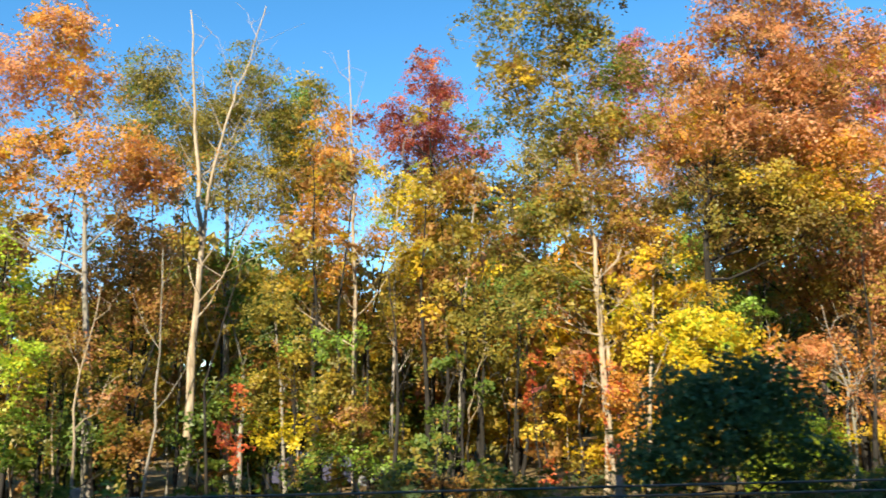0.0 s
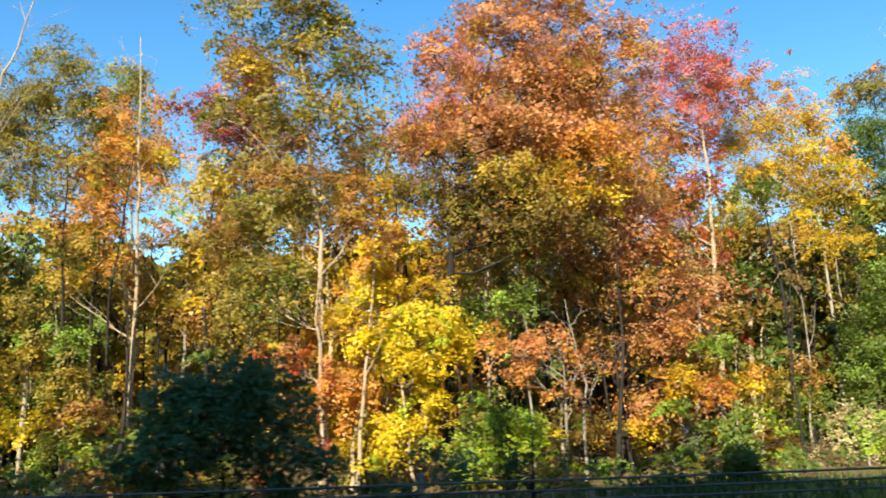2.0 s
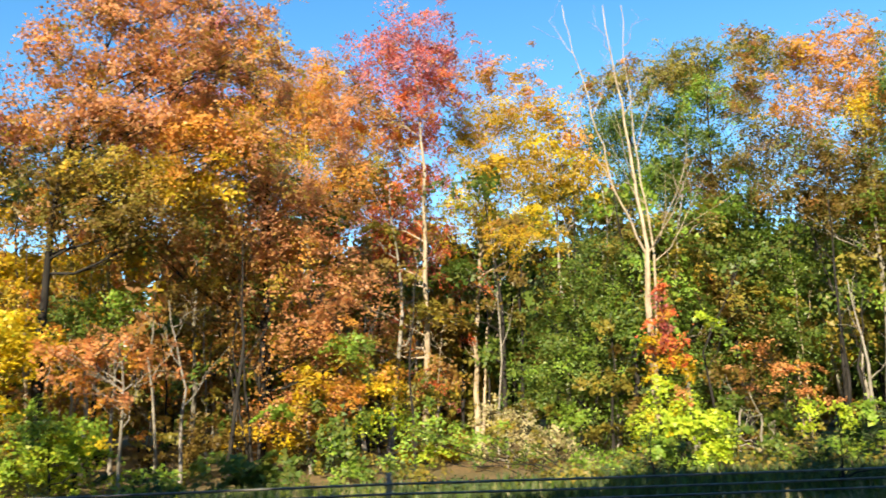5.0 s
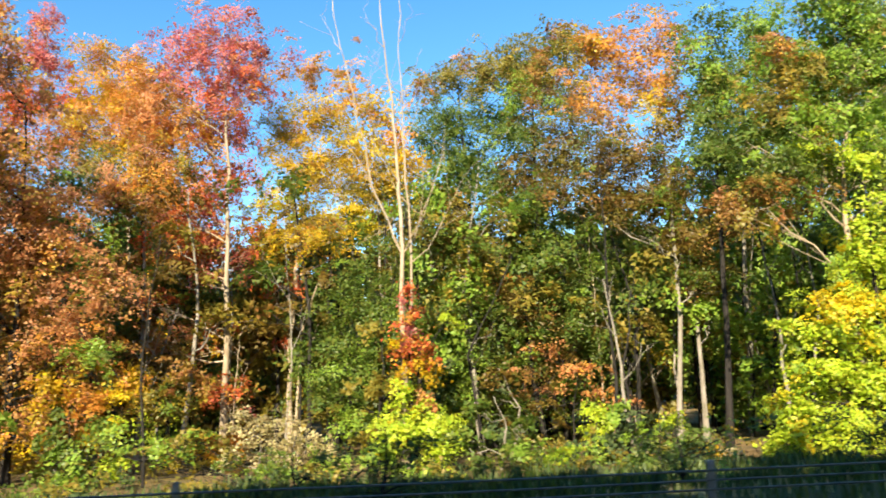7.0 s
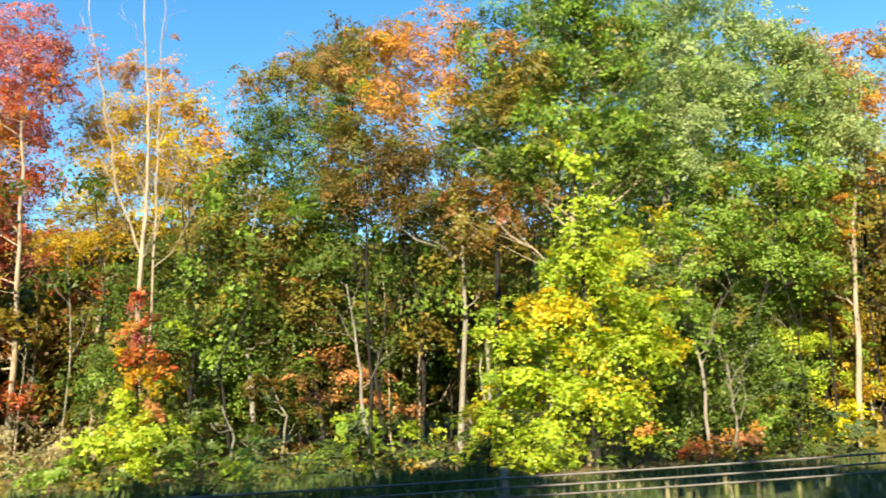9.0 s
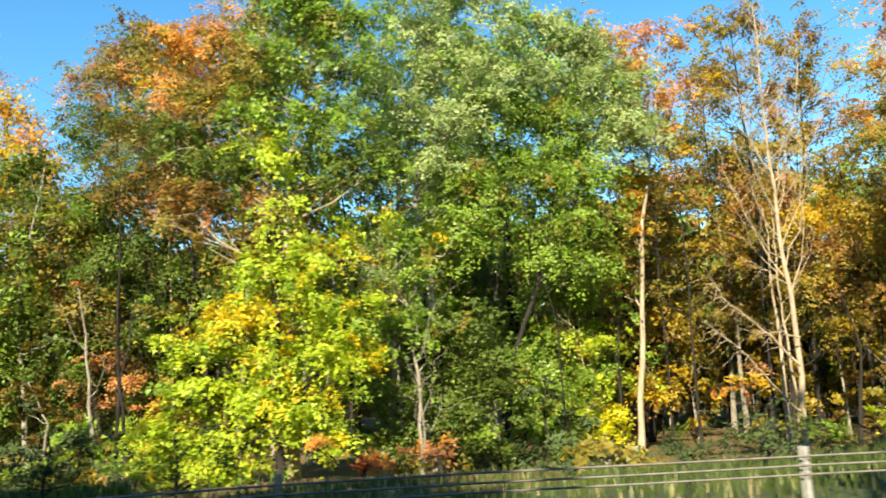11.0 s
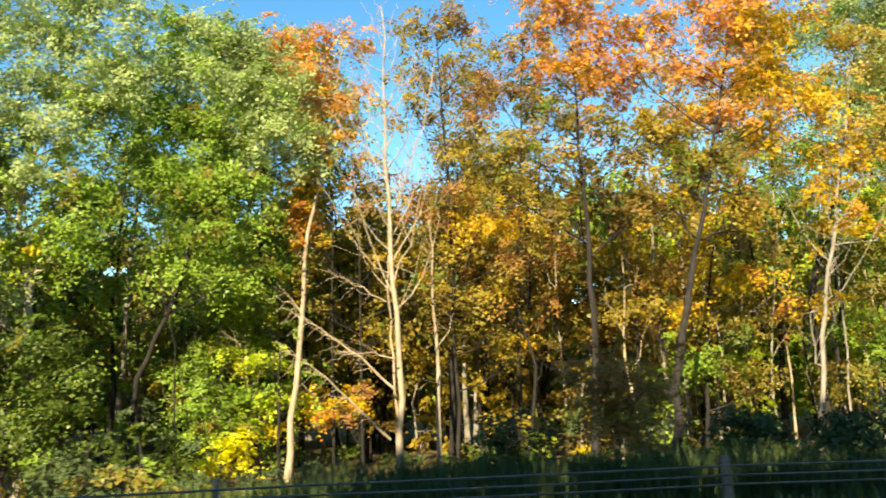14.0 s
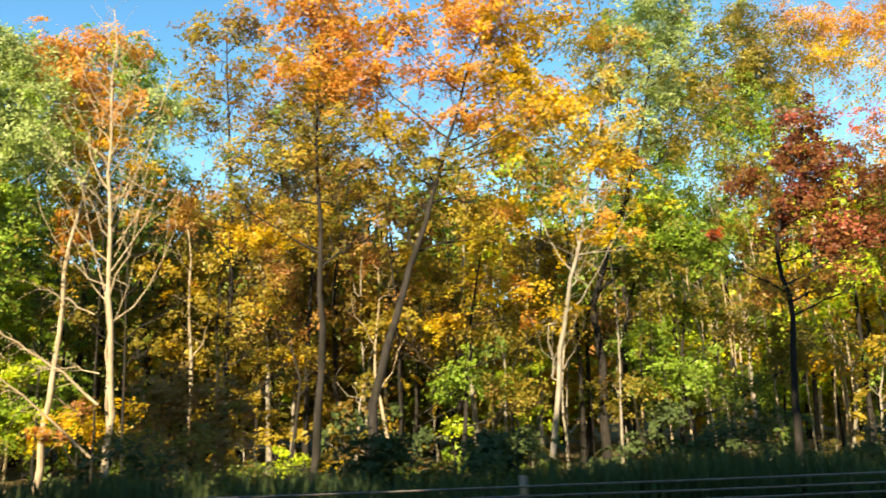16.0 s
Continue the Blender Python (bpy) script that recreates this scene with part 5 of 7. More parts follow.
tree("small tree with gold and orange leaves", 46.42, 23.36, [(0, 0, 0), (0.15, 0.09, 5.63), (0.03, 0.14, 9.41)], 0.04, "dark",
     [(-0.38, 0.14, 9.77, 0.93, 0.67, 'orange'), (0.53, 0.15, 9.58, 0.68, 0.68, 'gold', 0.8), (-0.47, 0.12, 8.54, 0.83, 0.58, 'gold'), (0.52, 0.13, 8.17, 0.75, 0.67, 'tan', 0.8), (-0.64, 0.09, 7.17, 0.74, 0.66, 'gold'), (0.33, 0.11, 6.8, 0.74, 0.66, 'gold', 0.7), (-0.81, 0.07, 5.99, 0.74, 0.57, 'orange'), (-0.01, 0.08, 5.3, 0.82, 0.49, 'gold', 0.7)], seed=80)
tree("young tree with yellow-green leaves", 38.73, 18.59, [(0, 0, 0), (-0.03, 0.01, 1.39), (-0.27, 0.03, 3.65), (-0.52, 0.03, 4.96)], 0.05, "grey",
     [(-0.99, 0.02, 4.86, 0.83, 0.45, 'lime'), (-0.28, 0.03, 4.42, 0.7, 0.45, 'green'), (-1.55, 0.01, 4.38, 0.63, 0.44, 'lime'), (0.08, 0.03, 3.63, 0.7, 0.44, 'green'), (-0.84, 0.02, 3.56, 0.63, 0.38, 'olive', 0.8), (-0.25, 0.02, 2.76, 0.75, 0.5, 'green'), (0.32, 0.03, 2.47, 0.63, 0.57, 'green')], seed=81, name='young_tree', bare=3)
tree("low lime-leaved sapling in the wood", 44.29, 24.11, [(0, 0, 0), (0.01, 0.01, -0.05)], 0.025, "dark",
     [(-0.25, 0.04, 2.3, 0.8, 0.56, 'lime'), (0.26, 0.03, 1.17, 0.72, 0.56, 'green'), (-0.31, 0.01, 0.42, 0.79, 0.55, 'lime'), (0.46, 0.02, -0.08, 0.55, 0.39, 'yellow'), (-0.77, 0.04, 3.76, 0.97, 0.65, 'green'), (-0.69, 0.06, 5.07, 0.82, 0.65, 'green')], seed=82, name='sapling')
tree("low orange-brown shrub among trunks", 47.35, 19.78, [(0, 0, 0), (0.02, 0.02, 0.34), (0.09, 0.03, 1.13)], 0.03, "dark",
     [(-0.24, 0.01, 0.75, 0.47, 0.33, 'gold'), (0.16, 0.03, 1.12, 0.4, 0.27, 'rust'), (-0.64, 0, 0.51, 0.4, 0.33, 'orange', 0.8)], seed=83, name='shrub')
tree("low shrub with green and orange leaves", 17.37, 23, [(0, 0, 0), (-0.02, 0, 0.65), (-0.13, 0, 1.84)], 0.04, "dark",
     [(-0.95, 0, 2.48, 0.91, 0.61, 'green'), (0.09, 0, 1.68, 0.84, 0.61, 'gold'), (-0.9, 0, 1.28, 0.83, 0.53, 'orange', 0.8), (1.13, 0, 1.19, 0.91, 0.61, 'olive'), (1.85, 0, 1.91, 0.69, 0.61, 'brown'), (-0.02, 0, 0.65, 1.06, 0.53, 'lime', 0.7), (-1.78, 0, 1.76, 0.75, 0.6, 'gold'), (1.44, 0, 0.28, 0.91, 0.45, 'green'), (-1.29, 0, 3.71, 0.69, 0.54, 'rust', 0.8)], seed=84, name='shrub')
tree("grey-green tree with several dark stems", 60.30, 22.48, [(0, 0, 0), (0.13, 0.04, 1.69), (0.01, 0.06, 3.27), (1.51, 0.15, 7.17), (2.6, 0.23, 11.39)], 0.14, "dark",
     [(2.08, 0.22, 11.38, 1.02, 1.02, 'grey'), (3.31, 0.25, 11.38, 1.02, 1.02, 'grey'), (2.27, 0.2, 9.77, 1.18, 0.84, 'grey'), (3.66, 0.23, 9.76, 1.01, 0.84, 'olive'), (1.79, 0.17, 8.37, 1, 0.66, 'grey', 0.8), (3.15, 0.2, 8.18, 1.17, 0.83, 'olive'), (1.51, 0.15, 7.17, 0.99, 0.66, 'gold', 0.7), (2.48, 0.16, 6.64, 1.15, 0.66, 'deep'), (2.19, 0.14, 5.47, 1.14, 0.57, 'green'), (1.13, 0.11, 4.84, 1.13, 0.64, 'green', 0.8), (3, 0.15, 5.12, 0.81, 0.65, 'green', 0.8), (3.05, 0.26, 12.49, 1.72, 0.69, 'grey'), (4.37, 0.27, 11.37, 0.69, 0.86, 'olive', 0.8)], seed=85)
tree("dark forked stem with peeling bark", 60.82, 22.7, [(0, 0, 0), (0.25, 0.05, 1.98), (0.6, 0.07, 3.25), (0.95, 0.11, 5.2)], 0.1, "dark",
     [(1.11, 0.1, 4.2, 0.97, 0.65, 'deep', 0.7)], seed=86, name='young_tree')
tree("far maple with orange-red leaves", 70.70, 30.73, [(0, 0, 0), (0.94, 0.13, 6.83), (2.05, 0.27, 15.02)], 0.14, "grey",
     [(1.62, 0.27, 15.52, 1.66, 0.95, 'orange'), (3.34, 0.31, 15.26, 1.43, 0.95, 'orange'), (2.17, 0.26, 14.02, 1.65, 0.82, 'gold'), (0.29, 0.23, 14.78, 1.41, 1.18, 'olive'), (-1.02, 0.19, 14.03, 1.4, 1.4, 'olive'), (-1.28, 0.15, 11.84, 1.38, 1.15, 'green'), (0.49, 0.2, 12.54, 1.39, 0.93, 'olive'), (-2.66, 0.12, 12.33, 0.69, 0.69, 'orange', 0.8), (3.83, 0.29, 13.5, 1.18, 1.18, 'gold', 0.7), (3.95, 0.26, 11.02, 1.16, 0.93, 'red', 0.7), (-1.31, 0.2, 15.79, 1.41, 0.94, 'olive'), (-3.25, 0.16, 15.79, 0.7, 0.59, 'red', 0.8), (5.13, 0.35, 15.51, 1.2, 1.2, 'orange'), (-2.43, 0.1, 10.18, 1.37, 1.14, 'green')], seed=87)
tree("dark maroon-leaved maple in the shade", 64.34, 19.78, [(0, 0, 0), (0.26, 0.06, 2.54), (0.07, 0.08, 4.57), (1.22, 0.15, 7.55)], 0.11, "dark",
     [(1.22, 0.15, 7.55, 0.89, 0.52, 'maroon', 1.5), (0.35, 0.12, 6.8, 0.88, 0.51, 'maroon', 1.5), (1.55, 0.14, 6.62, 1.03, 0.59, 'maroon', 1.5), (-0.2, 0.09, 6.05, 0.73, 0.44, 'maroon', 1.5), (0.98, 0.12, 5.73, 1.02, 0.58, 'maroon', 1.5), (2.4, 0.15, 6, 0.73, 0.59, 'maroon', 1.5), (0.25, 0.09, 4.85, 1.01, 0.58, 'maroon', 1.5), (1.6, 0.12, 4.67, 1.01, 0.58, 'maroon', 1.5), (2.68, 0.14, 4.78, 0.87, 0.73, 'maroon', 1.5), (-1.56, 0.04, 4.69, 0.36, 0.2, 'red'), (0.85, 0.08, 3.66, 1, 0.57, 'brown', 0.8), (2.2, 0.12, 3.62, 0.86, 0.58, 'maroon', 0.8)], seed=88)
tree("gold tree at the end of the row", 69.53, 23.7, [(0, 0, 0), (0.78, 0.09, 3.69), (1.64, 0.18, 9.11)], 0.12, "grey",
     [(0.65, 0.14, 7.64, 0.89, 0.89, 'brown'), (1.71, 0.19, 9.49, 1.26, 1.08, 'gold'), (2.11, 0.16, 7.24, 1.42, 1.25, 'brown'), (0.75, 0.11, 5.82, 1.05, 0.88, 'deep'), (2.91, 0.24, 11.01, 1.65, 1.28, 'orange'), (1.66, 0.12, 4.54, 1.39, 1.22, 'deep')], seed=89)
tree("white birch stem in the wood", 65.00, 26.59, [(0, 0, 0), (-0.03, 0.04, 1.99), (-0.38, 0.07, 4.27), (-0.35, 0.11, 7.41)], 0.05, "pale",
     [(-0.26, 0.08, 5.43, 0.96, 0.77, 'green', 0.6)], seed=90, bare=3, name='birch')
tree("white birch stem in the wood", 66.32, 27.02, [(0, 0, 0), (-0.21, 0.04, 1.96), (-0.27, 0.08, 4.87), (-0.22, 0.12, 8.09)], 0.05, "pale",
     [(-0.14, 0.1, 6.05, 0.98, 0.78, 'olive', 0.6)], seed=91, bare=3, name='birch')
tree("white birch stem in the wood", 66.60, 27.43, [(0, 0, 0), (-0.01, 0.04, 1.95), (0.76, 0.1, 4.88), (0.83, 0.15, 8.16)], 0.05, "pale",
     [(0.9, 0.12, 6.1, 1, 0.8, 'brown', 0.6)], seed=92, bare=3, name='birch')
tree("white birch stem in the wood", 64.00, 27.77, [(0, 0, 0), (-0.06, 0.04, 2.08), (0.07, 0.08, 4.44), (0.07, 0.12, 7.71)], 0.05, "pale",
     [(0.18, 0.1, 5.65, 1, 0.8, 'green', 0.6)], seed=93, bare=3, name='birch')
tree("white birch stem in the wood", 70.03, 28.31, [(0, 0, 0), (0.38, 0.05, 1.83), (0.45, 0.08, 3.86), (0.59, 0.13, 7.23)], 0.05, "pale",
     [(0.62, 0.1, 5.11, 1.03, 0.83, 'olive', 0.6)], seed=94, bare=3, name='birch')
tree("white birch stem in the wood", 70.67, 28.73, [(0, 0, 0), (0.39, 0.05, 1.82), (0.58, 0.08, 3.88), (0.73, 0.13, 7.3)], 0.05, "pale",
     [(0.76, 0.11, 5.14, 1.05, 0.84, 'brown', 0.6)], seed=95, bare=3, name='birch')

tree("olive-green maple with a few orange sprays", 30.29, 30, [(0, 0, 0), (0.3, 0, 5.5), (0.6, 0, 14.0)], 0.13, "dark",
     [(-0.25, 0, 14.2, 1.15, 0.94, 'olive'), (1.36, 0, 14.2, 1.26, 0.94, 'olive'), (2.22, 0, 14.92, 0.94, 0.73, 'orange', 0.7), (0.35, 0, 12.67, 1.57, 0.94, 'green'), (1.9, 0, 12.07, 1.26, 1.05, 'olive'), (0.12, 0, 10.82, 1.47, 0.94, 'deep'), (1.62, 0, 9.65, 1.68, 0.94, 'olive'), (0.22, 0, 8.77, 1.26, 0.84, 'umber'), (-1.31, 0, 13.38, 1.05, 0.84, 'olive', 0.8)], seed=101)
tree("far maple with peach and rust leaves", 15.89, 30, [(0, 0, 0), (0.2, 0, 5.0), (0.1, 0, 11.6)], 0.11, "grey",
     [(-0.01, 0, 11.8, 1.26, 0.84, 'peach'), (1.3, 0, 11.33, 1.15, 0.84, 'rust'), (-0.66, 0, 12.37, 0.84, 0.73, 'orange', 0.8), (0.37, 0, 10.09, 1.47, 0.94, 'rust'), (1.68, 0, 9.85, 1.05, 0.94, 'olive', 0.8), (0.52, 0, 8.3, 1.47, 0.94, 'brown'), (-0.77, 0, 8.75, 1.26, 0.94, 'rust')], seed=102)
tree("far maple with orange and peach crown", 14.85, 33, [(0, 0, 0), (-0.1, 0, 6.0), (-0.3, 0, 14.4)], 0.12, "pale",
     [(-1.41, 0, 15.09, 1.15, 1.04, 'orange'), (0.41, 0, 14.6, 1.27, 1.04, 'peach'), (-2.25, 0, 13.15, 1.39, 1.15, 'gold'), (-0.24, 0, 12.89, 1.39, 1.15, 'orange'), (1.57, 0, 13.12, 1.15, 1.15, 'peach'), (-1.53, 0, 10.99, 1.62, 1.04, 'olive'), (0.91, 0, 11.2, 1.62, 1.15, 'gold', 0.8), (-3.31, 0, 11.72, 1.39, 1.15, 'peach')], seed=103)
tree("tree with thin brown and olive leaves", 51.95, 25, [(0, 0, 0), (0.3, 0, 5.0), (0.9, 0, 12.4)], 0.09, "dark",
     [(0.44, 0, 12.03, 0.79, 0.7, 'brown', 1.0), (1.79, 0, 12.83, 0.87, 0.61, 'tan', 1.0), (1.33, 0, 11.03, 0.96, 0.7, 'olive', 0.9), (0.09, 0, 10.25, 0.79, 0.7, 'brown', 0.9), (1.76, 0, 9.45, 0.87, 0.7, 'brown', 1.0), (0.53, 0, 8.7, 0.96, 0.7, 'tan', 1.0), (1.78, 0, 7.71, 0.96, 0.7, 'tan'), (0.2, 0, 7.18, 1.05, 0.7, 'tan'), (1.66, 0, 12.32, 0.79, 0.70, 'brown', 0.8), (2.51, 0, 10.89, 0.79, 0.70, 'tan', 0.7), (1.00, 0, 10.11, 0.79, 0.70, 'olive', 0.7), (2.71, 0, 9.28, 0.79, 0.70, 'orange', 0.7)], seed=104, bare=4)
tree("dark green tree behind the vine-covered tree", 38.47, 30, [(0, 0, 0), (0.4, 0, 6.0), (1.0, 0, 13.0)], 0.14, "grey",
     [(0, 0, 12.87, 1.57, 1.26, 'deep'), (2.28, 0, 13.83, 1.57, 1.15, 'green'), (0.76, 0, 10.95, 1.89, 1.26, 'deep'), (3.19, 0, 11.17, 1.57, 1.26, 'green'), (-0.64, 0, 8.87, 1.68, 1.15, 'deep'), (2.17, 0, 8.59, 1.89, 1.26, 'deep')], seed=105, leaf=0.13, dense=700)
tree("tall green tree deeper behind pale stems", 43.07, 31, [(0, 0, 0), (0.3, 0, 6.0), (0.8, 0, 13.6)], 0.14, "dark",
     [(-0.58, 0, 13.89, 1.74, 1.3, 'green'), (1.72, 0, 14.0, 1.74, 1.19, 'green'), (0.47, 0, 11.91, 1.95, 1.19, 'deep'), (2.96, 0, 12.14, 1.74, 1.3, 'grey'), (-0.48, 0, 9.51, 1.95, 1.19, 'deep'), (2.19, 0, 9.46, 1.74, 1.3, 'deep')], seed=106, leaf=0.13, dense=700)
tree("brown and olive tree deeper in the wood", 51.8, 31, [(0, 0, 0), (0.1, 0, 6.0), (0.2, 0, 12.4)], 0.12, "dark",
     [(0.26, 0, 12.72, 1.52, 1.19, 'brown', 0.8), (-0.22, 0, 10.43, 1.74, 1.19, 'olive', 0.8), (1.06, 0, 9.03, 1.74, 1.08, 'umber'), (-0.69, 0, 8.41, 1.52, 0.98, 'umber')], seed=131, leaf=0.13, dense=650, clump=0.46)
tree("tall tree with gold top and green lower leaves", 59.55, 31, [(0, 0, 0), (0.3, 0, 6.0), (0.5, 0, 13.2)], 0.12, "grey",
     [(0.22, 0, 13.52, 1.3, 1.08, 'gold', 0.8), (1.49, 0, 11.82, 1.52, 1.08, 'tan'), (-0.19, 0, 10.45, 1.63, 1.08, 'olive'), (1.31, 0, 9.03, 1.63, 1.08, 'green'), (-0.57, 0, 7.71, 1.52, 0.98, 'olive')], seed=132, leaf=0.13, dense=650, clump=0.46)
tree("tall olive tree behind dark stems", 63.41, 31, [(0, 0, 0), (0.4, 0, 6.0), (1.0, 0, 14.6)], 0.14, "dark",
     [(0.18, 0, 14.91, 1.41, 1.19, 'olive'), (2.09, 0, 15.13, 1.41, 1.08, 'grey'), (0.71, 0, 12.71, 1.74, 1.19, 'olive'), (2.79, 0, 12.43, 1.41, 1.19, 'deep'), (-0.18, 0, 10.35, 1.63, 1.08, 'olive'), (1.86, 0, 9.83, 1.74, 1.19, 'green'), (0.53, 0, 7.79, 1.74, 1.08, 'deep')], seed=133, leaf=0.13, dense=650, clump=0.46)
tree("dark green tree behind a maroon maple", 67.56, 31, [(0, 0, 0), (0.4, 0, 6.0), (1.2, 0, 13.0)], 0.13, "dark",
     [(2.07, 0, 13.33, 1.52, 1.08, 'olive'), (0.7, 0, 11.66, 1.63, 1.19, 'olive'), (3.01, 0, 11.12, 1.63, 1.19, 'green', 0.8), (1.38, 0, 9.26, 1.74, 1.19, 'olive'), (0.02, 0, 7.44, 1.63, 1.08, 'green')], seed=134, leaf=0.13, dense=650, clump=0.46)
tree("low golden bush beside a pale pole tree", 46.56, 24.5, [(0, 0, 0), (0.05, 0, 0.4), (0.0, 0, 1.2)], 0.03, "dark",
     [(-0.6, 0, 1.0, 0.7, 0.3, 'gold', 0.6), (0.4, 0, 1.15, 0.75, 0.35, 'gold', 0.6), (0.1, 0, 0.55, 0.9, 0.3, 'tan', 0.8)], seed=136, name='shrub')
tree("slim tree with orange and olive leaves", -2.84, 32, [(0, 0, 0), (-0.15, 0, 7.25), (-0.37, 0, 14.07)], 0.1, "grey",
     [(-0.37, 0, 14.50, 0.90, 0.90, 'olive', 0.8), (-1.49, 0, 13.28, 1.12, 1.01, 'olive'), (0.35, 0, 13.03, 1.12, 1.01, 'orange', 0.8), (-0.52, 0, 11.34, 1.57, 1.12, 'tan'), (1.09, 0, 10.62, 1.23, 1.12, 'orange', 0.8), (-1.61, 0, 10.17, 1.34, 1.12, 'olive')], seed=141, leaf=0.13, dense=650, clump=0.46)
tree("brown and olive tree behind the wood edge", 2.28, 33, [(0, 0, 0), (-0.36, 0, 6.06), (-0.91, 0, 11.75)], 0.11, "dark",
     [(-0.91, 0, 12.11, 1.39, 1.15, 'crimson', 0.7), (-1.85, 0, 10.64, 1.39, 1.15, 'umber'), (0.51, 0, 10.86, 1.62, 1.15, 'olive'), (-0.44, 0, 9.16, 1.85, 1.15, 'umber'), (1.45, 0, 9.14, 1.39, 1.15, 'olive')], seed=142, leaf=0.13, dense=650, clump=0.46)
tree("olive and rust tree behind pale stems", 6.56, 33, [(0, 0, 0), (-0.16, 0, 6.03), (-0.41, 0, 11.71)], 0.11, "dark",
     [(-0.41, 0, 11.58, 1.39, 1.15, 'olive'), (1.30, 0, 12.07, 1.27, 1.04, 'rust', 0.8), (-1.39, 0, 10.10, 1.50, 1.15, 'umber'), (0.75, 0, 9.84, 1.73, 1.15, 'olive'), (1.97, 0, 10.32, 1.39, 1.15, 'brown')], seed=143, leaf=0.13, dense=650, clump=0.46)
tree("yellow-leaved tree behind a dead tree", 24.72, 31, [(0, 0, 0), (-0.10, 0, 6.10), (-0.25, 0, 11.84)], 0.1, "grey",
     [(-0.25, 0, 12.21, 0.98, 0.87, 'gold'), (0.62, 0, 11.28, 0.87, 0.76, 'orange', 0.8), (-0.48, 0, 10.60, 1.19, 0.98, 'yellow', 0.8), (0.81, 0, 9.67, 1.19, 0.98, 'gold'), (-0.29, 0, 9.01, 1.30, 0.98, 'olive')], seed=144, leaf=0.13, dense=650, clump=0.46)
tree("young tree with lime and green leaves behind dead stems", 44.98, 23.3, [(0, 0, 0), (0.05, 0, 2.4), (0.0, 0, 5.0)], 0.05, "dark",
     [(-0.70, 0, 5.72, 0.50, 0.40, 'green', 0.9), (-0.20, 0, 4.42, 0.60, 0.40, 'lime', 0.8), (-0.76, 0, 3.35, 0.70, 0.40, 'lime', 1.0), (0.31, 0, 2.99, 0.50, 0.40, 'green', 0.8), (-0.25, 0, 1.94, 0.70, 0.40, 'lime', 1.0), (0.95, 0, 1.58, 0.50, 0.35, 'green', 0.8), (0.38, 0, 0.86, 0.60, 0.30, 'lime', 0.8)], seed=151, name="young_tree")
tree("slim tree with tan and gold leaves behind dead stems", 47.27, 23.3, [(0, 0, 0), (0.05, 0, 4.0), (0.0, 0, 8.0)], 0.05, "dark",
     [(-1.21, 0, 8.29, 0.60, 0.45, 'tan', 0.6), (0.38, 0, 7.75, 0.70, 0.45, 'gold', 0.6), (-1.49, 0, 6.97, 0.70, 0.40, 'tan', 0.6), (0.09, 0, 6.26, 0.80, 0.40, 'tan', 0.6), (1.51, 0, 6.38, 0.60, 0.40, 'gold', 0.6), (-1.59, 0, 5.35, 0.60, 0.40, 'olive', 0.7), (0.58, 0, 4.79, 0.80, 0.40, 'tan', 0.6), (1.68, 0, 4.11, 0.60, 0.40, 'gold', 0.5), (-1.08, 0, 3.58, 0.60, 0.40, 'olive', 0.7), (0.76, 0, 2.88, 0.70, 0.40, 'olive', 0.7)], seed=152, dense=800)
# slender white stems that stand close together in a lit clearing
grove = np.random.default_rng(21)
for j, (bx, by) in enumerate(((61.5, 26.6), (62.8, 27.2), (64.2, 26.2), (65.1, 27.4), (65.7, 26.8), (66.3, 27.6), (67.2, 26.4), (68.7, 27.2), (69.9, 26.6), (63.5, 28.2))):
    lean, h = grove.normal() * 0.45, grove.uniform(5.6, 8.4)
    tree("white birch stem in the wood", bx, by, [(0, 0, 0), (lean * 0.4, 0, h * 0.45), (lean, 0, h)], grove.uniform(0.035, 0.055), "pale",
         [(round(lean, 2), 0, round(h, 2), 0.7, 0.5, ("green", "olive", "tan")[j % 3], 0.6)], seed=110 + j, bare=3, name='birch')


# ---- low bushes along the foot of the wood ----
def bush(label, x, y, masses, seed, leaf=0.1):
    tree(label, x, y, [(0, 0, 0), (0.03, 0, masses[0][2] * 0.5 - 0.4), (0.06, 0, masses[0][2])], 0.025, "dark", masses, seed=seed, name="shrub", group="low bushes", leaf=leaf, dense=1150, turns=False)


bush("low bush with golden-yellow leaves", 6.5, 22.4, [(0, 0, 0.75, 0.8, 0.4, "yellow"), (-0.7, 0, 0.2, 0.7, 0.4, "gold"), (0.5, 0, 0.1, 0.8, 0.4, "yellow"), (-0.1, 0, -0.5, 0.9, 0.4, "yellow")], 301)
bush("bright green leafy bush", 10.2, 20.2, [(0, 0, 0.75, 0.7, 0.35, "green"), (-0.5, 0, 0.25, 0.7, 0.4, "lime", 0.9), (0.5, 0, 0.1, 0.7, 0.4, "green"), (-0.9, 0, -0.4, 0.7, 0.35, "lime", 0.8), (0.1, 0, -0.5, 0.9, 0.35, "green"), (1.0, 0, -0.5, 0.5, 0.3, "lime", 0.8)], 302, 0.12)
bush("low bush with brown leaves in the shade", 12.8, 24.6, [(0, 0, 0.4, 0.9, 0.5, "umber"), (0.9, 0, 0.0, 0.8, 0.5, "brown", 0.8), (-0.8, 0, -0.2, 0.8, 0.5, "umber")], 303)
bush("low bush with gold and rust leaves", 15.4, 25.8, [(0, 0, 0.1, 0.8, 0.4, "gold", 0.8), (0.8, 0, -0.2, 0.7, 0.4, "rust", 0.8), (-0.7, 0, -0.3, 0.7, 0.4, "brown")], 304)
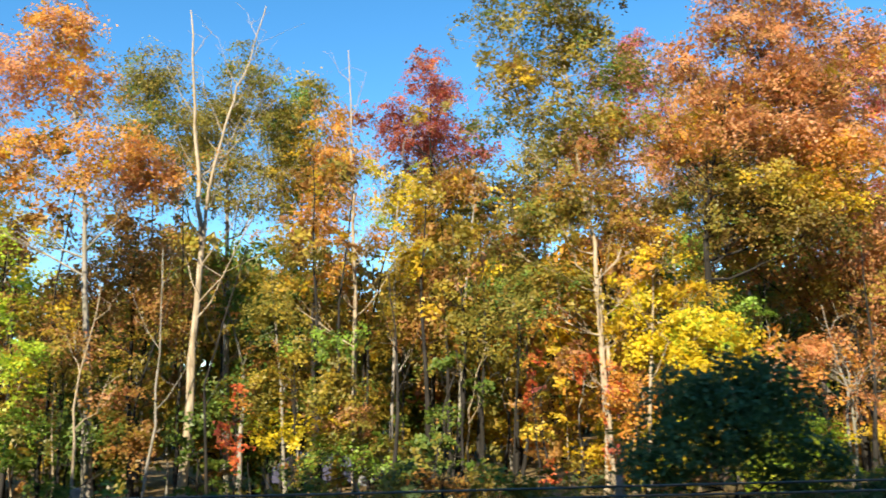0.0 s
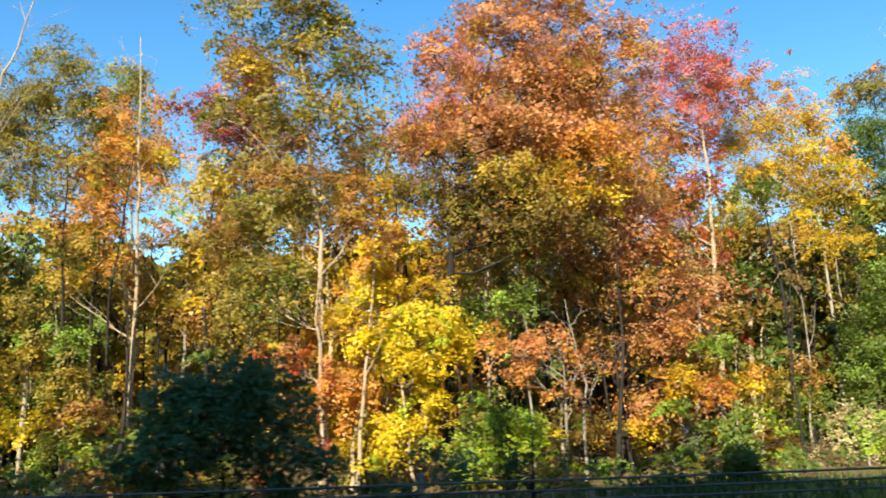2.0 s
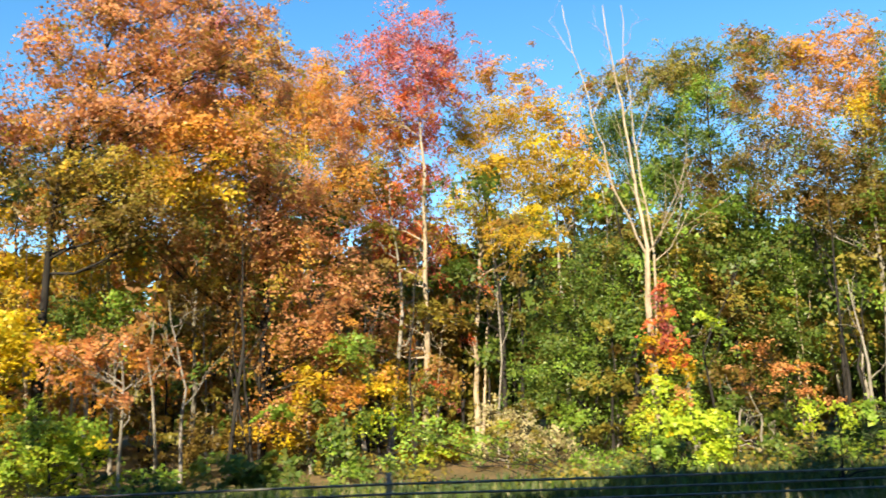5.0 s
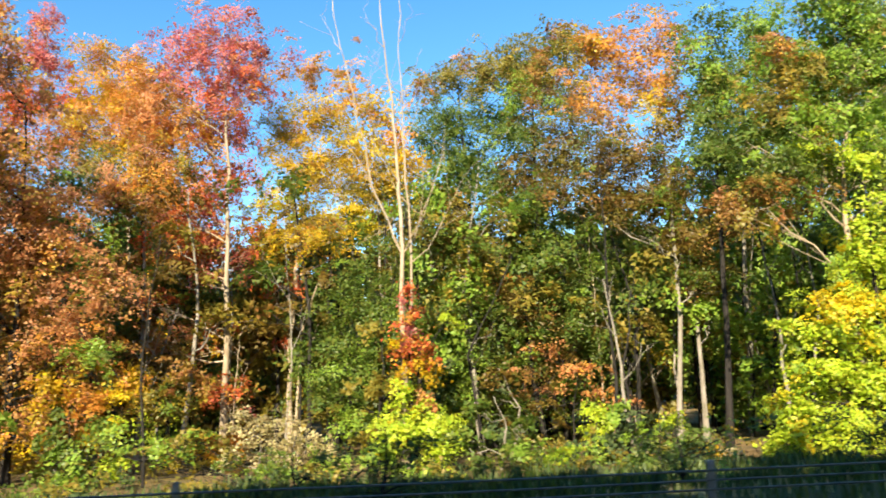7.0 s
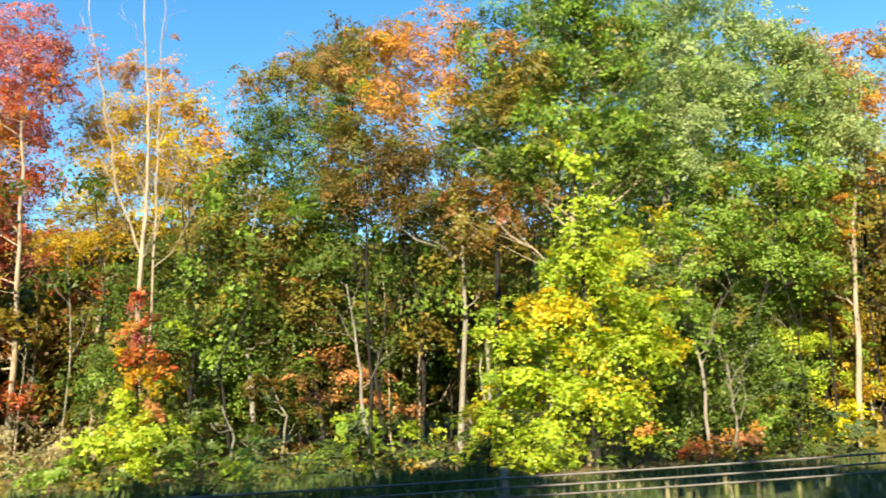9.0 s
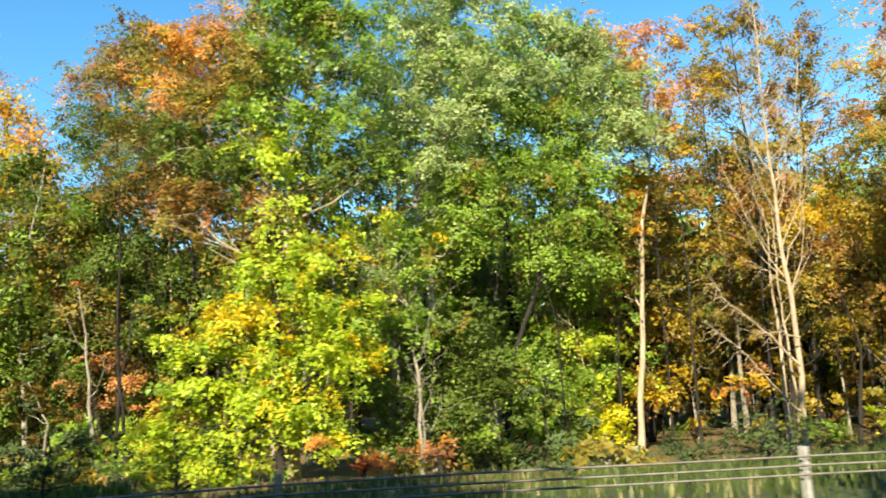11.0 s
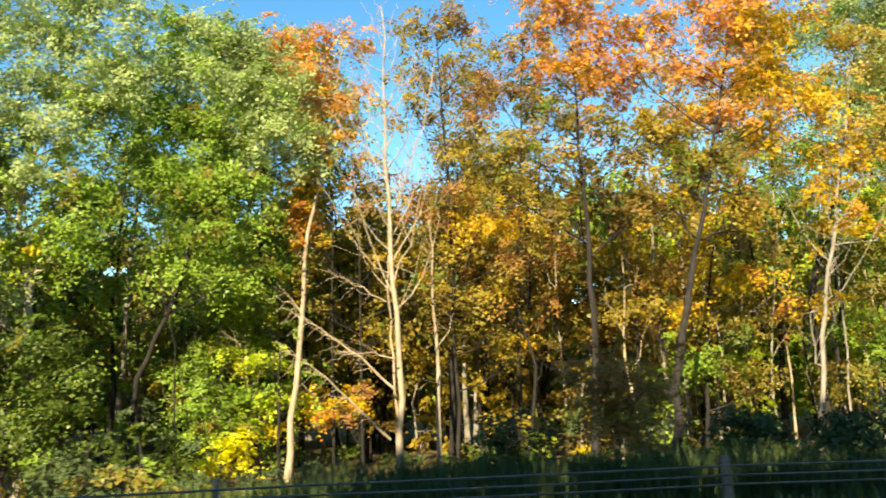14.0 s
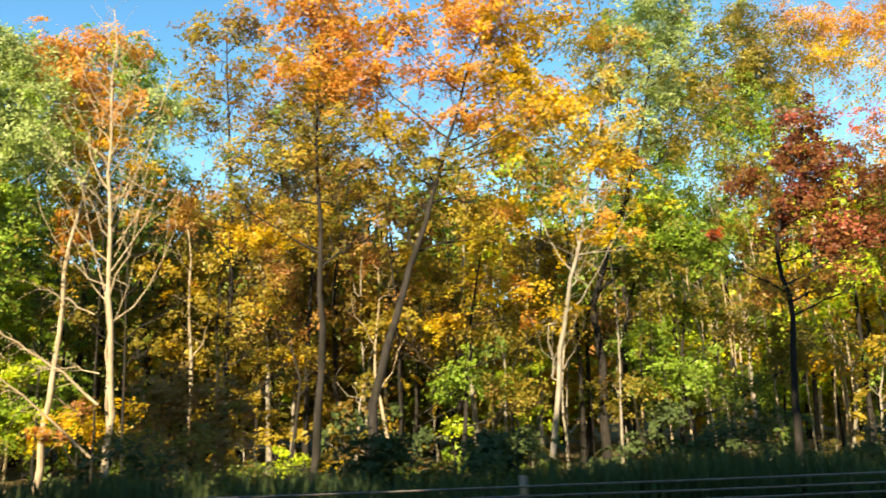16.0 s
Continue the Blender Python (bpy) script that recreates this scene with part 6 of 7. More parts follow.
bush("low bush with orange-gold leaves below a red maple", 18.8, 25.4, [(0, 0, -0.35, 0.7, 0.35, "gold"), (0.6, 0, -0.1, 0.5, 0.35, "orange", 0.8), (-0.6, 0, -0.6, 0.6, 0.3, "yellow", 0.7)], 305)
bush("cream-coloured bush gone to seed", 22.3, 23.4, [(0, 0, -0.1, 0.45, 0.4, "straw", 0.8), (-0.6, 0, -0.35, 0.4, 0.35, "straw", 0.7), (0.5, 0, -0.5, 0.4, 0.3, "straw", 0.6)], 306, 0.08)
bush("lime-green leafy bush below a red creeper", 24.6, 19.7, [(0, 0, 0.3, 0.6, 0.35, "lime"), (0.8, 0, 0.4, 0.55, 0.35, "lime"), (-0.3, 0, -0.2, 0.7, 0.35, "green"), (0.7, 0, -0.25, 0.7, 0.35, "lime"), (0.2, 0, -0.6, 0.9, 0.25, "green", 0.8)], 307, 0.12)
bush("narrow sapling with lime-green leaves", 30.25, 21.8, [(0, 0, 0.3, 0.35, 0.4, "lime"), (0.05, 0, -0.25, 0.4, 0.35, "lime", 0.9), (0.1, 0, -0.75, 0.4, 0.3, "lime")], 308)
bush("low bush with pale green leaves", 31.8, 20.8, [(0, 0, 0.1, 0.35, 0.3, "lime", 0.8), (0.2, 0, -0.4, 0.5, 0.3, "green", 0.8), (-0.4, 0, -0.6, 0.5, 0.25, "straw", 0.5)], 309)
bush("low straw-coloured and gold bush", 31.5, 18.3, [(0, 0, -0.45, 0.6, 0.22, "gold", 0.7), (0.7, 0, -0.5, 0.5, 0.2, "straw", 0.6), (-0.8, 0, -0.5, 0.5, 0.22, "lime", 0.7)], 310)
bush("low bush with cream and gold leaves", 20.2, 25.6, [(0, 0, -0.5, 0.7, 0.3, "straw", 0.7), (-0.7, 0, -0.6, 0.6, 0.3, "gold", 0.8)], 311)
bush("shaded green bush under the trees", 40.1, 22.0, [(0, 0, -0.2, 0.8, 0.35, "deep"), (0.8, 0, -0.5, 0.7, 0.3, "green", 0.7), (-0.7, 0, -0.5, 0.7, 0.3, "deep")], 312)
bush("yellow-green low spray of leaves", 52.3, 21.4, [(0, 0, -0.5, 0.9, 0.14, "lime", 0.9), (-0.8, 0, -0.2, 0.6, 0.12, "lime", 0.8), (0.9, 0, -0.65, 0.6, 0.12, "yellow", 0.8)], 313)
bush("green and lime bush beside a pole tree", 43.0, 22.6, [(0, 0, 0.6, 0.6, 0.35, "green"), (0.3, 0, -0.1, 0.6, 0.35, "lime", 0.8), (-0.5, 0, -0.3, 0.7, 0.35, "green"), (0.2, 0, -0.8, 0.7, 0.25, "lime", 0.8)], 314)

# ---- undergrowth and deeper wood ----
# umber, deep and fir put the inner wood's shade into leaf colour
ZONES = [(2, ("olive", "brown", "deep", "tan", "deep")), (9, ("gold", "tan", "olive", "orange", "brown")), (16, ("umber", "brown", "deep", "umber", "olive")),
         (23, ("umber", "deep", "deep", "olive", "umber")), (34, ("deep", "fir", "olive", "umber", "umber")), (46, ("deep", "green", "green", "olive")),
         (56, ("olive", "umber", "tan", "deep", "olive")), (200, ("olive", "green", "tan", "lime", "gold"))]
FALL_NAMES = {"fir": "shade-darkened green", "olive": "olive", "lime": "yellow-green", "brown": "brown", "umber": "shade-darkened brown", "tan": "tan", "deep": "dark green", "gold": "gold", "orange": "orange",
              "rust": "rust-red", "green": "green", "yellow": "yellow", "red": "red"}


def kinds_at(x):
    for top, kinds in ZONES:
        if x < top:
            return kinds
    return ZONES[-1][1]


CLEAR = [(3.5, 8.5), (9.5, 12.6), (17.5, 22.0), (23.4, 27.0), (33.0, 39.6), (43.5, 47.6)]      # low front things stand here
fill = np.random.default_rng(77)
k = 0
# saplings under the edge trees
for row_y, step, hi in ((18.2, 3.6, 0.9), (21.0, 3.8, 2.0), (24.2, 2.7, 3.7), (27.6, 2.4, 5.8), (30.5, 2.3, 7.8)):
    x = -20.0 - row_y * 0.1
    while x < 62 + row_y * 0.62:
        px, py = x + fill.uniform(-0.7, 0.7), row_y + fill.uniform(-1.1, 1.1)
        # past x = 34 darker kinds stand in for shade on the front rows
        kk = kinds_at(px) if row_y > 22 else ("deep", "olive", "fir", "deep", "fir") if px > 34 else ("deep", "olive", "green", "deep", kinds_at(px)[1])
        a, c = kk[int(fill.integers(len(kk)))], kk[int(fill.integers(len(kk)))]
        h = hi * fill.uniform(0.55, 1.1)
        if px < 2 and row_y < 30 and fill.random() < 0.3 or row_y < 20 and fill.random() < 0.3 or row_y < 22 and any(p < px < q for p, q in CLEAR) or row_y < 29 and (16.6 < px < 21.6 or 31.8 < px < 34.8) or row_y < 25 and 45.5 < px < 50.5 or 22 < row_y < 30 and 60.5 < px < 69.5:
            x += step
            continue
        masses = []
        for j in range(5):
            u = 0.2 + 0.78 * j / 4
            masses.append((round(fill.normal() * 0.5, 2), 0, round(h * u - 0.3, 2), round(fill.uniform(0.5, 1.1), 2), round(fill.uniform(0.2, 0.42), 2), a if j % 2 else c, 0.75))
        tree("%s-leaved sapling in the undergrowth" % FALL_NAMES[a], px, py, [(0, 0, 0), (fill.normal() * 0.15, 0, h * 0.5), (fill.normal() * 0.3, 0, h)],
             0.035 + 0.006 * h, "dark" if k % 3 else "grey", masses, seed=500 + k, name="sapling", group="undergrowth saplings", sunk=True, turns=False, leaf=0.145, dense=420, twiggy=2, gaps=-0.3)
        k += 1
        x += step
# middle trees that close the wood between crowns and undergrowth
x = -22.0
while x < 80:
    px, py = x + fill.uniform(-0.9, 0.9), 29.4 + fill.uniform(-1.3, 1.3)
    kk = kinds_at(px)
    a, c = kk[int(fill.integers(len(kk)))], kk[int(fill.integers(len(kk)))]
    h = fill.uniform(8.6, 10.8)
    masses = [(round(fill.normal() * 0.7, 2), 0, round(h * (0.34 + 0.155 * j), 2), round(fill.uniform(0.9, 1.5), 2), round(fill.uniform(0.4, 0.75), 2), a if j % 2 else c) for j in range(5)]
    tree("%s-leaved tree inside the wood edge" % FALL_NAMES[a], px, py, [(0, 0, 0), (fill.normal() * 0.3, 0, h * 0.5), (fill.normal() * 0.5, 0, h)],
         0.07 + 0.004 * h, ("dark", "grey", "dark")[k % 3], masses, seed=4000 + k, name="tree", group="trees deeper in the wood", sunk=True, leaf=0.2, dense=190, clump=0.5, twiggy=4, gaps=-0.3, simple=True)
    k += 1
    x += 2.7
# a second row that closes the gaps under the crowns
x = 25.0
while x < 76:
    px, py = x + fill.uniform(-0.7, 0.7), 26.4 + fill.uniform(-1.0, 1.0)
    if 61 < px < 69.5:
        x += 2.5
        continue
    kk = ("deep", "deep", "green", "olive") if px < 44 else ("umber", "olive", "tan", "green", "olive") if px < 62 else ("olive", "green", "lime", "green", "gold")
    a, c = kk[int(fill.integers(len(kk)))], kk[int(fill.integers(len(kk)))]
    h = fill.uniform(8.2, 9.6) if px < 49 else fill.uniform(9.4, 11.0)
    masses = [(round(fill.normal() * 0.6, 2), 0, round(h * (0.42 + 0.135 * j), 2), round(fill.uniform(0.9, 1.4), 2), round(fill.uniform(0.5, 0.8), 2), a if j % 2 else c) for j in range(5)]
    tree("%s-leaved tree inside the wood edge" % FALL_NAMES[a], px, py, [(0, 0, 0), (fill.normal() * 0.3, 0, h * 0.5), (fill.normal() * 0.5, 0, h)],
         0.06 + 0.004 * h, ("dark", "grey", "dark")[k % 3], masses, seed=4300 + k, name="tree", group="trees deeper in the wood", sunk=True, leaf=0.18, dense=250, clump=0.46, twiggy=4, gaps=-0.3, simple=True)
    k += 1
    x += 2.5
# taller trees behind
for row_y, step, hi in ((33.5, 2.6, 10.0), (38.5, 3.2, 11.5)):
    x = -24.0 - row_y * 0.15
    while x < 60 + row_y * 0.75:
        px, py = x + fill.uniform(-1.1, 1.1), row_y + fill.uniform(-1.6, 1.6)
        kk = kinds_at(px - (row_y - 20) * 0.05)
        a, c = kk[int(fill.integers(len(kk)))], kk[int(fill.integers(len(kk)))]
        h = hi * fill.uniform(0.7, 1.08)
        masses = []
        for j in range(5):
            u = 0.22 + 0.74 * j / 4
            masses.append((round(fill.normal() * 0.7, 2), 0, round(h * u - 0.5, 2), round(fill.uniform(1.1, 1.8), 2), round(fill.uniform(0.7, 1.1), 2), a if j % 2 else c, 0.8))
        tree("%s-leaved tree deeper in the wood" % FALL_NAMES[a], px, py, [(0, 0, 0), (fill.normal() * 0.3, 0, h * 0.5), (fill.normal() * 0.5, 0, h)],
             0.07 + 0.006 * h, ("dark", "grey", "dark")[k % 3], masses, seed=900 + k, name="tree", group="trees deeper in the wood", sunk=True, leaf=0.32, dense=165, clump=0.62, twiggy=3, gaps=-0.45, simple=True)
        k += 1
        x += step
# bare thin stems between them
for j in range(90):
    px, py = fill.uniform(-18, 74), fill.uniform(20.5, 31)
    if 43.5 < px < 51.5 and py < 27:
        continue
    h = fill.uniform(4.0, 8.5)
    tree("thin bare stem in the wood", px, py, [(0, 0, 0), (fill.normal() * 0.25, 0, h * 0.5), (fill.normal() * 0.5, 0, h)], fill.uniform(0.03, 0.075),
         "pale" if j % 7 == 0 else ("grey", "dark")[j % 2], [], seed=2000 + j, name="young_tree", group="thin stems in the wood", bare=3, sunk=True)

# shaded trunks: near-black bark colour carries the shade
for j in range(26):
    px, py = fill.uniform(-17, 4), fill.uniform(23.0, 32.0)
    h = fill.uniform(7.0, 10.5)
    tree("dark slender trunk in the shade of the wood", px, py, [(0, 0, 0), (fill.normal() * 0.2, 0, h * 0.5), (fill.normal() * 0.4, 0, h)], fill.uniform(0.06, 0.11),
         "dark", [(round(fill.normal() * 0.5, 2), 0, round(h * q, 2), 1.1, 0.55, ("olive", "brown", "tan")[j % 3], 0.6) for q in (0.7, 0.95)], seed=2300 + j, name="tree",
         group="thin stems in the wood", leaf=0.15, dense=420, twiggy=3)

# far woods closing the view, one mass of leaves
far = Foliage()
for j in range(560):
    px, py = fill.uniform(-75, 140), fill.uniform(52, 68)
    v, t_, _ = leaf_cloud(fill, px, py, fill.uniform(-0.5, 11.0), 3.4, 2.0, 2.2, 90, 1.3, clump=1.4, gaps=-2, simple=True)
    far.add(v, t_, kinds_at(px * 0.8 - 3)[int(fill.integers(4))])
tagged(new("far_woods", far.mesh("far_woods")), "distant mixed autumn woods behind the tree edge", "woods", kind="stuff")

# ---- verge: weeds, grass and near shrubs ----


def grass_band(name, x0, x1, y0, y1, count, height, kinds, label, seed, broad=1.0):
    rng = np.random.default_rng(seed)
    x, y = rng.uniform(x0, x1, count), rng.uniform(y0, y1, count)
    patch = np.array([0.75 + 0.55 * noise.noise((a * 0.35, b_ * 0.5, seed)) for a, b_ in zip(x, y)])
    z = np.array([floor_z(a, b_) for a, b_ in zip(x, y)])
    h = height * patch.clip(0.3, 1.4) * rng.uniform(0.6, 1.15, count)
    ang = rng.uniform(0, 2 * math.pi, count)
    wdt = rng.uniform(0.008, 0.02, count) * broad
    lean = rng.uniform(0.08, 0.45, count) * h
    s = np.stack([np.cos(ang), np.sin(ang), 0 * ang], 1) * wdt[:, None]
    b0 = np.stack([x, y, z - 0.03], 1)
    dirn = np.stack([-np.sin(ang), np.cos(ang), 0 * ang], 1) * lean[:, None]
    mid = b0 + dirn * 0.35 + np.stack([0 * h, 0 * h, h * 0.6], 1)
    tip = b0 + dirn + np.stack([0 * h, 0 * h, h], 1)
    v = np.stack([b0 - s, b0 + s, mid + s * 0.8, mid - s * 0.8, tip], 1)
    base = np.arange(count)[:, None] * 5
    tri = np.concatenate([base + (0, 1, 2), base + (0, 2, 3), base + (3, 2, 4)], 1).reshape(-1, 3)
    idx = np.repeat(rng.integers(0, len(kinds), count), 3)
    return tagged(new(name, mesh_from(name, v.reshape(-1, 3), tri, [LEAF[q] for q in kinds], idx)), label, "grass", kind="stuff")


grass_band("verge_grass", -22, 84, 7.6, 16.0, 36000, 0.32, ("blade", "blade", "fir", "blade", "blade", "blade", "fir", "straw"), "uncut grass on the verge", 5)
grass_band("verge_grass", -22, 84, 4.0, 7.6, 12000, 0.24, ("blade", "blade", "fir"), "short mown grass beside the road", 6)
grass_band("verge_grass", 12.8, 17.4, 10.2, 14.0, 3200, 0.5, ("blade", "straw", "lime", "blade"), "tall pale grass in the sun", 7)
grass_band("verge_grass", 12, 33, 11.5, 17.0, 9000, 0.42, ("fir", "fir", "blade", "deep"), "rank dark green grass at the foot of the trees", 11, 2.2)
# these two bands get dark leaf colours that carry the bank's shade
grass_band("verge_grass", 41.0, 46.5, 11.0, 14.0, 3000, 0.5, ("blade", "fir", "deep", "fir"), "tall dark tufted grass beside the rail", 9)
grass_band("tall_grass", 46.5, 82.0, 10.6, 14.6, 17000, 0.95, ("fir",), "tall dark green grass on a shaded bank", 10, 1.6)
weeds = Foliage()
for j in range(400):
    px, py = fill.uniform(-16, 76), fill.uniform(15.2, 24.0)
    low = 0.3 + 0.02 * (py - 13)
    if any(p < px < q for p, q in CLEAR) and j % 3:
        continue
    v, t_, _ = leaf_cloud(fill, px, py, floor_z(px, py) + low * fill.uniform(0.3, 1.0), 0.9, 0.6, low * 0.7, 240, 0.1, gaps=-0.5, simple=True)
    # weeds too take dark kinds in place of shade
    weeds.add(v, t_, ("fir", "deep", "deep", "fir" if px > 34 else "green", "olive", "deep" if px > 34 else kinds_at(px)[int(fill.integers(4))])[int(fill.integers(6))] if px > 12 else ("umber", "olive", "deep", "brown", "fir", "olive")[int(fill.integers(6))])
tagged(new("verge_weeds", weeds.mesh("verge_weeds")), "leafy weeds along the foot of the trees", "weeds", kind="stuff")


def shrub(label, x, y, masses, seed, leaf=0.07, dense=620):
    tree(label, x, y, [(0, 0, 0), (0.05, 0, 0.9)], 0.03, "dark", masses, seed=seed, name="shrub", group="verge shrubs", leaf=leaf, dense=dense, sunk=True)


# ---- trees across the road, unseen, added to shade the verge ----


x = -46.0
while x < 96:
    # gaps and heights are set by where sun and shade should fall
    open_sky = 8.5 < x < 14 or 31 < x < 38.5
    px, py, h = x + fill.uniform(-0.8, 0.8), -8.6 + fill.uniform(-0.8, 0.8), fill.uniform(19.2, 20.2) if x < -9 else fill.uniform(16.8, 17.6) if x < 5.2 else fill.uniform(11.4, 12.0) if x < 8.5 else fill.uniform(22.0, 23.0) if 53.5 < x < 58.5 else fill.uniform(17.4, 18.4) if x > 38 else fill.uniform(15.0, 16.2)
    if not open_sky:
        kk = kinds_at(px)
        tree("tall unseen tree added across the road for shade", px, py, [(0, 0, 0), (0.2, 0, h * 0.5), (0, 0, h)], 0.2, "grey",
             [(round(fill.normal() * 0.8, 2), 0, round(h * (0.2 + 0.15 * j), 2), round(2.4 - 0.15 * j, 2), 1.7, kk[j % 4]) for j in range(6)],
             seed=3000 + k, group="trees across the road", leaf=1.1, dense=24 if x < 5.2 else 18, clump=1.3, twiggy=2, gaps=-2, simple=True)
    else:
        tree("shorter unseen tree added across the road to let sun in", px, py, [(0, 0, 0), (0.2, 0, 5), (0, 0, 9)], 0.12, "grey",
             [(0, 0, 2.6, 1.8, 1.6, "deep"), (0, 0, 5.4, 1.8, 1.7, "olive"), (0.3, 0, 8.0, 1.8, 1.4, "deep")], seed=3000 + k, group="trees across the road", leaf=1.1, dense=15, clump=1.3, twiggy=2, gaps=-2, simple=True)
    k += 1
    x += 3.0

shrub("dense dark green shrub on the verge", 5.05, 10.9, [(0, 0, 0.6, 1.2, 0.65, "yew", 1.3), (-0.5, 0, 1.4, 0.7, 0.5, "yew", 1.4), (0.4, 0, 1.5, 0.7, 0.45, "yew", 1.4), (0.95, 0, 0.8, 0.6, 0.55, "yew", 1.3), (-1.0, 0, 0.7, 0.5, 0.5, "yew")], 41, 0.085, 1900)
shrub("low dark green shrub on the verge", 6.9, 10.6, [(0, 0, 0.25, 0.9, 0.45, "yew"), (0.8, 0, 0.35, 0.6, 0.4, "yew")], 42, 0.085, 1500)
shrub("brown-leaved shrub beside a dark shrub", 4.0, 11.6, [(0, 0, 0.45, 0.8, 0.5, "brown"), (-0.8, 0, 0.3, 0.6, 0.4, "rust", 0.7)], 44)
shrub("brown twiggy shrub on the verge", 51.5, 13.2, [(0, 0, 1.0, 0.95, 0.7, "brown"), (-0.4, 0, 1.7, 0.65, 0.5, "brown", 0.8), (0.5, 0, 1.6, 0.65, 0.5, "brown", 0.8)], 43, 0.07, 1900)
hedge = np.random.default_rng(8)
# the shrubs' fir colour includes some of the shade they stand in
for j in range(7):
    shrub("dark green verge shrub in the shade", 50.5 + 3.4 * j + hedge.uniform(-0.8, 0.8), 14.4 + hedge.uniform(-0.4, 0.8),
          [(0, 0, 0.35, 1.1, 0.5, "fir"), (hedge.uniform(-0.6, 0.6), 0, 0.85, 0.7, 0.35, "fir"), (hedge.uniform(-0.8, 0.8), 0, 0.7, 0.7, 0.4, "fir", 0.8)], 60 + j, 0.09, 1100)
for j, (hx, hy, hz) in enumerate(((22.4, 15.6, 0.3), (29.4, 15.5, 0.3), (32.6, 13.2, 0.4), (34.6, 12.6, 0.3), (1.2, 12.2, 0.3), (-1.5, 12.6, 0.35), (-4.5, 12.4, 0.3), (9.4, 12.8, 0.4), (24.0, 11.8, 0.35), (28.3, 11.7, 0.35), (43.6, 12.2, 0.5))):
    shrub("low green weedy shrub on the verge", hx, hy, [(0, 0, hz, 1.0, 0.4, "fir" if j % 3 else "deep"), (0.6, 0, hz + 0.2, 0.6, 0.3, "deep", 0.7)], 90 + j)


# ---- parked cars half hidden in the wood ----
def paint(name, colour, rough=0.35, coat=0.6):
    m, t, b = material(name)
    t.links.new(ramp_node(t, noise_node(t, 3, 4), [(0.3, tuple(0.85 * q for q in colour)), (0.7, colour)]), b.inputs["Base Color"])
    b.inputs["Roughness"].default_value, b.inputs["Coat Weight"].default_value = rough, coat
    return m


glass, t, b = material("car_glass")
b.inputs["Base Color"].default_value = (0.03, 0.04, 0.05, 1)
b.inputs["Roughness"].default_value = 0.05
rubber, t, b = material("tyre_rubber")
t.links.new(ramp_node(t, noise_node(t, 25, 3), [(0.3, (0.015, 0.015, 0.015)), (0.7, (0.035, 0.034, 0.032))]), b.inputs["Base Color"])
b.inputs["Roughness"].default_value = 0.85


def loft(sections):
    """A closed skin over rings of equal count."""
    bm = bmesh.new()
    rings = [[bm.verts.new(p) for p in ring] for ring in sections]
    for a, c in zip(rings, rings[1:]):
        for j in range(len(a)):
            bm.faces.new((a[j], a[(j + 1) % len(a)], c[(j + 1) % len(a)], c[j]))
    bm.faces.new(rings[0][::-1])
    bm.faces.new(rings[-1])
    bmesh.ops.bevel(bm, geom=[e for e in bm.edges], offset=0.03, segments=2, affect="EDGES", clamp_overlap=True)
    return bm


def car(label, x, y, turn, coat):
    root = thing("car", x, y, floor_z(x, y), label, "car")
    root.rotation_euler[2] = radians(turn)
    prof = [(-2.15, 0.45, 0.72, 0.74), (-2.0, 0.3, 0.86, 0.82), (-1.2, 0.28, 0.93, 0.86), (0.9, 0.28, 0.95, 0.87), (1.7, 0.3, 0.84, 0.84), (2.15, 0.42, 0.66, 0.74)]
    part("body", loft([[(px, -hw, lo), (px, hw, lo), (px, hw, hi - 0.12), (px, hw * 0.93, hi), (px, -hw * 0.93, hi), (px, -hw, hi - 0.12)] for px, lo, hi, hw in prof]), coat, root)
    cabin = [(-1.85, 0.94, 0.7, 0.93), (-1.15, 1.38, 0.6, 0.93), (0.2, 1.43, 0.6, 0.94), (1.15, 0.96, 0.7, 0.93)]
    part("roof", loft([[(px, -0.72, lo - 0.04), (px, 0.72, lo - 0.04), (px, hw, hi), (px, -hw, hi)] for px, hi, hw, lo in cabin]), coat, root)
    for sy in (-1, 1):
        for a, c in ((-1.2, -0.5), (-0.42, 0.45)):
            bm = bmesh.new()
            q = [(a - 0.1, sy * 0.735, 1.0), (c + 0.12, sy * 0.735, 1.0), (c, sy * 0.645, 1.33), (a + 0.1, sy * 0.645, 1.33)]
            vs = [bm.verts.new(p) for p in q] + [bm.verts.new((px, py - sy * 0.05, pz)) for px, py, pz in q]
            for fc in ((0, 1, 2, 3), (7, 6, 5, 4), (0, 4, 5, 1), (1, 5, 6, 2), (2, 6, 7, 3), (3, 7, 4, 0)):
                bm.faces.new([vs[j] for j in fc])
            part("window", bm, glass, root)
        for wx in (-1.35, 1.35):
            bm = bmesh.new()
            bmesh.ops.create_cone(bm, cap_ends=True, segments=20, radius1=0.32, radius2=0.32, depth=0.2, matrix=pose(wx, sy * 0.78, 0.32, 90))
            wheel = part("wheel", bm, rubber, root)
            bm = bmesh.new()
            bmesh.ops.create_cone(bm, cap_ends=True, segments=14, radius1=0.2, radius2=0.17, depth=0.05, matrix=pose(wx, sy * 0.885, 0.32, 90 * sy))
            part("rim", bm, galvanised, wheel)
        for hx in (-2.12, 2.1):
            bm = bmesh.new()
            box(bm, hx - 0.03, hx + 0.03, sy * 0.6 - 0.12, sy * 0.6 + 0.12, 0.55, 0.68)
            part("headlight", bm, glass, root)
    return root


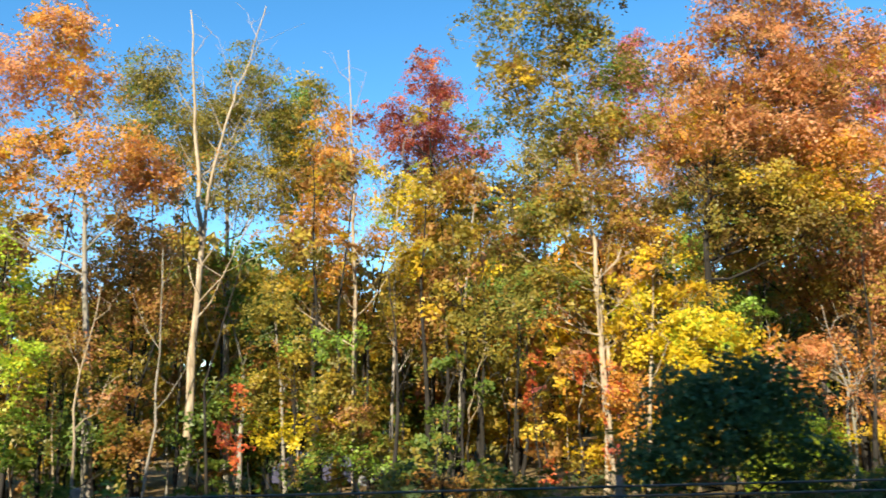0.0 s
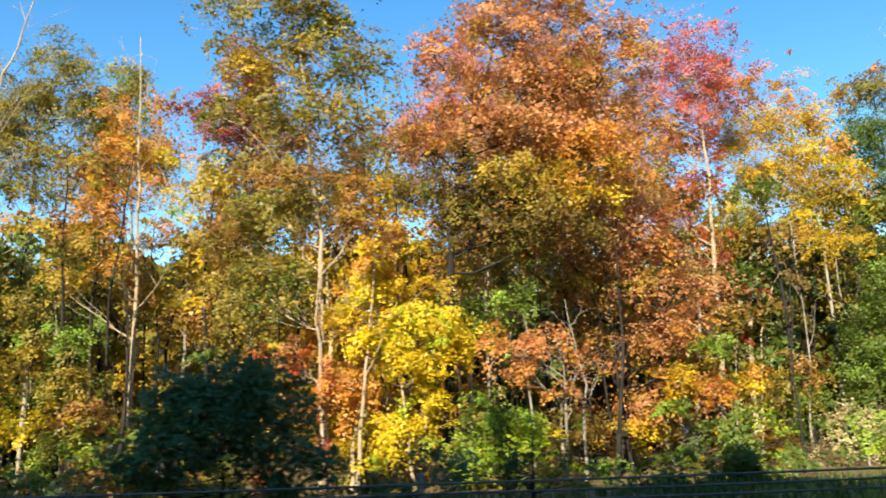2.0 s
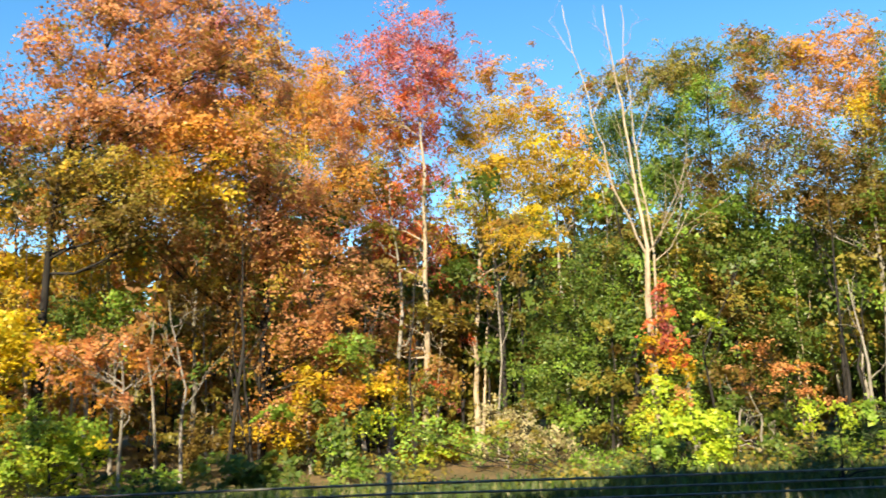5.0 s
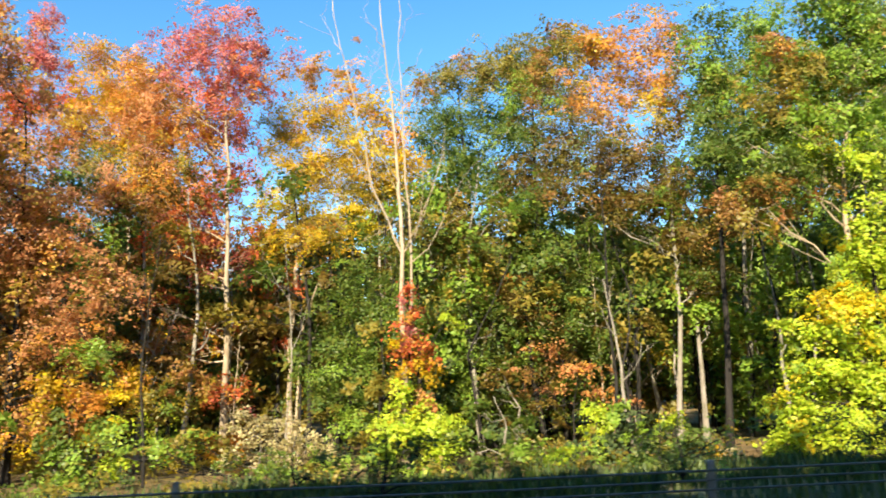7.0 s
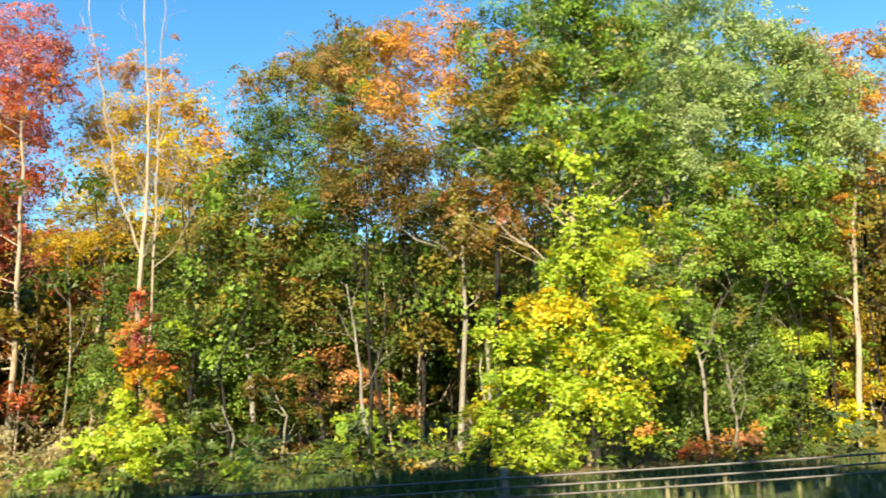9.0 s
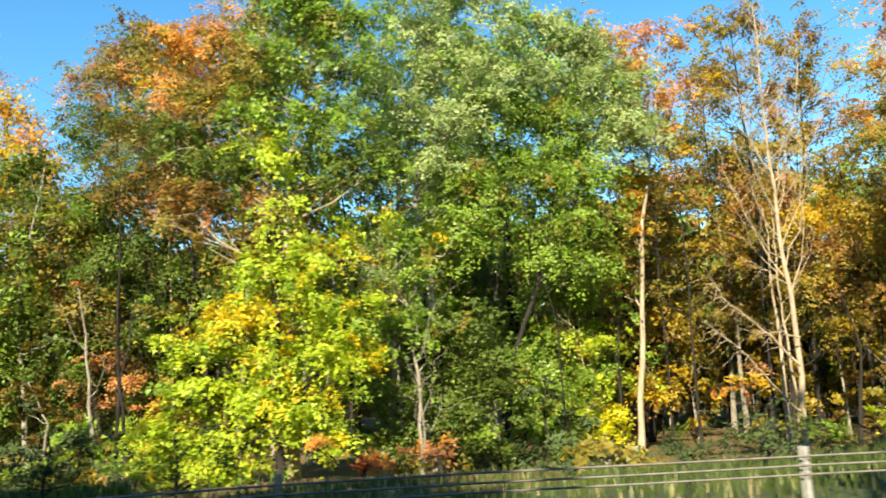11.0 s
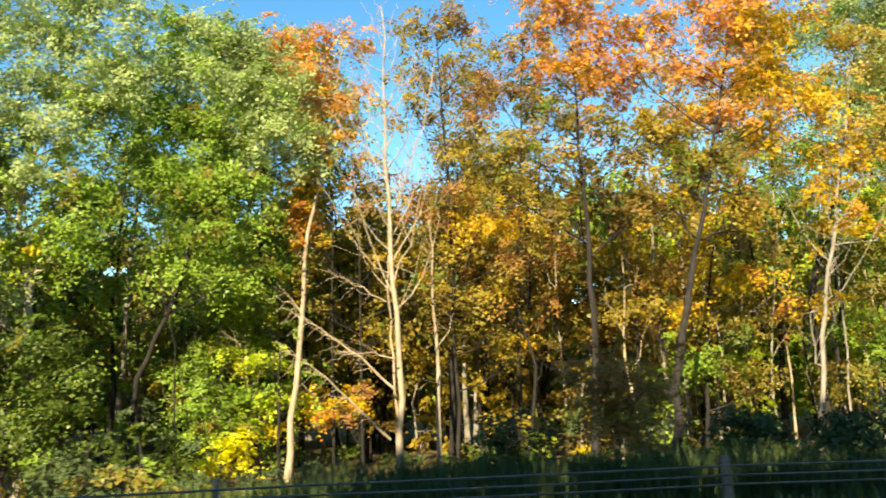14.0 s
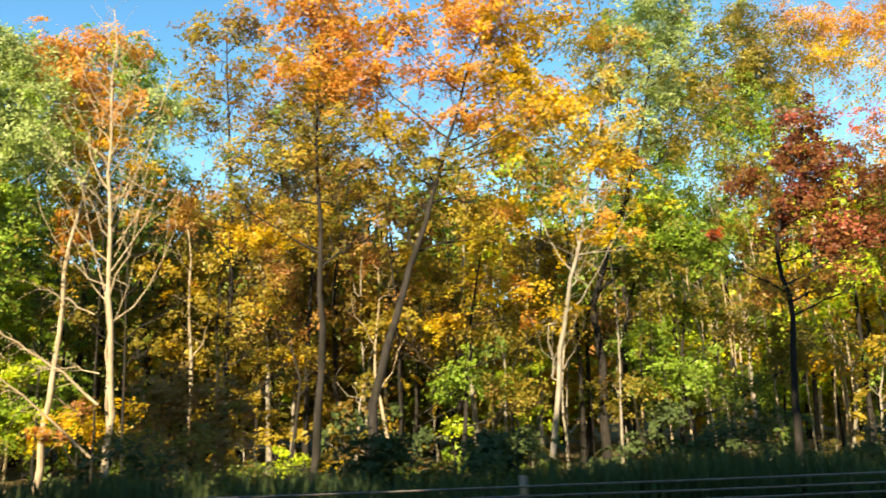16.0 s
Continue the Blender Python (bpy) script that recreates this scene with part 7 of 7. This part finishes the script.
car("pale blue parked car half hidden behind tree stems", 19.0, 33.6, 6, paint("paint_pale_blue", (0.30, 0.38, 0.52)))
car("dark blue parked car behind undergrowth", -2.4, 31.0, -4, paint("paint_dark_blue", (0.035, 0.035, 0.08), 0.7, 0.0))
shrub("brown and green shrub in front of a dark car", -2.6, 27.9, [(0, 0, -1.0, 1.2, 0.5, "brown", 0.9), (1.2, 0, -0.9, 1.0, 0.5, "deep", 0.9), (-1.3, 0, -0.9, 1.0, 0.5, "olive", 0.8)], 46, 0.12, 500)
shrub("green shrub in front of a pale blue car", 18.0, 31.2, [(0, 0, 0.2, 0.9, 0.6, "green", 0.6), (1.9, 0, 0.1, 0.8, 0.5, "olive", 0.6), (-1.3, 0, 0.3, 0.8, 0.7, "lime", 0.6), (0.9, 0, 0.7, 0.7, 0.3, "tan", 0.4)], 47, 0.12, 500)


# ---- dead branches hanging from the white dead tree ----
def dead_branch(pts, r, seed):
    rng = np.random.default_rng(seed)
    pts = [Vector(p) for p in pts]
    o = pts[0]
    root = thing("dead_branch", o.x, o.y, o.z, "bare grey dead branch hanging from a white tree", "branch", "dead branches")
    fine = []
    for a, c in zip(pts, pts[1:]):
        fine += [a.lerp(c, q / 3) - o + Vector(rng.normal(size=3) * 0.02) for q in range(3)]
    fine.append(pts[-1] - o)
    w = Wood()
    w.limb(fine, [r * (1 - 0.8 * q / (len(fine) - 1)) for q in range(len(fine))], 6)
    part("stem", w.mesh("stem", BARK["pale"]), None, root)
    w = Wood()
    for q in range(2, len(fine)):
        for side in (-1, 1):
            e = fine[q] + Vector((-rng.uniform(0.2, 0.6), rng.uniform(-0.3, 0.3), side * rng.uniform(0.1, 0.35)))
            w.limb(curve_points(rng, fine[q], e, 3, 0.03, 0.03), [r * 0.3, r * 0.22, r * 0.15, 0.004], 4)
    tagged(part("branchwork", w.mesh("branchwork", BARK["pale"]), None, root), kind="stuff")


dead_branch([(48.10, 18.90, 1.16), (47.37, 18.80, 1.91), (46.69, 18.60, 2.42), (46.10, 18.50, 2.89), (45.75, 18.40, 3.38)], 0.034, 1)
dead_branch([(47.99, 18.90, 0.04), (47.29, 18.80, 0.77), (46.62, 18.60, 1.45), (46.08, 18.40, 1.89), (45.69, 18.30, 2.11)], 0.03, 2)
dead_branch([(48.10, 18.90, 1.84), (47.65, 18.80, 2.03), (47.01, 18.70, 1.99)], 0.022, 3)
dead_branch([(48.01, 18.90, 3.13), (47.48, 18.80, 3.49), (46.87, 18.70, 3.77)], 0.022, 4)
